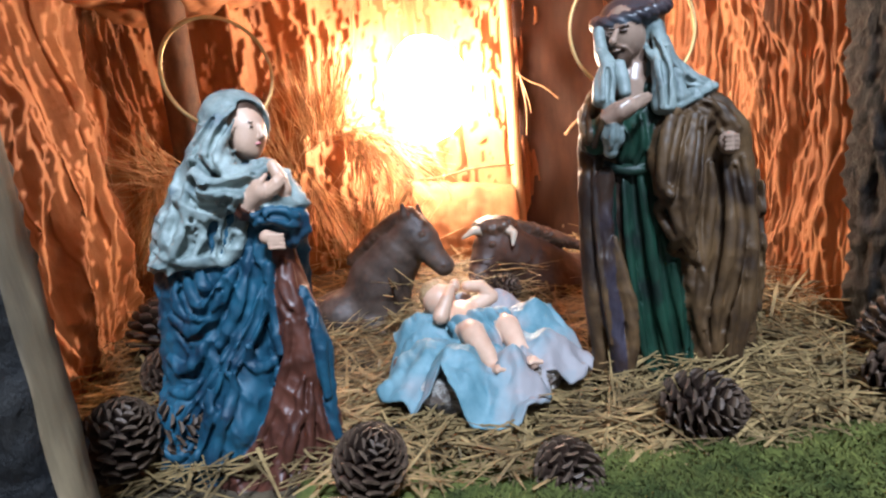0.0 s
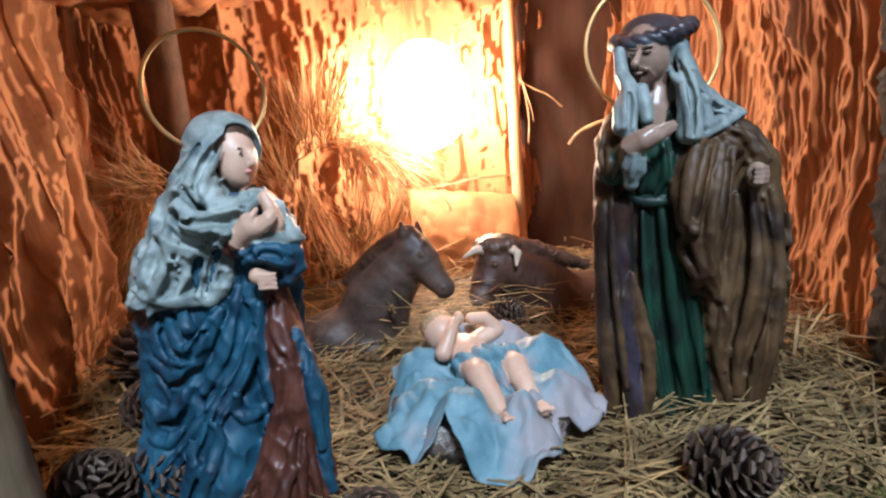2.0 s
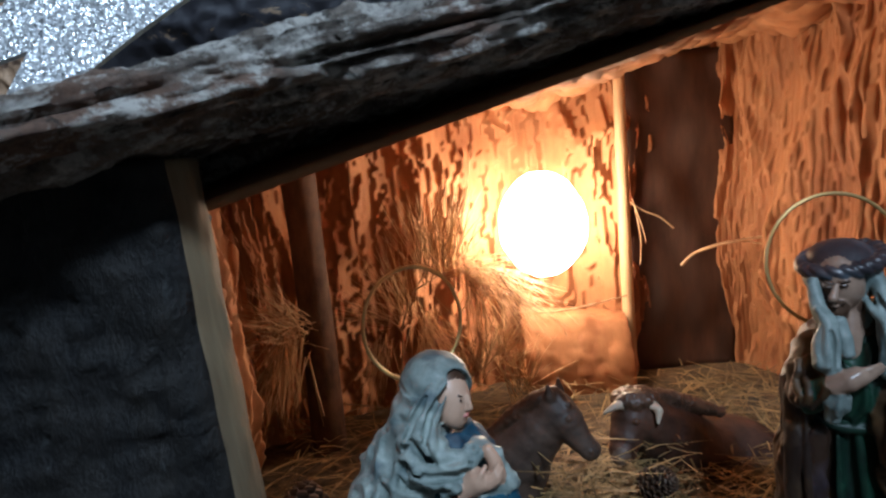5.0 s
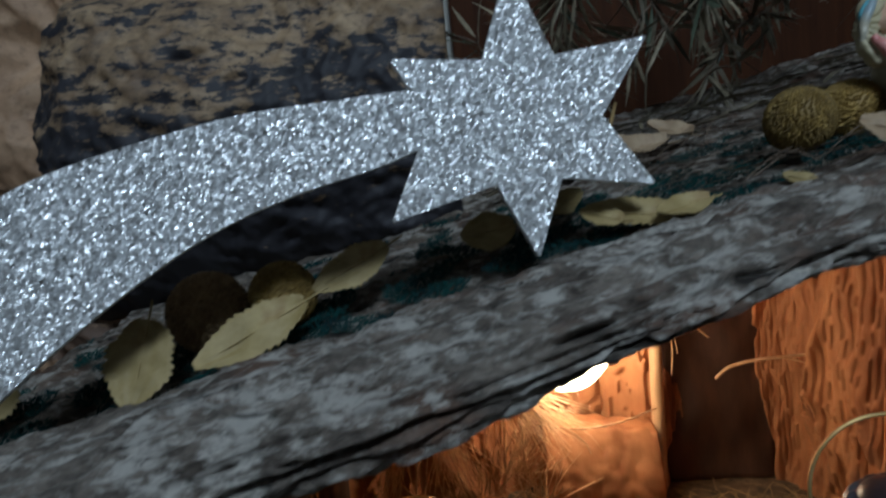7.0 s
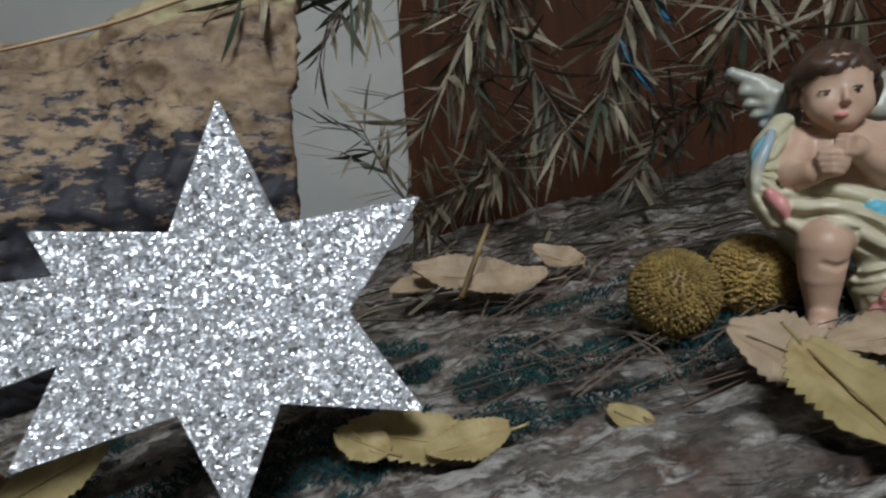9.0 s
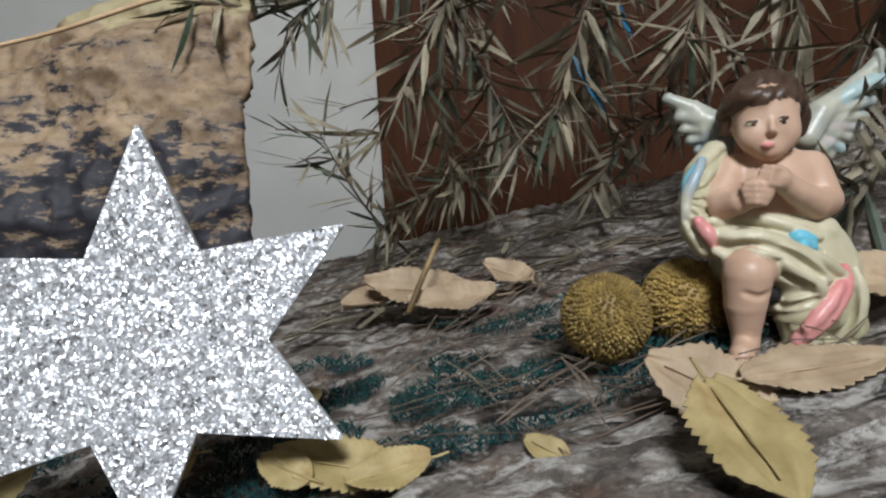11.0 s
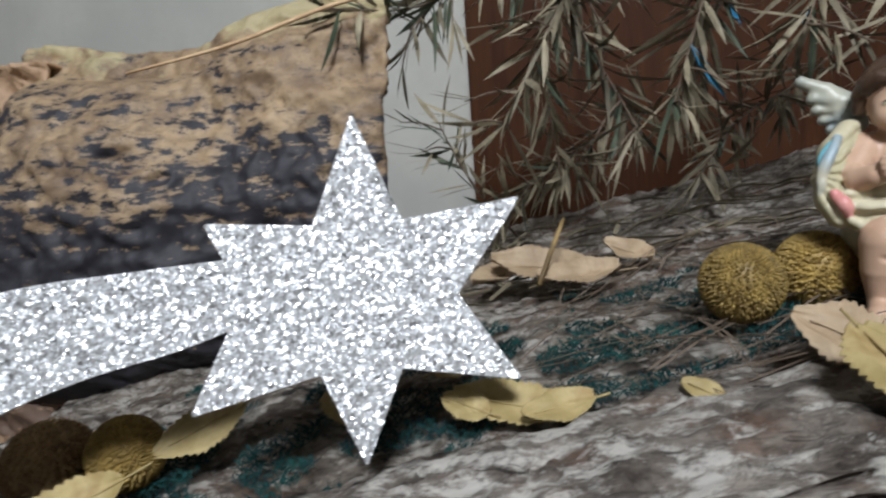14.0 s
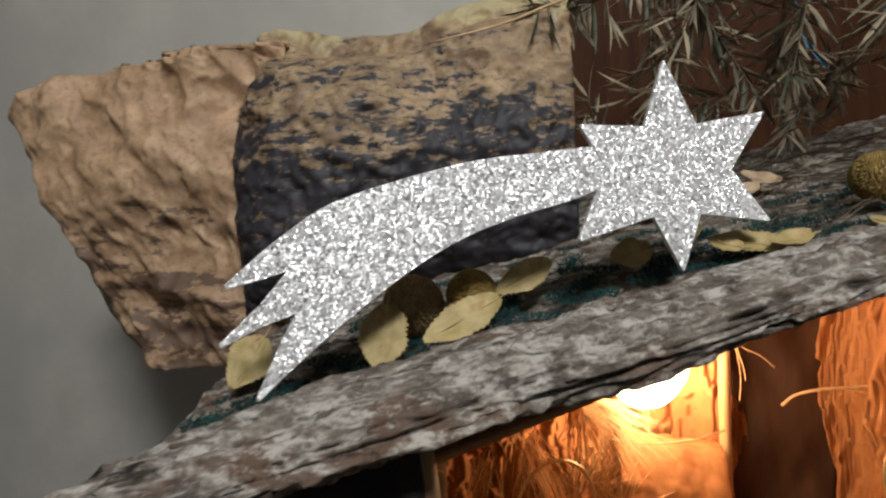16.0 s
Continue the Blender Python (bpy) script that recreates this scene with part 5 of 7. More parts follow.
    s.chain([(-0.0206, -0.0090, 0.2420, 0.0028), (-0.0205, -0.0100, 0.2322, 0.0034), (-0.0237, -0.0100, 0.2242, 0.0030)], "hair", 0.002)
    c = Vector((-0.0256, 0.0010, 0.2527))
    roll_ = [c + Vector((0.0222 * math.cos(a), 0.0178 * math.sin(a), 0.0042 * math.cos(a) + 0.0030 * math.sin(a))) for a in (2 * math.pi * k / 22 for k in range(23))]
    s.egg((-0.0246, 0.0020, 0.2510), (0.0205, 0.0190, 0.0135), "scarf_band", 0.003, (12, 6, 0))
    s.chain([(*p, 0.0046) for p in roll_], "scarf_band", 0.0015, lambda x, y, z: 0.0011 * pleat(np.arctan2(y - c.y, x - c.x) * 2.6 + 150 * z))
    s.crimp(("brown", "violet"), lambda x, y, z: 0.0026 * (0.16 - np.abs(wave(x * 52 + z * 26, y * 52, z * 24 - x * 12))) + 0.0012 * (0.16 - np.abs(wave(x * 150, y * 150, z * 60))))
    s.crimp(("green",), lambda x, y, z: 0.0022 * (0.16 - np.abs(wave(x * 80, y * 80, z * 14))))
    s.crimp(("scarf",), lambda x, y, z: 0.0024 * (0.16 - np.abs(wave(x * 90, y * 90, z * 40 + x * 40))))
    s.crisp(("brown", "violet"), 5, 0.5)
    s.crisp(("green", "scarf"), 4, 1.0)
    return tagged(s.make("statue"), "painted plaster statue in green tunic and brown cloak, standing on straw", "statue")


jo = joseph()
jo.matrix_world = pose(0.2074, 0.4738, -0.0130, 0, 0, 0) @ Matrix.Scale(1.045, 4)


def halo(c, r, tilt, turn, stem, label):
    v, f = [], []
    n, m = 72, 8
    for j in range(n):
        a = 2 * math.pi * j / n
        for i in range(m):
            t = 2 * math.pi * i / m
            k = r + 0.0013 * math.cos(t)
            v.append((k * math.cos(a), 0.0013 * math.sin(t), k * math.sin(a)))
    for j in range(n):
        for i in range(m):
            a, b = (j + 1) % n, (i + 1) % m
            f.append((j * m + i, a * m + i, a * m + b, j * m + b))
    me = Mesh().add(v, f, "gold")
    me.add(*tube([(0, 0, -r, 0.0009), (stem[0] * 0.5, stem[1] * 0.5, -r + stem[2] * 0.5, 0.0009), (stem[0], stem[1], -r + stem[2], 0.0009)], 8, 6), "gold")
    ob = me.make("halo")
    ob.matrix_world = pose(*c, tilt, 0, turn)
    return tagged(ob, label, "halo", "wire halos")


halo((-0.096, 0.452, 0.240), 0.0355, -6, 36, (0.0, -0.014, -0.012), "thin brass wire halo behind the veiled head")
halo((0.190, 0.50, 0.245), 0.0455, -8, 0, (0.0, -0.02, 0.008), "thin brass wire halo behind the scarfed head")


def manger():
    b = Mesh()
    def bowl(u, a):
        return 0.06 * ridge(math.cos(a) * 4, math.sin(a) * 4, u * 9)
    b.add(*loft([(0, 0, 0, 0.050, 0.048), (0, 0, 0.012, 0.058, 0.056), (0, 0, 0.028, 0.060, 0.058), (0, 0, 0.030, 0.04, 0.04)], 24, 70, bowl), "bark")
    return tagged(b.make("manger"), "low bark cradle on the straw", "cradle")


manger().matrix_world = pose(0.055, 0.455, 0.0)


def cloth_fn(u, v):
    """A stiff cloth laid over the cradle, its points hanging in folds."""
    a = 2 * math.pi * u
    point = 0.72 + 0.28 * abs(math.cos(a * 2.5 + 0.5)) ** 0.7 + 0.06 * N(math.cos(a) * 3, math.sin(a) * 3, 1)
    r = v * point
    x, y = math.cos(a) * r * 0.083, math.sin(a) * r * 0.088
    ruff = 0.020 * (abs(math.sin(a * 4 + 1.6 * N(math.cos(a) * 2, math.sin(a) * 2, 4))) - 0.6) * v ** 1.4 + 0.014 * crease(x * 34, y * 34, 3) * (0.3 + 0.7 * v)
    drop = max(0.0, r - 0.60)
    z = 0.043 + 0.020 * max(0, y / 0.088) - drop * 0.085 + ruff - 0.008 * (1 - v)
    return (x, y, max(z, 0.008))


cl = tagged(solid("cradle_cloth", *sheet(cloth_fn, 200, 64, 0.0015), "cloth"), "stiff light blue cloth draped over the cradle", "cloth")
cl.matrix_world = pose(0.056, 0.454, 0.002) @ Matrix.Diagonal((0.95, 0.92, 1.0, 1.0))


def baby():
    s = Solid((-0.05, -0.08, -0.012), (0.05, 0.08, 0.05), 0.0008)
    s.egg((-0.018, 0.052, 0.018), (0.0142, 0.0150, 0.0152), "skin", 0.001)
    s.egg((-0.019, 0.058, 0.0215), (0.0145, 0.0125, 0.0130), "seed", 0.001, fold=lambda x, y, z: 0.0010 * pleat((x + y) * 300 + 2 * wave(x * 150, y * 150, z * 150)))
    s.egg((-0.0115, 0.0390, 0.0200), (0.0020, 0.002, 0.0028), "skin", 0.0015)
    for a, b in ((-0.0165, 0.0255), (-0.0065, 0.0250)):
        s.egg((a, 0.0410 + (a + 0.0165) * 0.2, b), (0.0018, 0.0010, 0.0008), "hair", 0.0003)
    s.egg((-0.0105, 0.0395, 0.0135), (0.0020, 0.0010, 0.0008), "pink", 0.0003)
    s.egg((-0.006, 0.022, 0.012), (0.016, 0.024, 0.013), "skin", 0.003)
    s.chain([(-0.022, 0.030, 0.016, 0.0072), (-0.029, 0.016, 0.022, 0.0066), (-0.020, 0.024, 0.033, 0.0052), (-0.014, 0.033, 0.036, 0.0044)], "skin", 0.003)
    s.chain([(0.008, 0.034, 0.016, 0.0072), (0.024, 0.036, 0.020, 0.0066), (0.016, 0.040, 0.030, 0.0052), (0.004, 0.041, 0.032, 0.0046)], "skin", 0.003)
    s.egg((-0.008, 0.038, 0.036), (0.0045, 0.0045, 0.006), "skin", 0.002)
    for q, dx in ((-1, 0.0), (1, 0.001)):
        s.chain([(q * 0.011, 0.006, 0.012, 0.0108), (q * 0.014 + dx, -0.016, 0.019, 0.0098), (q * 0.012 + dx * 2, -0.036, 0.013, 0.0074), (q * 0.012 + dx * 3, -0.052, 0.007, 0.0056)], "skin", 0.003)
        s.chain([(q * 0.012 + dx * 3, -0.052, 0.006, 0.0058), (q * 0.0115 + dx * 3, -0.060, 0.012, 0.0050)], "skin", 0.002)
        for k in range(5):
            s.egg((q * 0.0115 + dx * 3 - 0.0046 + 0.0023 * k, -0.0640, 0.0155 - 0.0006 * abs(k - 1)), (0.0014, 0.0020, 0.0018), "skin", 0.0006)
    fold = lambda x, y, z: 0.0030 * pleat(x * 95 + 0.8 * wave(x * 40, y * 40, z * 40) + y * 25)
    s.egg((0.0, 0.002, 0.009), (0.024, 0.021, 0.017), "cloth", 0.002, fold=fold)
    s.chain([(-0.020, 0.006, 0.018, 0.006), (-0.006, -0.004, 0.026, 0.006), (0.008, -0.006, 0.026, 0.006), (0.021, 0.004, 0.018, 0.006)], "cloth", 0.003, fold)
    s.chain([(0.0, -0.004, 0.020, 0.008), (0.002, -0.018, 0.014, 0.007), (0.003, -0.026, 0.008, 0.004)], "cloth", 0.003, fold)
    return tagged(s.make("baby_statue"), "painted plaster infant figure lying on blue cloth", "statue")


ba = baby()
ba.matrix_world = pose(0.058, 0.458, 0.034, 10, 0, 18) @ Matrix.Scale(0.9, 4)


def donkey():
    s = Solid((-0.125, -0.07, -0.004), (0.10, 0.075, 0.15), 0.0013)
    tuft_ = lambda x, y, z: 0.0034 * np.abs(wave(x * 170, y * 170, z * 170))
    hide = lambda x, y, z: 0.0016 * wave(x * 60, y * 60, z * 60) + 0.0005 * wave(x * 200, y * 200, z * 200)
    s.egg((-0.0289, 0.0300, -0.0094), (0.066, 0.040, 0.040), "donkey", 0.01, fold=hide)
    s.egg((-0.0396, -0.0060, 0.0080), (0.026, 0.024, 0.028), "donkey", 0.008, fold=hide)
    s.chain([(-0.0073, 0.0100, 0.0088, 0.036), (0.0053, 0.0060, 0.0451, 0.034), (0.0254, 0.0000, 0.0714, 0.027), (0.0409, -0.0040, 0.0877, 0.021)], "donkey", 0.012, hide)
    s.chain([(0.0422, -0.0060, 0.0915, 0.0190), (0.0510, -0.0120, 0.0826, 0.0175), (0.0623, -0.0180, 0.0669, 0.0120), (0.0698, -0.0220, 0.0576, 0.0108)], "donkey", 0.006, hide)
    s.egg((0.0522, -0.0260, 0.0911), (0.0034, 0.003, 0.0028), "hair", 0.001)
    s.egg((0.0703, -0.0310, 0.0597), (0.0025, 0.002, 0.0025), "hair", 0.001)
    s.chain([(0.0406, -0.0140, 0.0994, 0.0050), (0.0373, -0.0160, 0.1100, 0.0050), (0.0361, -0.0160, 0.1209, 0.0018)], "donkey", 0.002)
    s.chain([(0.0504, 0.0100, 0.0942, 0.0050), (0.0501, 0.0120, 0.1039, 0.0050), (0.0499, 0.0120, 0.1152, 0.0018)], "donkey", 0.002)
    s.chain([(-0.0066, -0.0200, -0.0014, 0.015), (0.0141, -0.0300, -0.0135, 0.010), (0.0305, -0.0340, -0.0210, 0.008)], "donkey", 0.006, hide)
    s.chain([(-0.0210, 0.0020, 0.0662, 0.0060), (0.0032, -0.0020, 0.0881, 0.0076), (0.0261, -0.0060, 0.1029, 0.0084), (0.0415, -0.0080, 0.1087, 0.0080), (0.0521, -0.0160, 0.0990, 0.0056)], "hair", 0.002, tuft_)
    return tagged(s.make("donkey_statue"), "grey-brown painted plaster donkey figure lying on straw", "statue")


do = donkey()
do.matrix_world = pose(-0.0350, 0.6400, -0.0020)


def ox():
    s = Solid((-0.085, -0.070, -0.004), (0.150, 0.08, 0.125), 0.0013)
    curl = lambda x, y, z: 0.0044 * np.abs(wave(x * 150, y * 150, z * 150))
    hide = lambda x, y, z: 0.0016 * wave(x * 60, y * 60, z * 60) + 0.0005 * wave(x * 200, y * 200, z * 200)
    s.egg((0.0805, 0.0300, -0.0351), (0.078, 0.048, 0.066), "ox", 0.01, fold=hide)
    s.chain([(0.0447, 0.0120, -0.0044, 0.046), (0.0126, 0.0000, 0.0299, 0.036), (-0.0085, -0.0100, 0.0525, 0.028)], "ox", 0.01, hide)
    s.chain([(-0.0169, -0.0160, 0.0685, 0.0205), (-0.0252, -0.0220, 0.0590, 0.0210), (-0.0342, -0.0320, 0.0464, 0.0165), (-0.0389, -0.0380, 0.0382, 0.0140)], "ox", 0.006, hide)
    s.chain([(-0.0422, -0.0460, 0.0368, 0.0090), (-0.0449, -0.0480, 0.0342, 0.0080)], "donkey", 0.003)
    s.chain([(-0.0293, -0.0260, 0.0796, 0.0046), (-0.0437, -0.0340, 0.0820, 0.0040), (-0.0555, -0.0360, 0.0760, 0.0014)], "horn", 0.001)
    s.chain([(-0.0085, -0.0300, 0.0801, 0.0048), (-0.0026, -0.0400, 0.0767, 0.0042), (-0.0050, -0.0440, 0.0654, 0.0016)], "horn", 0.001)
    s.egg((-0.0256, -0.0420, 0.0677), (0.003, 0.003, 0.0026), "hair", 0.001)
    s.egg((-0.0203, -0.0200, 0.0830), (0.024, 0.018, 0.0100), "hair", 0.003, fold=curl)
    s.chain([(-0.0104, -0.0080, 0.0801, 0.0080), (0.0202, 0.0000, 0.0704, 0.0080), (0.0520, 0.0100, 0.0548, 0.0070), (0.0778, 0.0160, 0.0431, 0.0050)], "hair", 0.003, curl)
    s.chain([(0.0115, -0.0200, -0.0460, 0.016), (-0.0143, -0.0300, -0.0489, 0.012), (-0.0350, -0.0340, -0.0500, 0.010)], "ox", 0.006, hide)
    return tagged(s.make("ox_statue"), "dark brown painted plaster ox figure lying on straw", "statue")


oxo = ox()
oxo.matrix_world = pose(0.1130, 0.6900, -0.0030)


# ---- on the roof ----
def prism(outline, thick, y0=0.0):
    bm = bmesh.new()
    a = [bm.verts.new((x, y0 - thick / 2, z)) for x, z in outline]
    b = [bm.verts.new((x, y0 + thick / 2, z)) for x, z in outline]
    bm.faces.new(a)
    bm.faces.new(b[::-1])
    n = len(a)
    side = [bm.faces.new((a[(i + 1) % n], a[i], b[i], b[(i + 1) % n])) for i in range(n)]
    bmesh.ops.recalc_face_normals(bm, faces=bm.faces[:])
    bm.verts.index_update()
    bm.faces.index_update()
    sides = {f.index for f in side}
    v = [tuple(p.co) for p in bm.verts]
    f = [tuple(q.index for q in p.verts) for p in bm.faces]
    bm.free()
    return v, f, sides


star_thing = tagged(new("star_ornament"), "silver glitter shooting star standing on the roof beam", "star")


def star_part(name, outline):
    v, f, sides = prism(outline, 0.004)
    me = Mesh()
    me.add(v, [q for i, q in enumerate(f) if i not in sides], "glitter")
    me.add(v, [q for i, q in enumerate(f) if i in sides], "star_edge")
    return me.make(name, star_thing, False)


tips = [(0.002, 0.138), (0.068, 0.100), (0.063, 0.027), (0.0, -0.002), (-0.067, 0.022), (-0.059, 0.097)]
notches = [(0.0195, 0.0937), (0.0400, 0.0625), (0.0160, 0.0347), (-0.016, 0.0345), (-0.044, 0.068), (-0.016, 0.0935)]
points = []
for k, (x, z) in enumerate(tips):
    a, b = Vector(notches[k - 1]), Vector(notches[k])
    t = Vector((x, z))
    points += [t + (a - t) * 0.03, t + (b - t) * 0.03, b]
star_part("star", [tuple(p) for p in points])
top = [(-0.030, 0.0830), (-0.046, 0.0825), (-0.0865, 0.080), (-0.139, 0.0752), (-0.2113, 0.0575), (-0.2477, 0.0375), (-0.2826, 0.0105)]
low = [(-0.2655, -0.0585), (-0.2487, -0.044), (-0.219, -0.0205), (-0.182, 0.0053), (-0.1449, 0.0262), (-0.1082, 0.0392), (-0.0715, 0.0477), (-0.047, 0.0555), (-0.030, 0.0600)]
tail = [tuple(p) for p in spline(top, 40)] + [(-0.2805, 0.008), (-0.262, 0.012), (-0.2457, 0.0163), (-0.262, -0.002), (-0.2865, -0.0235), (-0.2855, -0.026), (-0.262, -0.0155), (-0.242, -0.0093), (-0.253, -0.028), (-0.267, -0.056)] + [tuple(p) for p in spline(low, 40)]
star_part("tail", tail).location.y = 0.0008
star_thing.matrix_world = Matrix.Translation((-0.0105, 0.423, 0.4165)) @ Euler((radians(-9), radians(0), radians(15.5))).to_matrix().to_4x4()


def seed_ball(r, material, bumps):
    b = Mesh()
    b.add(*ball((0, 0, 0), (r * 0.94, r * 0.94, r * 0.94), 14, 20, lump=0.04), material)
    for k in range(bumps):
        z = 1 - 2 * (k + 0.5) / bumps
        a = k * 2.399963 + rng.gauss(0, 0.05)
        q = math.sqrt(1 - z * z)
        d = Vector((q * math.cos(a), q * math.sin(a), z))
        s = d.cross(Vector((0.3, 0.2, 1))).normalized()
        t = d.cross(s)
        w = r * 1.9 / math.sqrt(bumps)
        base = [d * r * 0.925 + (s * math.cos(c) + t * math.sin(c)) * w for c in (0, 1.05, 2.09, 3.14, 4.19, 5.24)]
        mid = [d * r * 0.985 + (s * math.cos(c) + t * math.sin(c)) * w * 0.55 for c in (0, 1.05, 2.09, 3.14, 4.19, 5.24)]
        b.add(base + mid + [d * r * 1.01], [(i, (i + 1) % 6, 6 + (i + 1) % 6, 6 + i) for i in range(6)] + [(6 + i, 6 + (i + 1) % 6, 12) for i in range(6)], material)
    return b.make("seed_ball")


g0 = tagged(seed_ball(0.0190, "gold_seed", 1400), "round golden seed ball with a fine knobbly skin", "seed ball", "seed balls on the roof")
g0.matrix_world = pose(0.146, 0.508, roof_z(0.146, 0.508) + 0.016, 20, 10, 0)
for x, y, r in ((0.183, 0.526, 0.008), (-0.15, 0.455, 0.016)):
    copy_thing(g0, pose(x, y, roof_z(x, y) + r, 40, 70, 30))
s0 = tagged(seed_ball(0.023, "seed", 700), "round brown seed ball with a fine knobbly skin", "seed ball", "seed balls on the roof")
s0.matrix_world = pose(-0.193, 0.452, roof_z(-0.193, 0.452) + 0.019, 10, 0, 0)


def leaf(name, length, width, material, teeth, curl, seed, label):
    """A dry toothed leaf, curled, with a midrib and a stalk."""
    n, m = 56, 10
    def fn(u, v):
        s = (u - 0.5) * 2
        t = v
        w = width / 2 * (math.sin(math.pi * min(1, t * 0.95 + 0.03)) ** 0.75) * (1 - 0.25 * t)
        w *= 1 + (0.20 * ((t * teeth) % 1.0) + 0.22 * N(t * 4 + seed, 1 if s > 0 else 5, seed)) * abs(s) ** 2
        x = s * w
        z = curl * (abs(s) ** 1.6) * width * 0.5 + 0.06 * width * N(s * 2 + seed, t * 4, seed) + curl * 0.5 * length * (t - 0.5) ** 2 + 0.02 * width * math.cos(s * 12)
        return (x, (t - 0.5) * length, z)
    top = tagged(new(name), label, "leaf", "fallen leaves on the roof")
    Mesh().add(*sheet(fn, m, n, 0.0005), material).make("blade", top)
    Mesh().add(*tube([(0, -length * 0.72, 0.001, 0.0005), (0, -length * 0.5, 0.0006, 0.0006), (0, length * 0.35, 0.0008, 0.0003)], 14, 5), material).make("stalk", top)
    return top


def leaf_at(x, y, h, pitch, yaw, spin, ln, wd, material, curl):
    """pitch: how far its face stands up towards the open side; spin: turn of the leaf in its own plane."""
    lf = leaf("dry_leaf", ln, wd, material, 13, curl, x * 40, "dry " + ("yellow" if material == "leaf_yellow" else "tan") + " toothed leaf lying on the bark roof")
    lf.matrix_world = Matrix.Translation((x, y, roof_z(x, y) + h)) @ Euler((radians(pitch), 0, radians(yaw))).to_matrix().to_4x4() @ pose(0, 0, 0, 0, 0, spin)


leaf_at(0.170, 0.453, 0.008, 44, 0, 58, 0.042, 0.030, "leaf_tan", 0.12)
leaf_at(0.204, 0.454, 0.006, 26, -8, -76, 0.048, 0.022, "leaf_tan", 0.15)
leaf_at(0.165, 0.408, 0.019, 22, 0, 190, 0.043, 0.028, "leaf_yellow", 0.08)
leaf_at(0.116, 0.443, 0.004, 38, 0, 62, 0.015, 0.010, "leaf_yellow", 0.2)
leaf_at(0.042, 0.456, 0.005, 35, 0, 80, 0.050, 0.022, "leaf_yellow", 0.25)
leaf_at(0.063, 0.446, 0.005, 30, 0, 110, 0.030, 0.016, "leaf_yellow", 0.3)
leaf_at(0.010, 0.50, 0.010, 50, 0, -60, 0.026, 0.017, "leaf_yellow", 0.2)
leaf_at(0.045, 0.630, 0.010, 40, 0, 82, 0.066, 0.030, "leaf_tan", 0.42)
leaf_at(0.018, 0.64, 0.008, 26, 10, 118, 0.050, 0.026, "leaf_tan", 0.4)
leaf_at(0.072, 0.60, 0.007, 28, 0, 100, 0.052, 0.026, "leaf_tan", 0.4)
leaf_at(0.105, 0.625, 0.008, 34, 0, 60, 0.034, 0.020, "leaf_tan", 0.4)
leaf_at(0.024, 0.452, 0.010, 40, 0, 70, 0.022, 0.015, "leaf_yellow", 0.2)
leaf_at(-0.203, 0.400, 0.018, 62, 10, 172, 0.044, 0.034, "leaf_yellow", 0.1)
leaf_at(-0.152, 0.414, 0.013, 55, 12, 118, 0.060, 0.026, "leaf_yellow", 0.12)
leaf_at(-0.112, 0.462, 0.018, 60, 12, 118, 0.048, 0.022, "leaf_yellow", 0.12)
leaf_at(-0.035, 0.47, 0.014, 60, 0, 100, 0.030, 0.024, "leaf_yellow", 0.12)
leaf_at(-0.312, 0.425, 0.014, 62, 12, 150, 0.042, 0.034, "leaf_yellow", 0.12)
leaf_at(0.245, 0.51, 0.008, 30, 0, 85, 0.055, 0.030, "leaf_tan", 0.25)


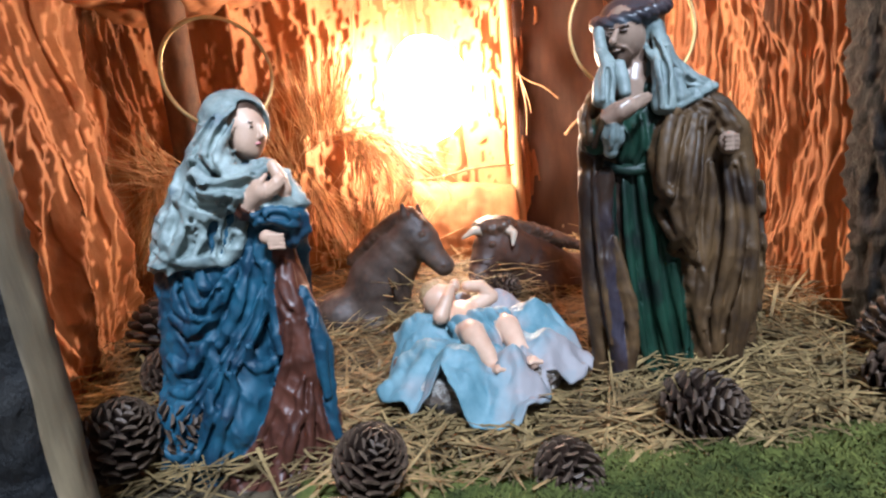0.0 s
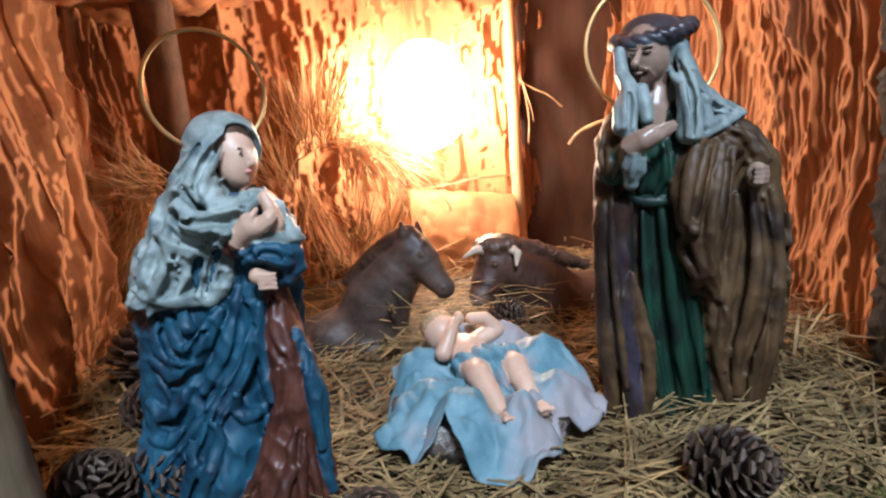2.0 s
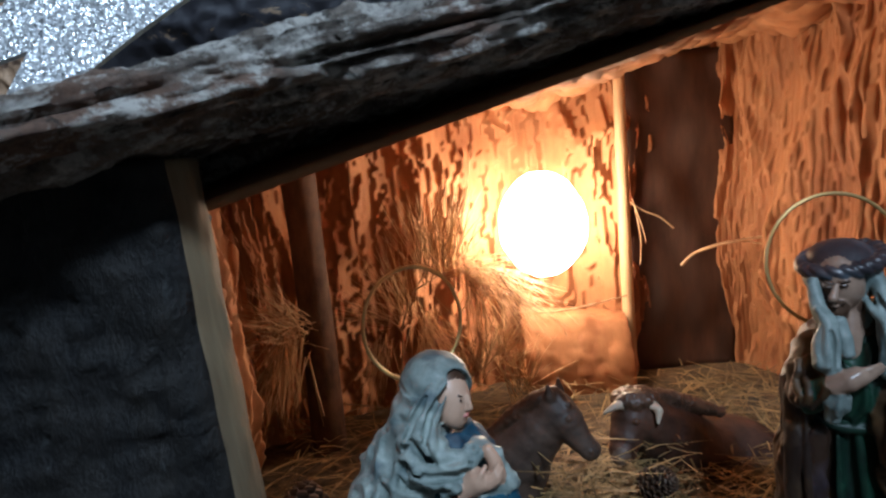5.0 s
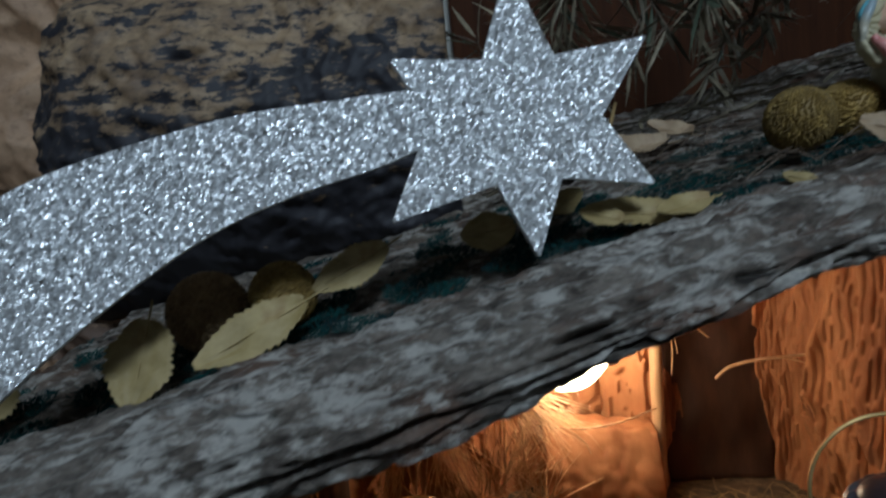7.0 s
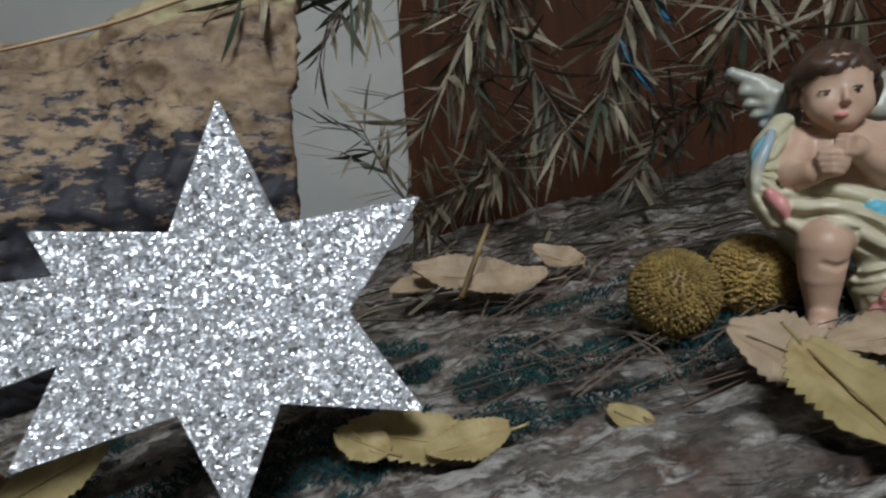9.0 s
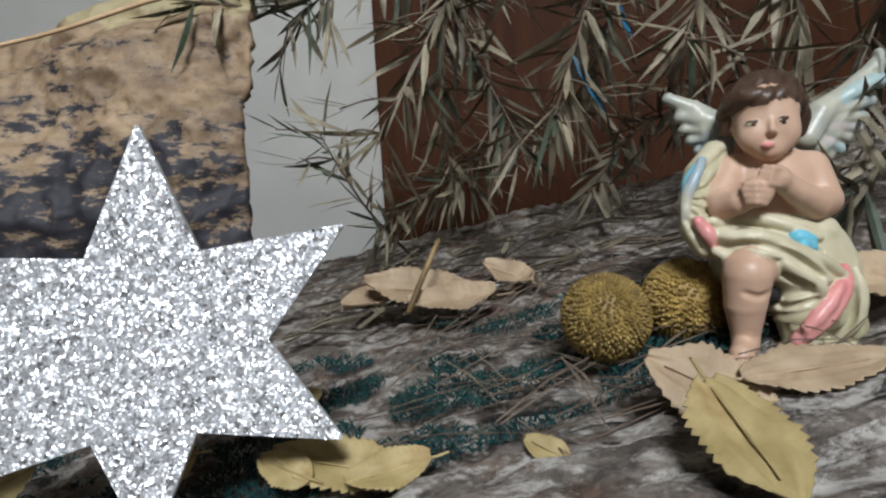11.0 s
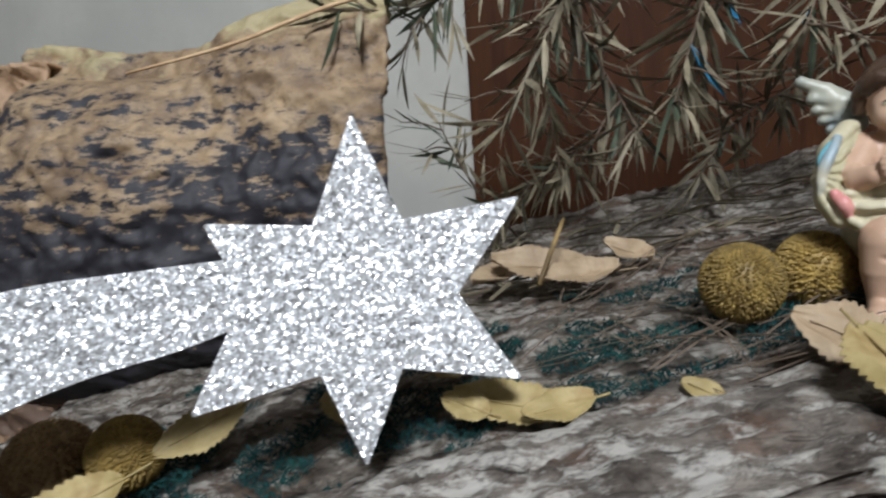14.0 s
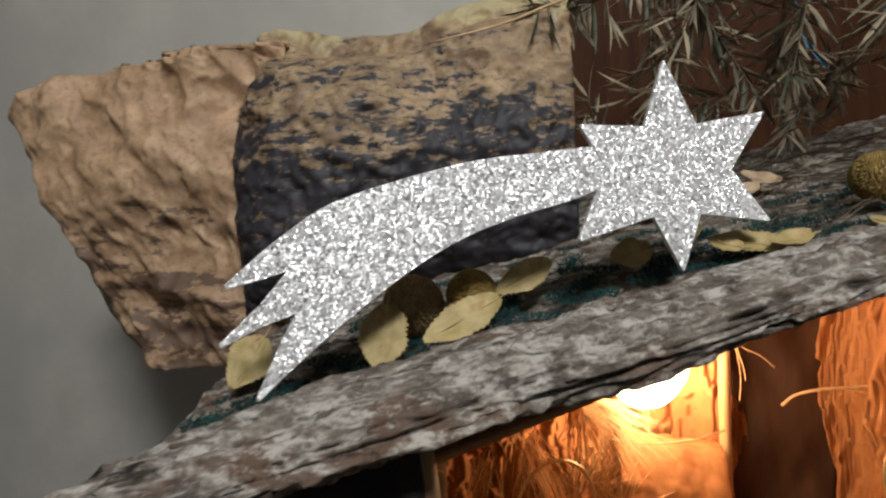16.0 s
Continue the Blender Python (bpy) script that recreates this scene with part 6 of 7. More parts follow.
def angel():
    s = Solid((-0.058, -0.048, 0.0), (0.062, 0.045, 0.124), 0.00068)
    cloth = lambda x, y, z: 0.0009 * pleat(np.arctan2(x + 0.030, 0.062 - z) * 2.6 + 0.8 * wave(x * 50, y * 50, z * 50)) + 0.0004 * wave(x * 180, y * 180, z * 180)
    # seat, drape round the hips and its fall beside the leg
    s.egg((0.0148, 0.0140, -0.0016), (0.024, 0.018, 0.012), "bark_dark", 0.004, fold=lambda x, y, z: 0.003 * wave(x * 120, y * 120, z * 120))
    s.egg((0.0113, 0.0040, 0.0331), (0.0235, 0.019, 0.0190), "cream", 0.004, fold=cloth)
    s.chain([(-0.0171, -0.0100, 0.0454, 0.0075), (-0.0033, -0.0180, 0.0406, 0.0090), (0.0122, -0.0160, 0.0334, 0.0100), (0.0275, -0.0100, 0.0228, 0.0105), (0.0332, -0.0080, 0.0082, 0.0090), (0.0298, -0.0080, 0.0008, 0.0070)], "cream", 0.005, cloth)
    s.chain([(0.0138, -0.0120, 0.0282, 0.0100), (0.0151, -0.0160, 0.0152, 0.0100), (0.0142, -0.0180, 0.0044, 0.0070)], "cream", 0.005, cloth)
    s.chain([(0.0106, -0.0040, 0.0459, 0.0120), (0.0237, -0.0040, 0.0430, 0.0110), (0.0325, -0.0040, 0.0309, 0.0100), (0.0383, -0.0020, 0.0162, 0.0080)], "cream", 0.005, cloth)
    # strip of the drape over the near shoulder and arm
    s.chain([(-0.0102, 0.0040, 0.0799, 0.0050), (-0.0180, -0.0020, 0.0708, 0.0062), (-0.0220, -0.0060, 0.0594, 0.0064), (-0.0228, -0.0100, 0.0499, 0.0056), (-0.0187, -0.0140, 0.0436, 0.0050)], "cream", 0.003, cloth)
    s.drape("sky_blue", 0.0030, [(-0.0207, 0.0743), (-0.0238, 0.0687), (-0.0256, 0.0631)], k=0.0012)
    s.drape("wing", 0.0022, [(-0.0186, 0.0767), (-0.0252, 0.0644), (-0.0271, 0.0534)], k=0.0012)
    s.drape("cream", 0.0030,
            [(-0.0228, 0.0527), (-0.0126, 0.0518), (-0.0013, 0.0525), (0.0091, 0.0494), (0.0215, 0.0444)],
            [(-0.0216, 0.0487), (-0.0127, 0.0465), (-0.0034, 0.0456), (0.0070, 0.0415), (0.0195, 0.0357), (0.0289, 0.0287)],
            [(-0.0179, 0.0413), (-0.0115, 0.0379), (-0.0035, 0.0407), (0.0049, 0.0403), (0.0132, 0.0360), (0.0207, 0.0290)],
            [(0.0041, 0.0363), (0.0116, 0.0316), (0.0174, 0.0247), (0.0069, 0.0206)],
            [(0.0338, 0.0307), (0.0351, 0.0218), (0.0331, 0.0107), (0.0257, 0.0019)],
            [(0.0027, 0.0162), (0.0111, 0.0204), (0.0195, 0.0201)], [(0.0257, 0.0199), (0.0282, 0.0109), (0.0236, 0.0033)], k=0.0014)
    s.drape("cream", 0.0020,
            [(-0.0203, 0.0504), (-0.0055, 0.0492), (0.0070, 0.0451), (0.0215, 0.0387)], [(-0.0183, 0.0440), (-0.0055, 0.0435), (0.0070, 0.0389), (0.0174, 0.0313)],
            [(0.0049, 0.0319), (0.0132, 0.0275)], [(0.0318, 0.0241), (0.0311, 0.0130), (0.0257, 0.0051)], [(0.0048, 0.0188), (0.0153, 0.0216)], cut=True, k=0.0016)
    s.drape("pink", 0.0034, [(0.0297, 0.0317), (0.0273, 0.0243), (0.0215, 0.0165), (0.0132, 0.0095), (0.0102, 0.0055), (0.0140, -0.0005)], [(0.0257, 0.0266), (0.0195, 0.0192), (0.0123, 0.0114)], k=0.0012)
    s.drape("pink", 0.0026, [(-0.0237, 0.0528), (-0.0212, 0.0487), (-0.0187, 0.0432)], k=0.0012)
    s.drape("sky_blue", 0.0034, [(0.0120, 0.0453), (0.0186, 0.0428)], [(0.0120, 0.0426), (0.0186, 0.0401)], k=0.0008)
    # trunk and neck
    s.column([(0.0334, 0.0106, 0.0020, 0.0157, 0.0130), (0.0480, 0.0104, 0.0000, 0.0168, 0.0130), (0.0621, 0.0107, 0.0000, 0.0165, 0.0135), (0.0710, 0.0110, 0.0010, 0.0176, 0.0120), (0.0770, 0.0113, 0.0010, 0.0147, 0.0090), (0.0803, 0.0105, 0.0010, 0.0080, 0.0070)], "skin", 0.004)
    s.chain([(0.0096, 0.0000, 0.0761, 0.0075), (0.0076, -0.0020, 0.0826, 0.0070)], "skin", 0.003)
    # arms and clasped hands
    s.chain([(-0.0052, 0.0000, 0.0724, 0.0062), (-0.0133, -0.0070, 0.0612, 0.0058), (-0.0137, -0.0140, 0.0583, 0.0052), (-0.0101, -0.0200, 0.0597, 0.0048), (-0.0066, -0.0220, 0.0617, 0.0042)], "skin", 0.002)
    s.chain([(0.0255, 0.0000, 0.0715, 0.0072), (0.0289, -0.0050, 0.0584, 0.0066), (0.0224, -0.0120, 0.0572, 0.0058), (0.0127, -0.0180, 0.0623, 0.0050), (0.0048, -0.0215, 0.0675, 0.0042)], "skin", 0.002)
    s.egg((-0.0044, -0.0240, 0.0633), (0.0060, 0.0044, 0.0058), "skin", 0.002)
    s.egg((0.0026, -0.0230, 0.0685), (0.0052, 0.0042, 0.0048), "skin", 0.002)
    s.chain([(-0.0097, -0.0265, 0.0666, 0.0014), (-0.0067, -0.0285, 0.0663, 0.0014), (-0.0023, -0.0262, 0.0658, 0.0012)], "skin", 0.0006)
    s.chain([(-0.0101, -0.0265, 0.0646, 0.0014), (-0.0066, -0.0285, 0.0642, 0.0014), (-0.0015, -0.0262, 0.0634, 0.0012)], "skin", 0.0006)
    s.chain([(-0.0097, -0.0265, 0.0624, 0.0014), (-0.0064, -0.0285, 0.0619, 0.0014), (-0.0015, -0.0262, 0.0611, 0.0012)], "skin", 0.0006)
    s.chain([(-0.0089, -0.0265, 0.0602, 0.0014), (-0.0064, -0.0285, 0.0598, 0.0014), (-0.0024, -0.0262, 0.0590, 0.0012)], "skin", 0.0006)
    s.chain([(0.0036, -0.0255, 0.0713, 0.0013), (-0.0001, -0.0275, 0.0720, 0.0013), (-0.0024, -0.0255, 0.0725, 0.0011)], "skin", 0.0006)
    s.chain([(0.0032, -0.0255, 0.0695, 0.0013), (-0.0009, -0.0275, 0.0701, 0.0013), (-0.0036, -0.0255, 0.0707, 0.0011)], "skin", 0.0006)
    s.chain([(0.0028, -0.0255, 0.0676, 0.0013), (-0.0014, -0.0275, 0.0683, 0.0013), (-0.0040, -0.0255, 0.0689, 0.0011)], "skin", 0.0006)
    s.chain([(0.0024, -0.0255, 0.0657, 0.0013), (-0.0014, -0.0275, 0.0664, 0.0013), (-0.0036, -0.0255, 0.0669, 0.0011)], "skin", 0.0006)
    # bent leg and foot
    s.chain([(0.0083, -0.0040, 0.0343, 0.0100), (-0.0044, -0.0185, 0.0358, 0.0094), (-0.0080, -0.0235, 0.0322, 0.0092), (-0.0088, -0.0230, 0.0209, 0.0078), (-0.0082, -0.0215, 0.0082, 0.0054)], "skin", 0.003)
    s.chain([(-0.0088, -0.0230, 0.0041, 0.0050), (-0.0128, -0.0300, 0.0026, 0.0046)], "skin", 0.002)
    s.egg((-0.0192, -0.0335, 0.0025), (0.0016, 0.0024, 0.0018), "skin", 0.0005)
    s.egg((-0.0172, -0.0348, 0.0019), (0.0016, 0.0024, 0.0018), "skin", 0.0005)
    s.egg((-0.0149, -0.0352, 0.0016), (0.0016, 0.0024, 0.0018), "skin", 0.0005)
    s.egg((-0.0125, -0.0350, 0.0012), (0.0016, 0.0024, 0.0018), "skin", 0.0005)
    s.egg((-0.0093, -0.0340, 0.0011), (0.0016, 0.0024, 0.0018), "skin", 0.0005)
    s.chain([(0.0020, -0.0160, 0.0253, 0.0030), (0.0025, -0.0190, 0.0226, 0.0030)], "bark_dark", 0.001)
    s.drape("skin", 0.0008, [(-0.0117, 0.0262), (-0.0070, 0.0247), (-0.0019, 0.0258)], cut=True, k=0.002)
    # head: cheeks, brow, nose, mouth, hair swept to one side
    s.egg((0.0063, -0.0045, 0.0916), (0.0122, 0.0122, 0.0148), "skin", 0.002, (8, -4, 12))
    s.egg((-0.0002, -0.0105, 0.0848), (0.0060, 0.0056, 0.0062), "skin", 0.004)
    s.egg((0.0108, -0.0105, 0.0854), (0.0058, 0.0056, 0.0062), "skin", 0.004)
    s.egg((0.0053, -0.0115, 0.0795), (0.0052, 0.0044, 0.0042), "skin", 0.004)
    s.chain([(0.0040, -0.0165, 0.0905, 0.0008), (0.0035, -0.0182, 0.0866, 0.0014)], "skin", 0.0016)
    s.egg((0.0039, -0.0172, 0.0856), (0.0021, 0.0014, 0.0011), "skin", 0.0008)
    for p, rx, rz, tone in (((-0.0022, 0.0895), 0.0023, 0.0012, "cream"), ((-0.0022, 0.0893), 0.0011, 0.0012, "hair"), ((-0.0021, 0.0903), 0.0026, 0.0006, "hair"), ((0.0081, 0.0901), 0.0021, 0.0012, "cream"), ((0.0081, 0.0899), 0.0011, 0.0012, "hair"), ((0.0081, 0.0909), 0.0024, 0.0006, "hair"),
                            ((0.0029, 0.0812), 0.0024, 0.0012, "pink")):
        s.spot(p, rx, rz, tone)
    lock = lambda x, y, z: 0.0008 * pleat((x * 0.9 - z * 0.5) * 200 + 1.0 * wave(x * 80, y * 80, z * 80))
    s.egg((0.0083, 0.0020, 0.1004), (0.0146, 0.0140, 0.0122), "hair", 0.0012, (6, -4, 12), lock)
    s.chain([(-0.0068, -0.0060, 0.0982, 0.0036), (-0.0036, -0.0110, 0.1008, 0.0038), (0.0023, -0.0132, 0.0992, 0.0036), (0.0095, -0.0120, 0.1002, 0.0036), (0.0178, -0.0070, 0.0976, 0.0034)], "hair", 0.002, lock)
    s.chain([(0.0007, -0.0130, 0.1007, 0.0030), (0.0024, -0.0140, 0.0961, 0.0018)], "hair", 0.001)
    s.chain([(-0.0071, -0.0030, 0.0999, 0.0034), (-0.0079, -0.0010, 0.0943, 0.0034), (-0.0073, 0.0010, 0.0889, 0.0028)], "hair", 0.002, lock)
    s.chain([(0.0204, -0.0030, 0.0980, 0.0034), (0.0221, -0.0010, 0.0922, 0.0030), (0.0220, 0.0010, 0.0869, 0.0024)], "hair", 0.002, lock)
    # wings: a smooth shoulder with scalloped plumes below it
    s.chain([(0.0298, 0.0120, 0.0849, 0.0052), (0.0362, 0.0140, 0.0943, 0.0058), (0.0476, 0.0160, 0.1018, 0.0044), (0.0572, 0.0180, 0.1104, 0.0030), (0.0630, 0.0190, 0.1172, 0.0018)], "wing", 0.003)
    s.chain([(0.0348, 0.0130, 0.0933, 0.0030), (0.0479, 0.0135, 0.1016, 0.0036), (0.0574, 0.0150, 0.1070, 0.0026)], "wing_blue", 0.0012)
    s.chain([(0.0344, 0.0130, 0.0919, 0.0030), (0.0464, 0.0135, 0.0961, 0.0036), (0.0552, 0.0150, 0.0987, 0.0026)], "wing", 0.0012)
    s.chain([(0.0339, 0.0130, 0.0905, 0.0030), (0.0446, 0.0135, 0.0917, 0.0036), (0.0526, 0.0150, 0.0923, 0.0026)], "wing", 0.0012)
    s.chain([(0.0335, 0.0130, 0.0891, 0.0030), (0.0433, 0.0135, 0.0885, 0.0036), (0.0503, 0.0150, 0.0881, 0.0026)], "wing_blue", 0.0012)
    s.chain([(0.0330, 0.0130, 0.0877, 0.0030), (0.0410, 0.0135, 0.0855, 0.0036), (0.0472, 0.0150, 0.0840, 0.0026)], "wing", 0.0012)
    s.chain([(0.0321, 0.0130, 0.0858, 0.0030), (0.0385, 0.0135, 0.0823, 0.0036), (0.0435, 0.0150, 0.0799, 0.0026)], "wing_blue", 0.0012)
    s.chain([(0.0312, 0.0130, 0.0840, 0.0030), (0.0358, 0.0135, 0.0803, 0.0036), (0.0394, 0.0150, 0.0778, 0.0026)], "wing", 0.0012)
    s.chain([(-0.0067, 0.0135, 0.0919, 0.0032), (-0.0138, 0.0135, 0.0943, 0.0036), (-0.0206, 0.0150, 0.0969, 0.0026)], "wing", 0.0012)
    s.chain([(-0.0063, 0.0135, 0.0899, 0.0032), (-0.0127, 0.0135, 0.0908, 0.0036), (-0.0187, 0.0150, 0.0918, 0.0026)], "wing", 0.0012)
    s.chain([(-0.0059, 0.0135, 0.0874, 0.0032), (-0.0111, 0.0135, 0.0873, 0.0036), (-0.0160, 0.0150, 0.0872, 0.0026)], "wing", 0.0012)
    s.chain([(-0.0054, 0.0135, 0.0854, 0.0032), (-0.0092, 0.0135, 0.0842, 0.0036), (-0.0127, 0.0150, 0.0830, 0.0026)], "wing", 0.0012)
    s.chain([(-0.0054, 0.0120, 0.0844, 0.0056), (-0.0089, 0.0140, 0.0935, 0.0058), (-0.0157, 0.0150, 0.0995, 0.0040), (-0.0255, 0.0160, 0.1052, 0.0018)], "wing", 0.003)
    s.crisp(("cream", "pink", "wing", "wing_blue"), 4, 1.2)
    return tagged(s.make("angel_statue"), "painted plaster angel figure with clasped hands seated on the roof", "statue")


an = angel()
an.matrix_world = pose(0.2050, 0.5150, 0.4547)


def mountain_fn(u, v):
    x = -0.425 + 0.365 * u
    crest = 0.660 + 0.008 * math.sin(u * 9) + 0.012 * N(u * 5, 3) - 0.05 * max(0, 0.10 - u) / 0.10 + 0.034 * max(0, u - 0.45)
    base = 0.430 + 0.2 * x
    z = base + (crest - base) * v
    bulge = 0.085 * math.sin(math.pi * min(1, v * 1.1)) ** 0.6 * min(1.0, u * 5 + 0.02) ** 0.5 * math.sin(math.pi * (0.5 + 0.48 * u)) ** 0.5
    h = 0.016 * ridge(x * 13, z * 20, 7.7) + 0.007 * ridge(x * 46, z * 60, 1.1) + 0.02 * N(x * 9, z * 9, 2)
    return (x, 0.665 - bulge - h + 0.10 * max(0, v - 0.86), z)


tagged(solid("rock_backdrop", *sheet(mountain_fn, 150, 90, 0.006), "rock"), "dark-stained crumpled rock paper standing on the roof", "paper rock")


bag_edge = run([(0.292, -0.593), (0.359, -0.650), (0.411, -0.676), (0.471, -0.710), (0.537, -0.735), (0.610, -0.769), (0.640, -0.715), (0.645, -0.620), (0.652, -0.548), (0.646, -0.457)])


def bag_fn(u, v):
    z, x0 = bag_edge(v)
    x = x0 + (-0.36 - x0) * u
    edge = min(1.0, u * 6, (1 - v) * 8 + 0.1)
    h = 0.060 * ridge(x * 4 + 1, z * 4, 3.3) + 0.012 * ridge(x * 13, z * 13 + x * 6, 9.1) ** 3 + 0.03 * N(x * 7, z * 7, 1)
    return (x + 0.006 * N(z * 40, u * 3, 2), 0.735 - 0.07 * math.sin(math.pi * min(1, 0.06 + u * 0.7)) ** 0.6 - h * edge + 0.02 * v, z)


tagged(solid("kraft_paper", *sheet(bag_fn, 170, 170, 0.003), "kraft"), "crumpled brown kraft rock paper by the wall", "paper")


# ---- straw, moss, cones and twigs ----
def blade(b, p, q, w, material, sag=0.0, sides=3):
    """A thin stalk from p to q, bowed by sag."""
    p, q = Vector(p), Vector(q)
    d = (q - p).normalized()
    s = d.cross(Vector((0.1, 0.2, 1))).normalized()
    t = d.cross(s)
    v, f = [], []
    for j, (k, r) in enumerate(((0.0, 0.8), (0.5, 1.0), (1.0, 0.45))):
        c = p.lerp(q, k) + Vector((0, 0, sag * (1 - (2 * k - 1) ** 2)))
        for i in range(sides):
            a = 2 * math.pi * i / sides
            v.append(c + (s * math.cos(a) + t * math.sin(a) * 0.5) * w * r)
    for j in range(2):
        for i in range(sides):
            n = (i + 1) % sides
            f.append((j * sides + i, j * sides + n, (j + 1) * sides + n, (j + 1) * sides + i))
    b.add(v, f, material)


def straw_heap(name, spots, label):
    b = Mesh()
    for x0, y0, x1, y1, count, lift, lo, hi in spots:
        for _ in range(count):
            x, y = rng.uniform(x0, x1), rng.uniform(y0, y1)
            a = rng.gauss(0.2, 0.9)
            ln = rng.uniform(lo, hi) * rng.choice((0.4, 0.8, 1.0, 1.8))
            z = 0.001 + rng.random() ** 1.6 * lift
            dz = rng.gauss(0, 0.10) * ln
            dx, dy = math.cos(a) * ln / 2, math.sin(a) * ln / 2
            blade(b, (x - dx, y - dy, max(0.001, z - dz)), (x + dx, y + dy, max(0.001, z + dz)), rng.uniform(0.0004, 0.0017), "straw", rng.uniform(-0.002, 0.003))
    return tagged(b.make(name, smooth=False), label, "straw", kind="stuff")


straw_heap("straw", [(-0.29, 0.36, 0.34, 0.48, 2300, 0.012, 0.02, 0.065), (-0.28, 0.48, 0.35, 0.66, 2100, 0.014, 0.02, 0.06), (-0.3, 0.66, 0.33, 0.9, 800, 0.018, 0.02, 0.06), (-0.05, 0.33, 0.34, 0.38, 640, 0.010, 0.012, 0.05),
                     (0.25, 0.47, 0.345, 0.62, 380, 0.034, 0.02, 0.06), (-0.02, 0.56, 0.13, 0.68, 420, 0.045, 0.02, 0.05), (-0.28, 0.48, -0.16, 0.6, 260, 0.03, 0.02, 0.05), (0.2, 0.7, 0.33, 0.9, 160, 0.03, 0.02, 0.06)], "dry yellow straw strewn over the crib's floor")


def mossy(name, tops, count, material, label, height, base):
    """Tiny upright fronds over a rough bed."""
    b = Mesh()
    for _ in range(count):
        x, y, z, w = tops()
        if w < 0.02:
            continue
        h = height * rng.uniform(0.5, 1.3)
        lean = Vector((rng.gauss(0, 0.6), rng.gauss(0, 0.6), 1)).normalized() * h
        r = base * rng.uniform(0.6, 1.3)
        a = rng.uniform(0, 6.28)
        v = [(x + math.cos(a + k * 2.09) * r, y + math.sin(a + k * 2.09) * r, z) for k in range(3)]
        v += [(x + lean.x * 0.6, y + lean.y * 0.6, z + lean.z * 0.75), (x + lean.x * 1.5, y + lean.y * 1.5, z + lean.z)]
        b.add(v, [(0, 1, 3), (1, 2, 3), (2, 0, 3), (0, 3, 4), (1, 4, 3)], material)
    return tagged(b.make(name, smooth=False), label, "moss", kind="stuff")


def moss_bed(x, y):
    """Height of the cushion of moss along the open side."""
    edge = 0.345 - 0.024 * max(0, 0.12 - x) / 0.12 + 0.018 * N(x * 22, 3, 1)
    return max(0.0, min(1.0, (edge - y) * 40)) * (0.007 + 0.007 * N(x * 30, y * 30, 2) + 0.005)


def moss_spot():
    x, y = rng.uniform(-0.06, 0.36), rng.uniform(0.235, 0.365)
    h = moss_bed(x, y)
    return x, y, h, h * 10


tagged(solid("moss_cushion", *sheet(lambda u, v: (-0.06 + 0.42 * u, 0.225 + 0.14 * v, -0.002 + moss_bed(-0.06 + 0.42 * u, 0.225 + 0.14 * v)), 90, 40, 0.002), "moss"), "green moss cushion along the crib's open side", "moss", kind="stuff")
mossy("moss", moss_spot, 27000, "moss", "fine green moss along the crib's open side", 0.0055, 0.0007)


def teal_spot():
    x, y = rng.uniform(-0.34, 0.24), rng.uniform(0.37, 0.60)
    ry = ridge_y(x) + 0.012
    w = (1 if y > ry else 0) * max(0.0, 1.5 * N(x * 34, y * 44, 5) + 0.24 - abs(y - ry - 0.04) * 5 + 0.22 * max(0, 1 - math.hypot(x - 0.04, y - 0.51) / 0.07))
    return x, y, roof_z(x, y) - 0.004, w


mossy("dyed_moss", teal_spot, 48000, "moss_teal", "tangled dark teal dyed moss on the bark roof", 0.0036, 0.0004)

# pine cones
def cone_scale_mesh():
    b = Mesh()
    prof = [(0.0, 0.0018, 0.0, 0.0010), (0.006, 0.0042, 0.0006, 0.0010), (0.011, 0.0058, 0.0022, 0.0014), (0.0135, 0.0042, 0.0036, 0.0018)]
    v, f = [], []
    for r, w, z, t in prof:
        v += [(r, -w, z), (r, w, z), (r, w * 0.8, z + t), (r, 0, z + t * 1.5), (r, -w * 0.8, z + t)]
    for j in range(3):
        for i in range(5):
            k = (i + 1) % 5
            f.append((j * 5 + i, j * 5 + k, (j + 1) * 5 + k, (j + 1) * 5 + i))
    b.add(v, f[:10], "cone")
    b.f += f[10:] + [(15, 16, 17, 18, 19)]
    b.mats.append("cone_tip")
    b.m += [1] * (len(f) - 10 + 1)
    ob = b.make("scale", smooth=False)
    me = ob.data
    bpy.data.objects.remove(ob)
    return me


scale_mesh = cone_scale_mesh()


def pine_cone(label, opened):
    """Woody scales set in a spiral round a core, base down."""
    top = tagged(new("pine_cone"), label, "pine cone", "pine cones on the straw")
    solid("core", *loft([(0, 0, 0, 0.006, 0.006), (0, 0, 0.014, 0.013, 0.013), (0, 0, 0.03, 0.010, 0.010), (0, 0, 0.046, 0.003, 0.003)], 12, 14), "cone", True, top)
    n = 84
    for k in range(n):
        t = k / (n - 1)
        a = k * 2.399963
        prof = math.sin(math.pi * (0.22 + 0.74 * t)) ** 0.8
        sc = 0.55 + 0.62 * prof
        tilt = (-38 + 105 * t) * opened + (1 - opened) * 70 * t
        ob = new("scale", scale_mesh)
        ob.parent = top
        r0 = 0.0105 * prof
        ob.matrix_basis = Matrix.Translation((0, 0, 0.004 + 0.044 * t)) @ Euler((0, 0, a)).to_matrix().to_4x4() @ Matrix.Translation((r0, 0, 0)) @ Euler((0, radians(-tilt), 0)).to_matrix().to_4x4() @ Matrix.Scale(sc, 4)
    return top


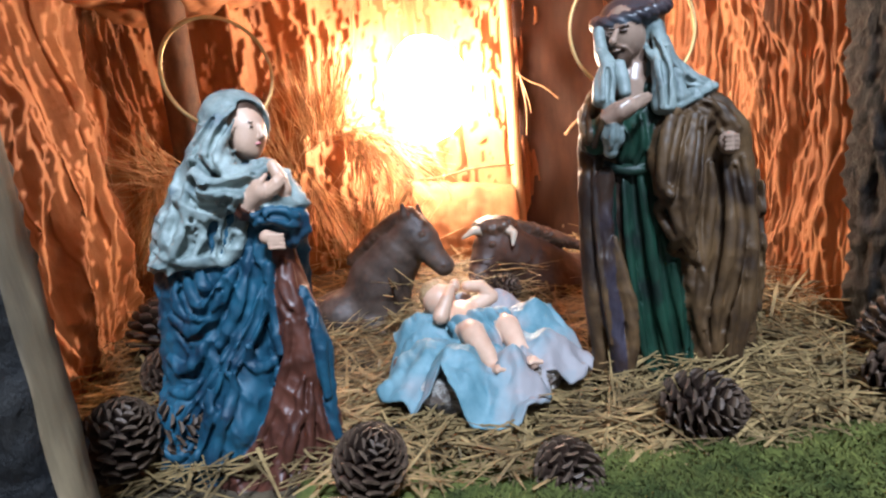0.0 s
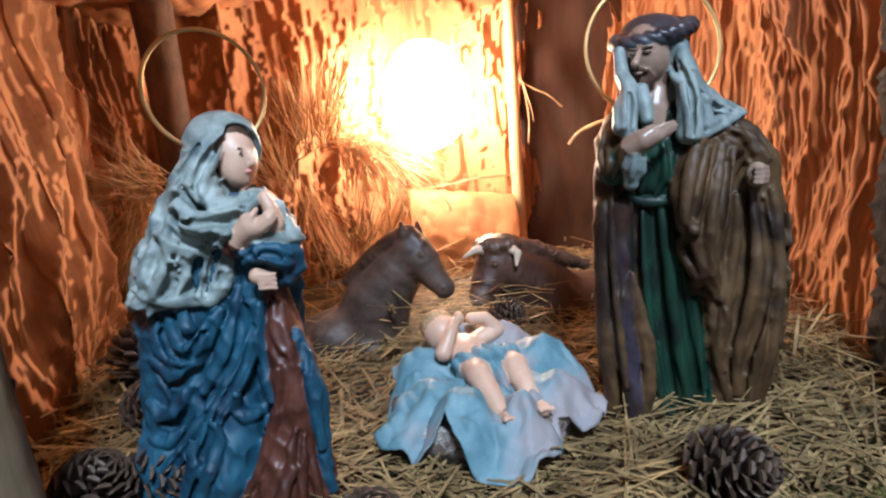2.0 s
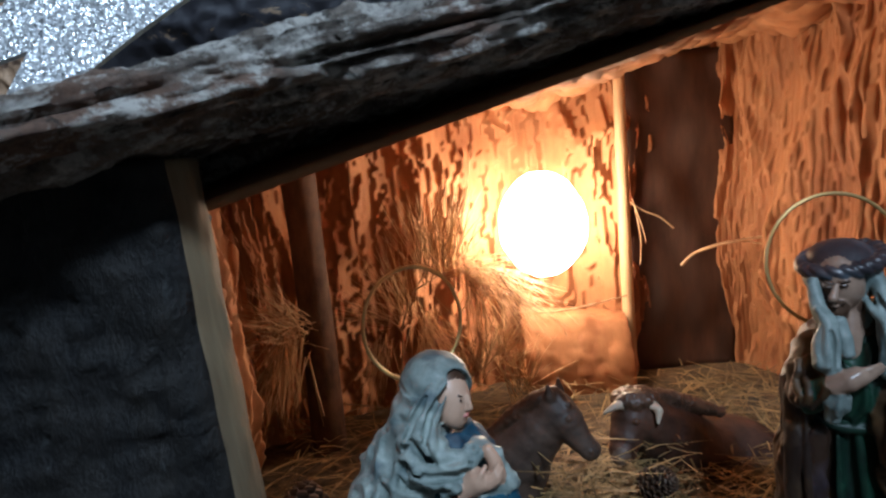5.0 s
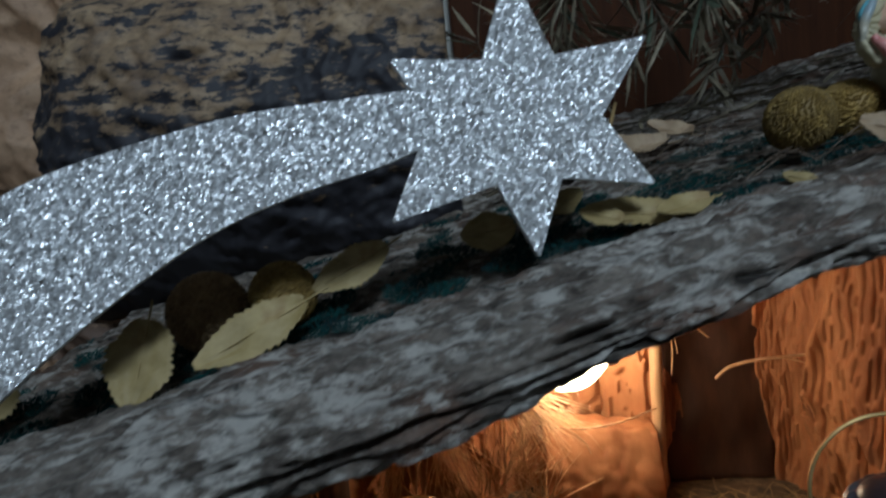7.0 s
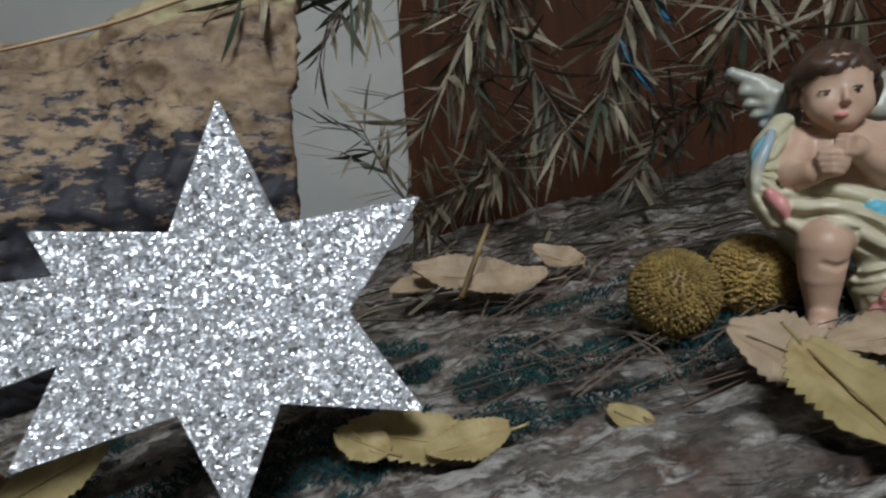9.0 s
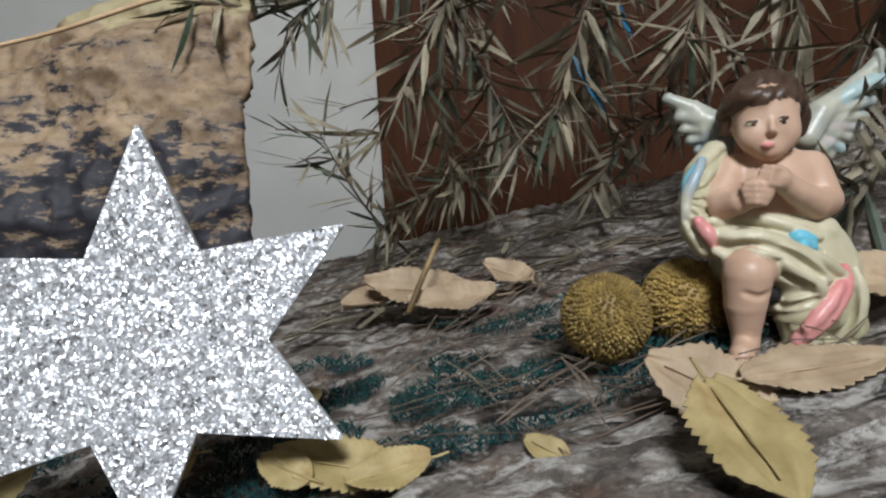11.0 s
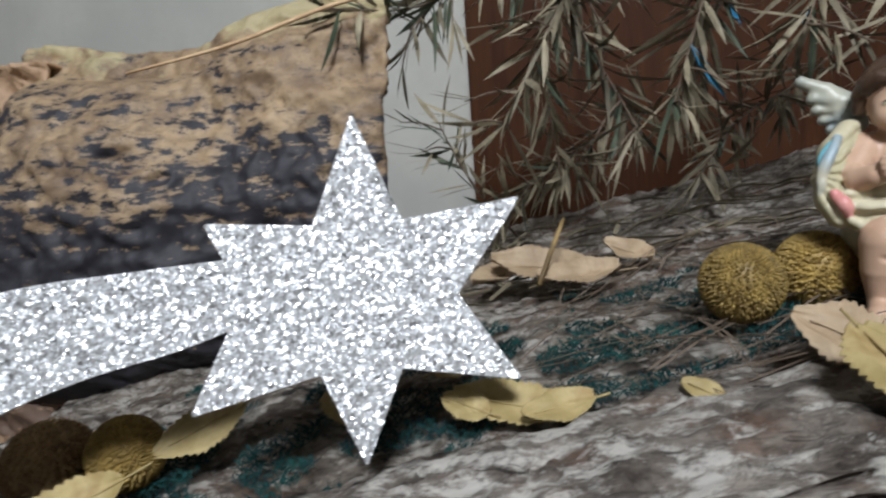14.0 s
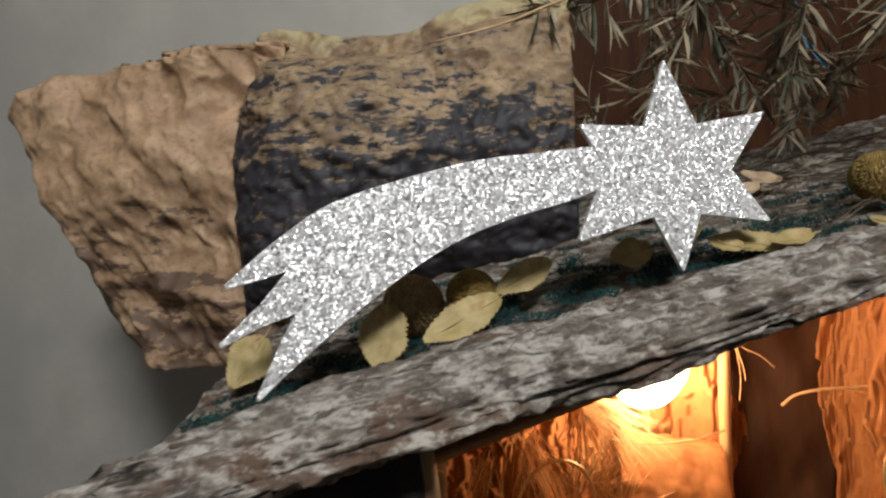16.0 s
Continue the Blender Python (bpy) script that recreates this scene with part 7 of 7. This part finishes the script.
pc = pine_cone("open dark brown pine cone lying on the straw", 1.0)
pc.matrix_world = Matrix.Translation((0.165, 0.372, 0.016)) @ Euler((radians(70), radians(40), radians(25))).to_matrix().to_4x4()
pc.scale = (0.78, 0.78, 0.78)
for x, y, z, rx, ry, rz, s in ((0.088, 0.338, 0.008, 80, 60, 0, 0.68), (-0.018, 0.335, 0.014, 35, -20, 60, 0.74), (-0.175, 0.375, 0.016, 20, 30, 10, 0.86), (-0.158, 0.40, 0.016, 70, -20, 80, 0.8), (-0.228, 0.55, 0.018, 30, 25, 140, 1.0), (-0.20, 0.50, 0.016, 60, 25, 40, 0.8),
                               (0.300, 0.385, 0.016, 75, -30, 20, 0.8), (0.322, 0.42, 0.016, 40, 20, 70, 0.8), (0.082, 0.60, 0.026, 60, 0, 40, 0.6)):
    c = copy_thing(pc, Matrix.Translation((x, y, z)) @ Euler((radians(rx), radians(ry), radians(rz))).to_matrix().to_4x4())
    c.scale = (s, s, s)
    c["label"] = "open brown pine cone among the straw"


# pine needle tufts and twigs against the paper
def needle_fan(b, c, d, count, ln, spread, w=0.0006):
    d = Vector(d).normalized()
    for _ in range(count):
        q = (d + Vector((rng.gauss(0, spread), rng.gauss(0, spread), rng.gauss(0, spread)))).normalized()
        e = Vector(c) + q * ln * rng.uniform(0.6, 1.1)
        o = Vector((rng.gauss(0, 0.010), rng.gauss(0, 0.005), rng.gauss(0, 0.010)))
        blade(b, Vector(c) + o, e + o * 0.6, w, "needle", rng.uniform(-0.005, 0.004))


def tuft(label, stems, fans):
    top = tagged(new("needle_tuft"), label, "pine twig", "pine twigs on the crib's walls")
    for s in stems:
        Mesh().add(*tube(s, 14, 6), "root").make("stem", top)
    b = Mesh()
    for c, d, count, ln, spread, *w in fans:
        needle_fan(b, c, d, int(count * 1.1), ln, spread, 0.0009)
    tagged(b.make("needles", top, smooth=False), kind="stuff")
    return top


tuft("dry pine needle tuft fanned beside the branch post", [[(-0.262, 0.762, 0.15, 0.0015), (-0.272, 0.75, 0.165, 0.0013), (-0.283, 0.735, 0.175, 0.0011)]],
     [((-0.268, 0.740, 0.165), (-1, -0.5, 0.35), 70, 0.080, 0.42, 0.0007), ((-0.275, 0.735, 0.15), (-0.45, -0.3, -1), 90, 0.095, 0.26, 0.0007), ((-0.272, 0.748, 0.17), (-0.5, -0.3, 0.8), 20, 0.05, 0.35, 0.0006)])
fork = (-0.165, 0.86, 0.115)
tuft("dry branching pine twig with needle sprays on the back wall", [[(-0.172, 0.86, 0.0, 0.0016), (-0.170, 0.86, 0.06, 0.0015), (*fork, 0.0013), (-0.20, 0.86, 0.142, 0.001), (-0.235, 0.855, 0.165, 0.0008)], [(*fork, 0.0013), (-0.14, 0.865, 0.17, 0.0011), (-0.095, 0.88, 0.22, 0.0010), (-0.06, 0.895, 0.29, 0.0009), (-0.05, 0.90, 0.355, 0.0007)], [(-0.172, 0.86, 0.04, 0.0012), (-0.215, 0.855, 0.09, 0.001)],
      [(-0.14, 0.865, 0.168, 0.001), (-0.09, 0.865, 0.19, 0.0009), (-0.04, 0.865, 0.185, 0.0008), (0.0, 0.86, 0.15, 0.0007)]],
     [((-0.185, 0.858, 0.13), (-1, -0.1, 0.55), 34, 0.085, 0.22), ((-0.16, 0.86, 0.14), (-0.3, -0.1, 1), 46, 0.10, 0.30), ((-0.12, 0.868, 0.19), (-0.1, -0.1, 1), 60, 0.11, 0.26), ((-0.09, 0.875, 0.2), (0.2, -0.1, 1), 50, 0.10, 0.28),
      ((-0.08, 0.868, 0.188), (1, -0.2, -0.15), 46, 0.09, 0.3), ((-0.03, 0.865, 0.18), (0.8, -0.2, -0.8), 70, 0.10, 0.24), ((-0.06, 0.868, 0.185), (0.2, -0.2, -1), 60, 0.10, 0.3), ((-0.13, 0.865, 0.13), (0.3, -0.2, -1), 60, 0.10, 0.3), ((-0.19, 0.86, 0.10), (-0.3, -0.2, -1), 40, 0.08, 0.3)])
tuft("tangle of dry needles low on the back wall", [], [((-0.10 + 0.03 * k, 0.88 - 0.01 * (k % 2), 0.02 + 0.02 * (k % 3)), (rng.uniform(-0.6, 0.6), -0.2, 1), 40, 0.08, 0.4) for k in range(4)])


def root(label, *curves):
    b = Mesh()
    for c in curves:
        b.add(*tube(c, 24, 7), "root")
    return tagged(b.make("root"), label, "root", "pale roots on the back wall")


root("thin pale root reaching out from the paper wall", [(0.229, 0.925, 0.155, 0.0022), (0.245, 0.918, 0.172, 0.0024), (0.275, 0.905, 0.184, 0.0022), (0.315, 0.895, 0.190, 0.0018), (0.345, 0.885, 0.196, 0.0015)], [(0.30, 0.9, 0.188, 0.0012), (0.33, 0.89, 0.180, 0.0010), (0.352, 0.88, 0.168, 0.0008)])
root("short forked root by the pole", [(0.165, 0.94, 0.25, 0.0010), (0.185, 0.935, 0.235, 0.0012), (0.205, 0.935, 0.225, 0.0012), (0.225, 0.938, 0.207, 0.0012)], [(0.168, 0.935, 0.255, 0.0008), (0.18, 0.93, 0.21, 0.0008), (0.183, 0.93, 0.19, 0.0006)], [(0.17, 0.935, 0.25, 0.0008), (0.176, 0.93, 0.20, 0.0008), (0.174, 0.93, 0.16, 0.0006)])
root("long thin root across the ledge", [(-0.01, 0.90, 0.115, 0.0012), (0.04, 0.875, 0.118, 0.0014), (0.09, 0.87, 0.125, 0.0013), (0.15, 0.92, 0.12, 0.0011)], [(0.03, 0.875, 0.118, 0.001), (0.05, 0.872, 0.10, 0.0009), (0.056, 0.872, 0.085, 0.0007)])

# ---- dry branches hung above the roof ----
def olive_leaf(b, p, d, ln, w, material):
    """A narrow leaf with a keel."""
    p, d = Vector(p), Vector(d).normalized()
    s = d.cross(Vector((rng.gauss(0, 0.5), rng.gauss(0, 0.5), 1))).normalized()
    n = d.cross(s)
    bend = rng.uniform(-0.3, 0.3) * ln
    v = []
    for k, r in ((0.0, 0.12), (0.3, 0.9), (0.65, 0.85), (1.0, 0.06)):
        c = p + d * ln * k + n * bend * k * k
        v += [c - s * w * r, c - n * w * 0.25 * r, c + s * w * r]
    f = []
    for j in range(3):
        for i in range(2):
            f.append((j * 3 + i, j * 3 + i + 1, j * 3 + i + 4, j * 3 + i + 3))
        f.append((j * 3 + 2, j * 3, j * 3 + 3, j * 3 + 5))
    b.add(v, f, material)


def olive_branch(points, leaves, ln, green=0.1, blue=0):
    top = tagged(new("dry_branch"), "dry grey-brown branch with narrow leaves hanging above the roof", "branch", "dry branches above the roof")
    rows = spline(points, 40)
    stem = Mesh().add(*tube([(*p, 0.0014 * (1 - 0.6 * k / (len(points) - 1))) for k, p in enumerate(points)], 40, 6), "twig")
    fol = Mesh()
    for k in range(leaves):
        j = min(int(39 * (0.1 + 0.9 * (k + rng.random()) / leaves)), 38)
        p = Vector(rows[j])
        d = Vector(rows[j + 1] - rows[j]).normalized()
        side = Vector((rng.gauss(0, 1), rng.gauss(0, 1), rng.gauss(0, 1)))
        side = (side - d * side.dot(d)).normalized()
        q = d * rng.uniform(0.2, 1.1) + side * rng.uniform(0.4, 1.1) + Vector((0, 0, rng.uniform(-0.7, 0.05)))
        if k % 7 == 3:
            e = p + (d * 0.6 + side).normalized() * rng.uniform(0.02, 0.05)
            stem.add(*tube([(*p, 0.0009), (*(p.lerp(e, 0.5) + Vector((0, 0, 0.003))), 0.0008), (*e, 0.0005)], 8, 5), "twig")
            for _ in range(3):
                olive_leaf(fol, p.lerp(e, rng.uniform(0.4, 1)), (e - p).normalized() + Vector((rng.gauss(0, 0.35), rng.gauss(0, 0.35), rng.gauss(0, 0.35))), ln * rng.uniform(0.6, 1.1), 0.0019, "olive")
        olive_leaf(fol, p, q, ln * rng.uniform(0.6, 1.2), rng.uniform(0.0018, 0.0030), "olive_green" if rng.random() < green else "olive")
        if blue and k % (leaves // blue) == 2:
            one = Mesh()
            olive_leaf(one, p, q, ln * 0.9, 0.0026, "blue_tip")
            one.make("painted_leaf", top, smooth=False)["label"] = "leaf brushed with blue paint"
    stem.make("stem", top)
    tagged(fol.make("leaves", top, smooth=False), kind="stuff")
    return top


for pts, n, ln, g, bl in (
        ([(0.02, 0.80, 0.84), (0.05, 0.74, 0.74), (0.08, 0.69, 0.64), (0.12, 0.66, 0.55)], 60, 0.040, 0.08, 0),
        ([(0.16, 0.80, 0.84), (0.12, 0.74, 0.74), (0.07, 0.69, 0.66), (0.02, 0.66, 0.56)], 60, 0.040, 0.08, 0),
        ([(0.24, 0.78, 0.84), (0.20, 0.72, 0.74), (0.17, 0.67, 0.66), (0.135, 0.63, 0.56)], 60, 0.042, 0.06, 5),
        ([(0.36, 0.76, 0.82), (0.30, 0.70, 0.74), (0.25, 0.66, 0.68), (0.21, 0.62, 0.60)], 60, 0.042, 0.06, 4),
        ([(0.10, 0.90, 0.84), (0.06, 0.86, 0.72), (0.05, 0.82, 0.62), (0.06, 0.78, 0.52)], 60, 0.040, 0.05, 0),
        ([(0.30, 0.88, 0.84), (0.24, 0.84, 0.74), (0.20, 0.80, 0.66), (0.16, 0.76, 0.58)], 60, 0.042, 0.05, 2),
        ([(0.44, 0.70, 0.80), (0.36, 0.64, 0.70), (0.31, 0.60, 0.62), (0.27, 0.57, 0.55)], 60, 0.044, 0.2, 0),
        ([(0.46, 0.62, 0.72), (0.38, 0.60, 0.62), (0.32, 0.58, 0.56), (0.27, 0.56, 0.51)], 50, 0.044, 0.25, 0),
        ([(0.18, 0.92, 0.60), (0.12, 0.86, 0.58), (0.06, 0.80, 0.54), (0.0, 0.74, 0.50)], 55, 0.040, 0.05, 0),
        ([(0.34, 0.92, 0.64), (0.28, 0.86, 0.60), (0.22, 0.80, 0.57), (0.17, 0.74, 0.52)], 55, 0.040, 0.05, 0),
        ([(0.22, 0.72, 0.80), (0.24, 0.68, 0.72), (0.27, 0.64, 0.66), (0.28, 0.62, 0.60)], 50, 0.042, 0.06, 1),
        ([(0.10, 0.74, 0.80), (0.14, 0.71, 0.75), (0.18, 0.69, 0.71), (0.22, 0.66, 0.68)], 50, 0.042, 0.05, 0),
        ([(0.02, 0.78, 0.47), (-0.01, 0.76, 0.51), (-0.03, 0.74, 0.55), (-0.04, 0.72, 0.58)], 22, 0.034, 0.7, 0),
        ([(0.06, 0.76, 0.70), (0.01, 0.72, 0.69), (-0.05, 0.68, 0.665), (-0.10, 0.62, 0.655)], 26, 0.040, 0.7, 0),
        ([(0.12, 0.84, 0.76), (0.04, 0.80, 0.74), (-0.03, 0.76, 0.70), (-0.06, 0.72, 0.66)], 36, 0.040, 0.4, 0)):
    olive_branch(pts, int(n * 1.5), ln * 1.25, g, bl)
tagged(solid("dry_stalk", *tube([(0.02, 0.60, 0.655, 0.0016), (-0.06, 0.57, 0.640, 0.0014), (-0.12, 0.54, 0.615, 0.0012), (-0.18, 0.52, 0.60, 0.0008)], 20, 6), "root"), "thin pale stalk across the paper rock", "stalk")

# litter on the roof
def litter(name, count, box_, ln, w, material, label, category):
    b = Mesh()
    for _ in range(count):
        x, y = rng.uniform(box_[0], box_[1]), rng.uniform(box_[2], box_[3])
        a = rng.gauss(-0.15, 0.7)
        l2 = ln * rng.uniform(0.5, 1.1)
        p, q = (x - math.cos(a) * l2 / 2, y - math.sin(a) * l2 / 2), (x + math.cos(a) * l2 / 2, y + math.sin(a) * l2 / 2)
        blade(b, (*p, roof_z(*p) + rng.uniform(0.0, 0.006)), (*q, roof_z(*q) + rng.uniform(0.0, 0.006)), w, material, rng.uniform(-0.001, 0.004))
    return tagged(b.make(name, smooth=False), label, category, kind="stuff")


litter("pine_needles", 130, (0.05, 0.22, 0.45, 0.66), 0.065, 0.0007, "twig", "dry brown pine needles strewn on the bark roof", "needles")
litter("fallen_leaves", 90, (-0.02, 0.3, 0.6, 0.78), 0.05, 0.0022, "olive", "dry narrow leaves fallen on the back of the roof", "leaves")
tagged(solid("straw_stalk", *tube([(0.048, 0.585, 0.458, 0.0018), (0.056, 0.60, 0.478, 0.0018), (0.064, 0.615, 0.497, 0.0014)], 8, 6), "straw"), "short thick straw stalk leaning on a leaf", "stalk")
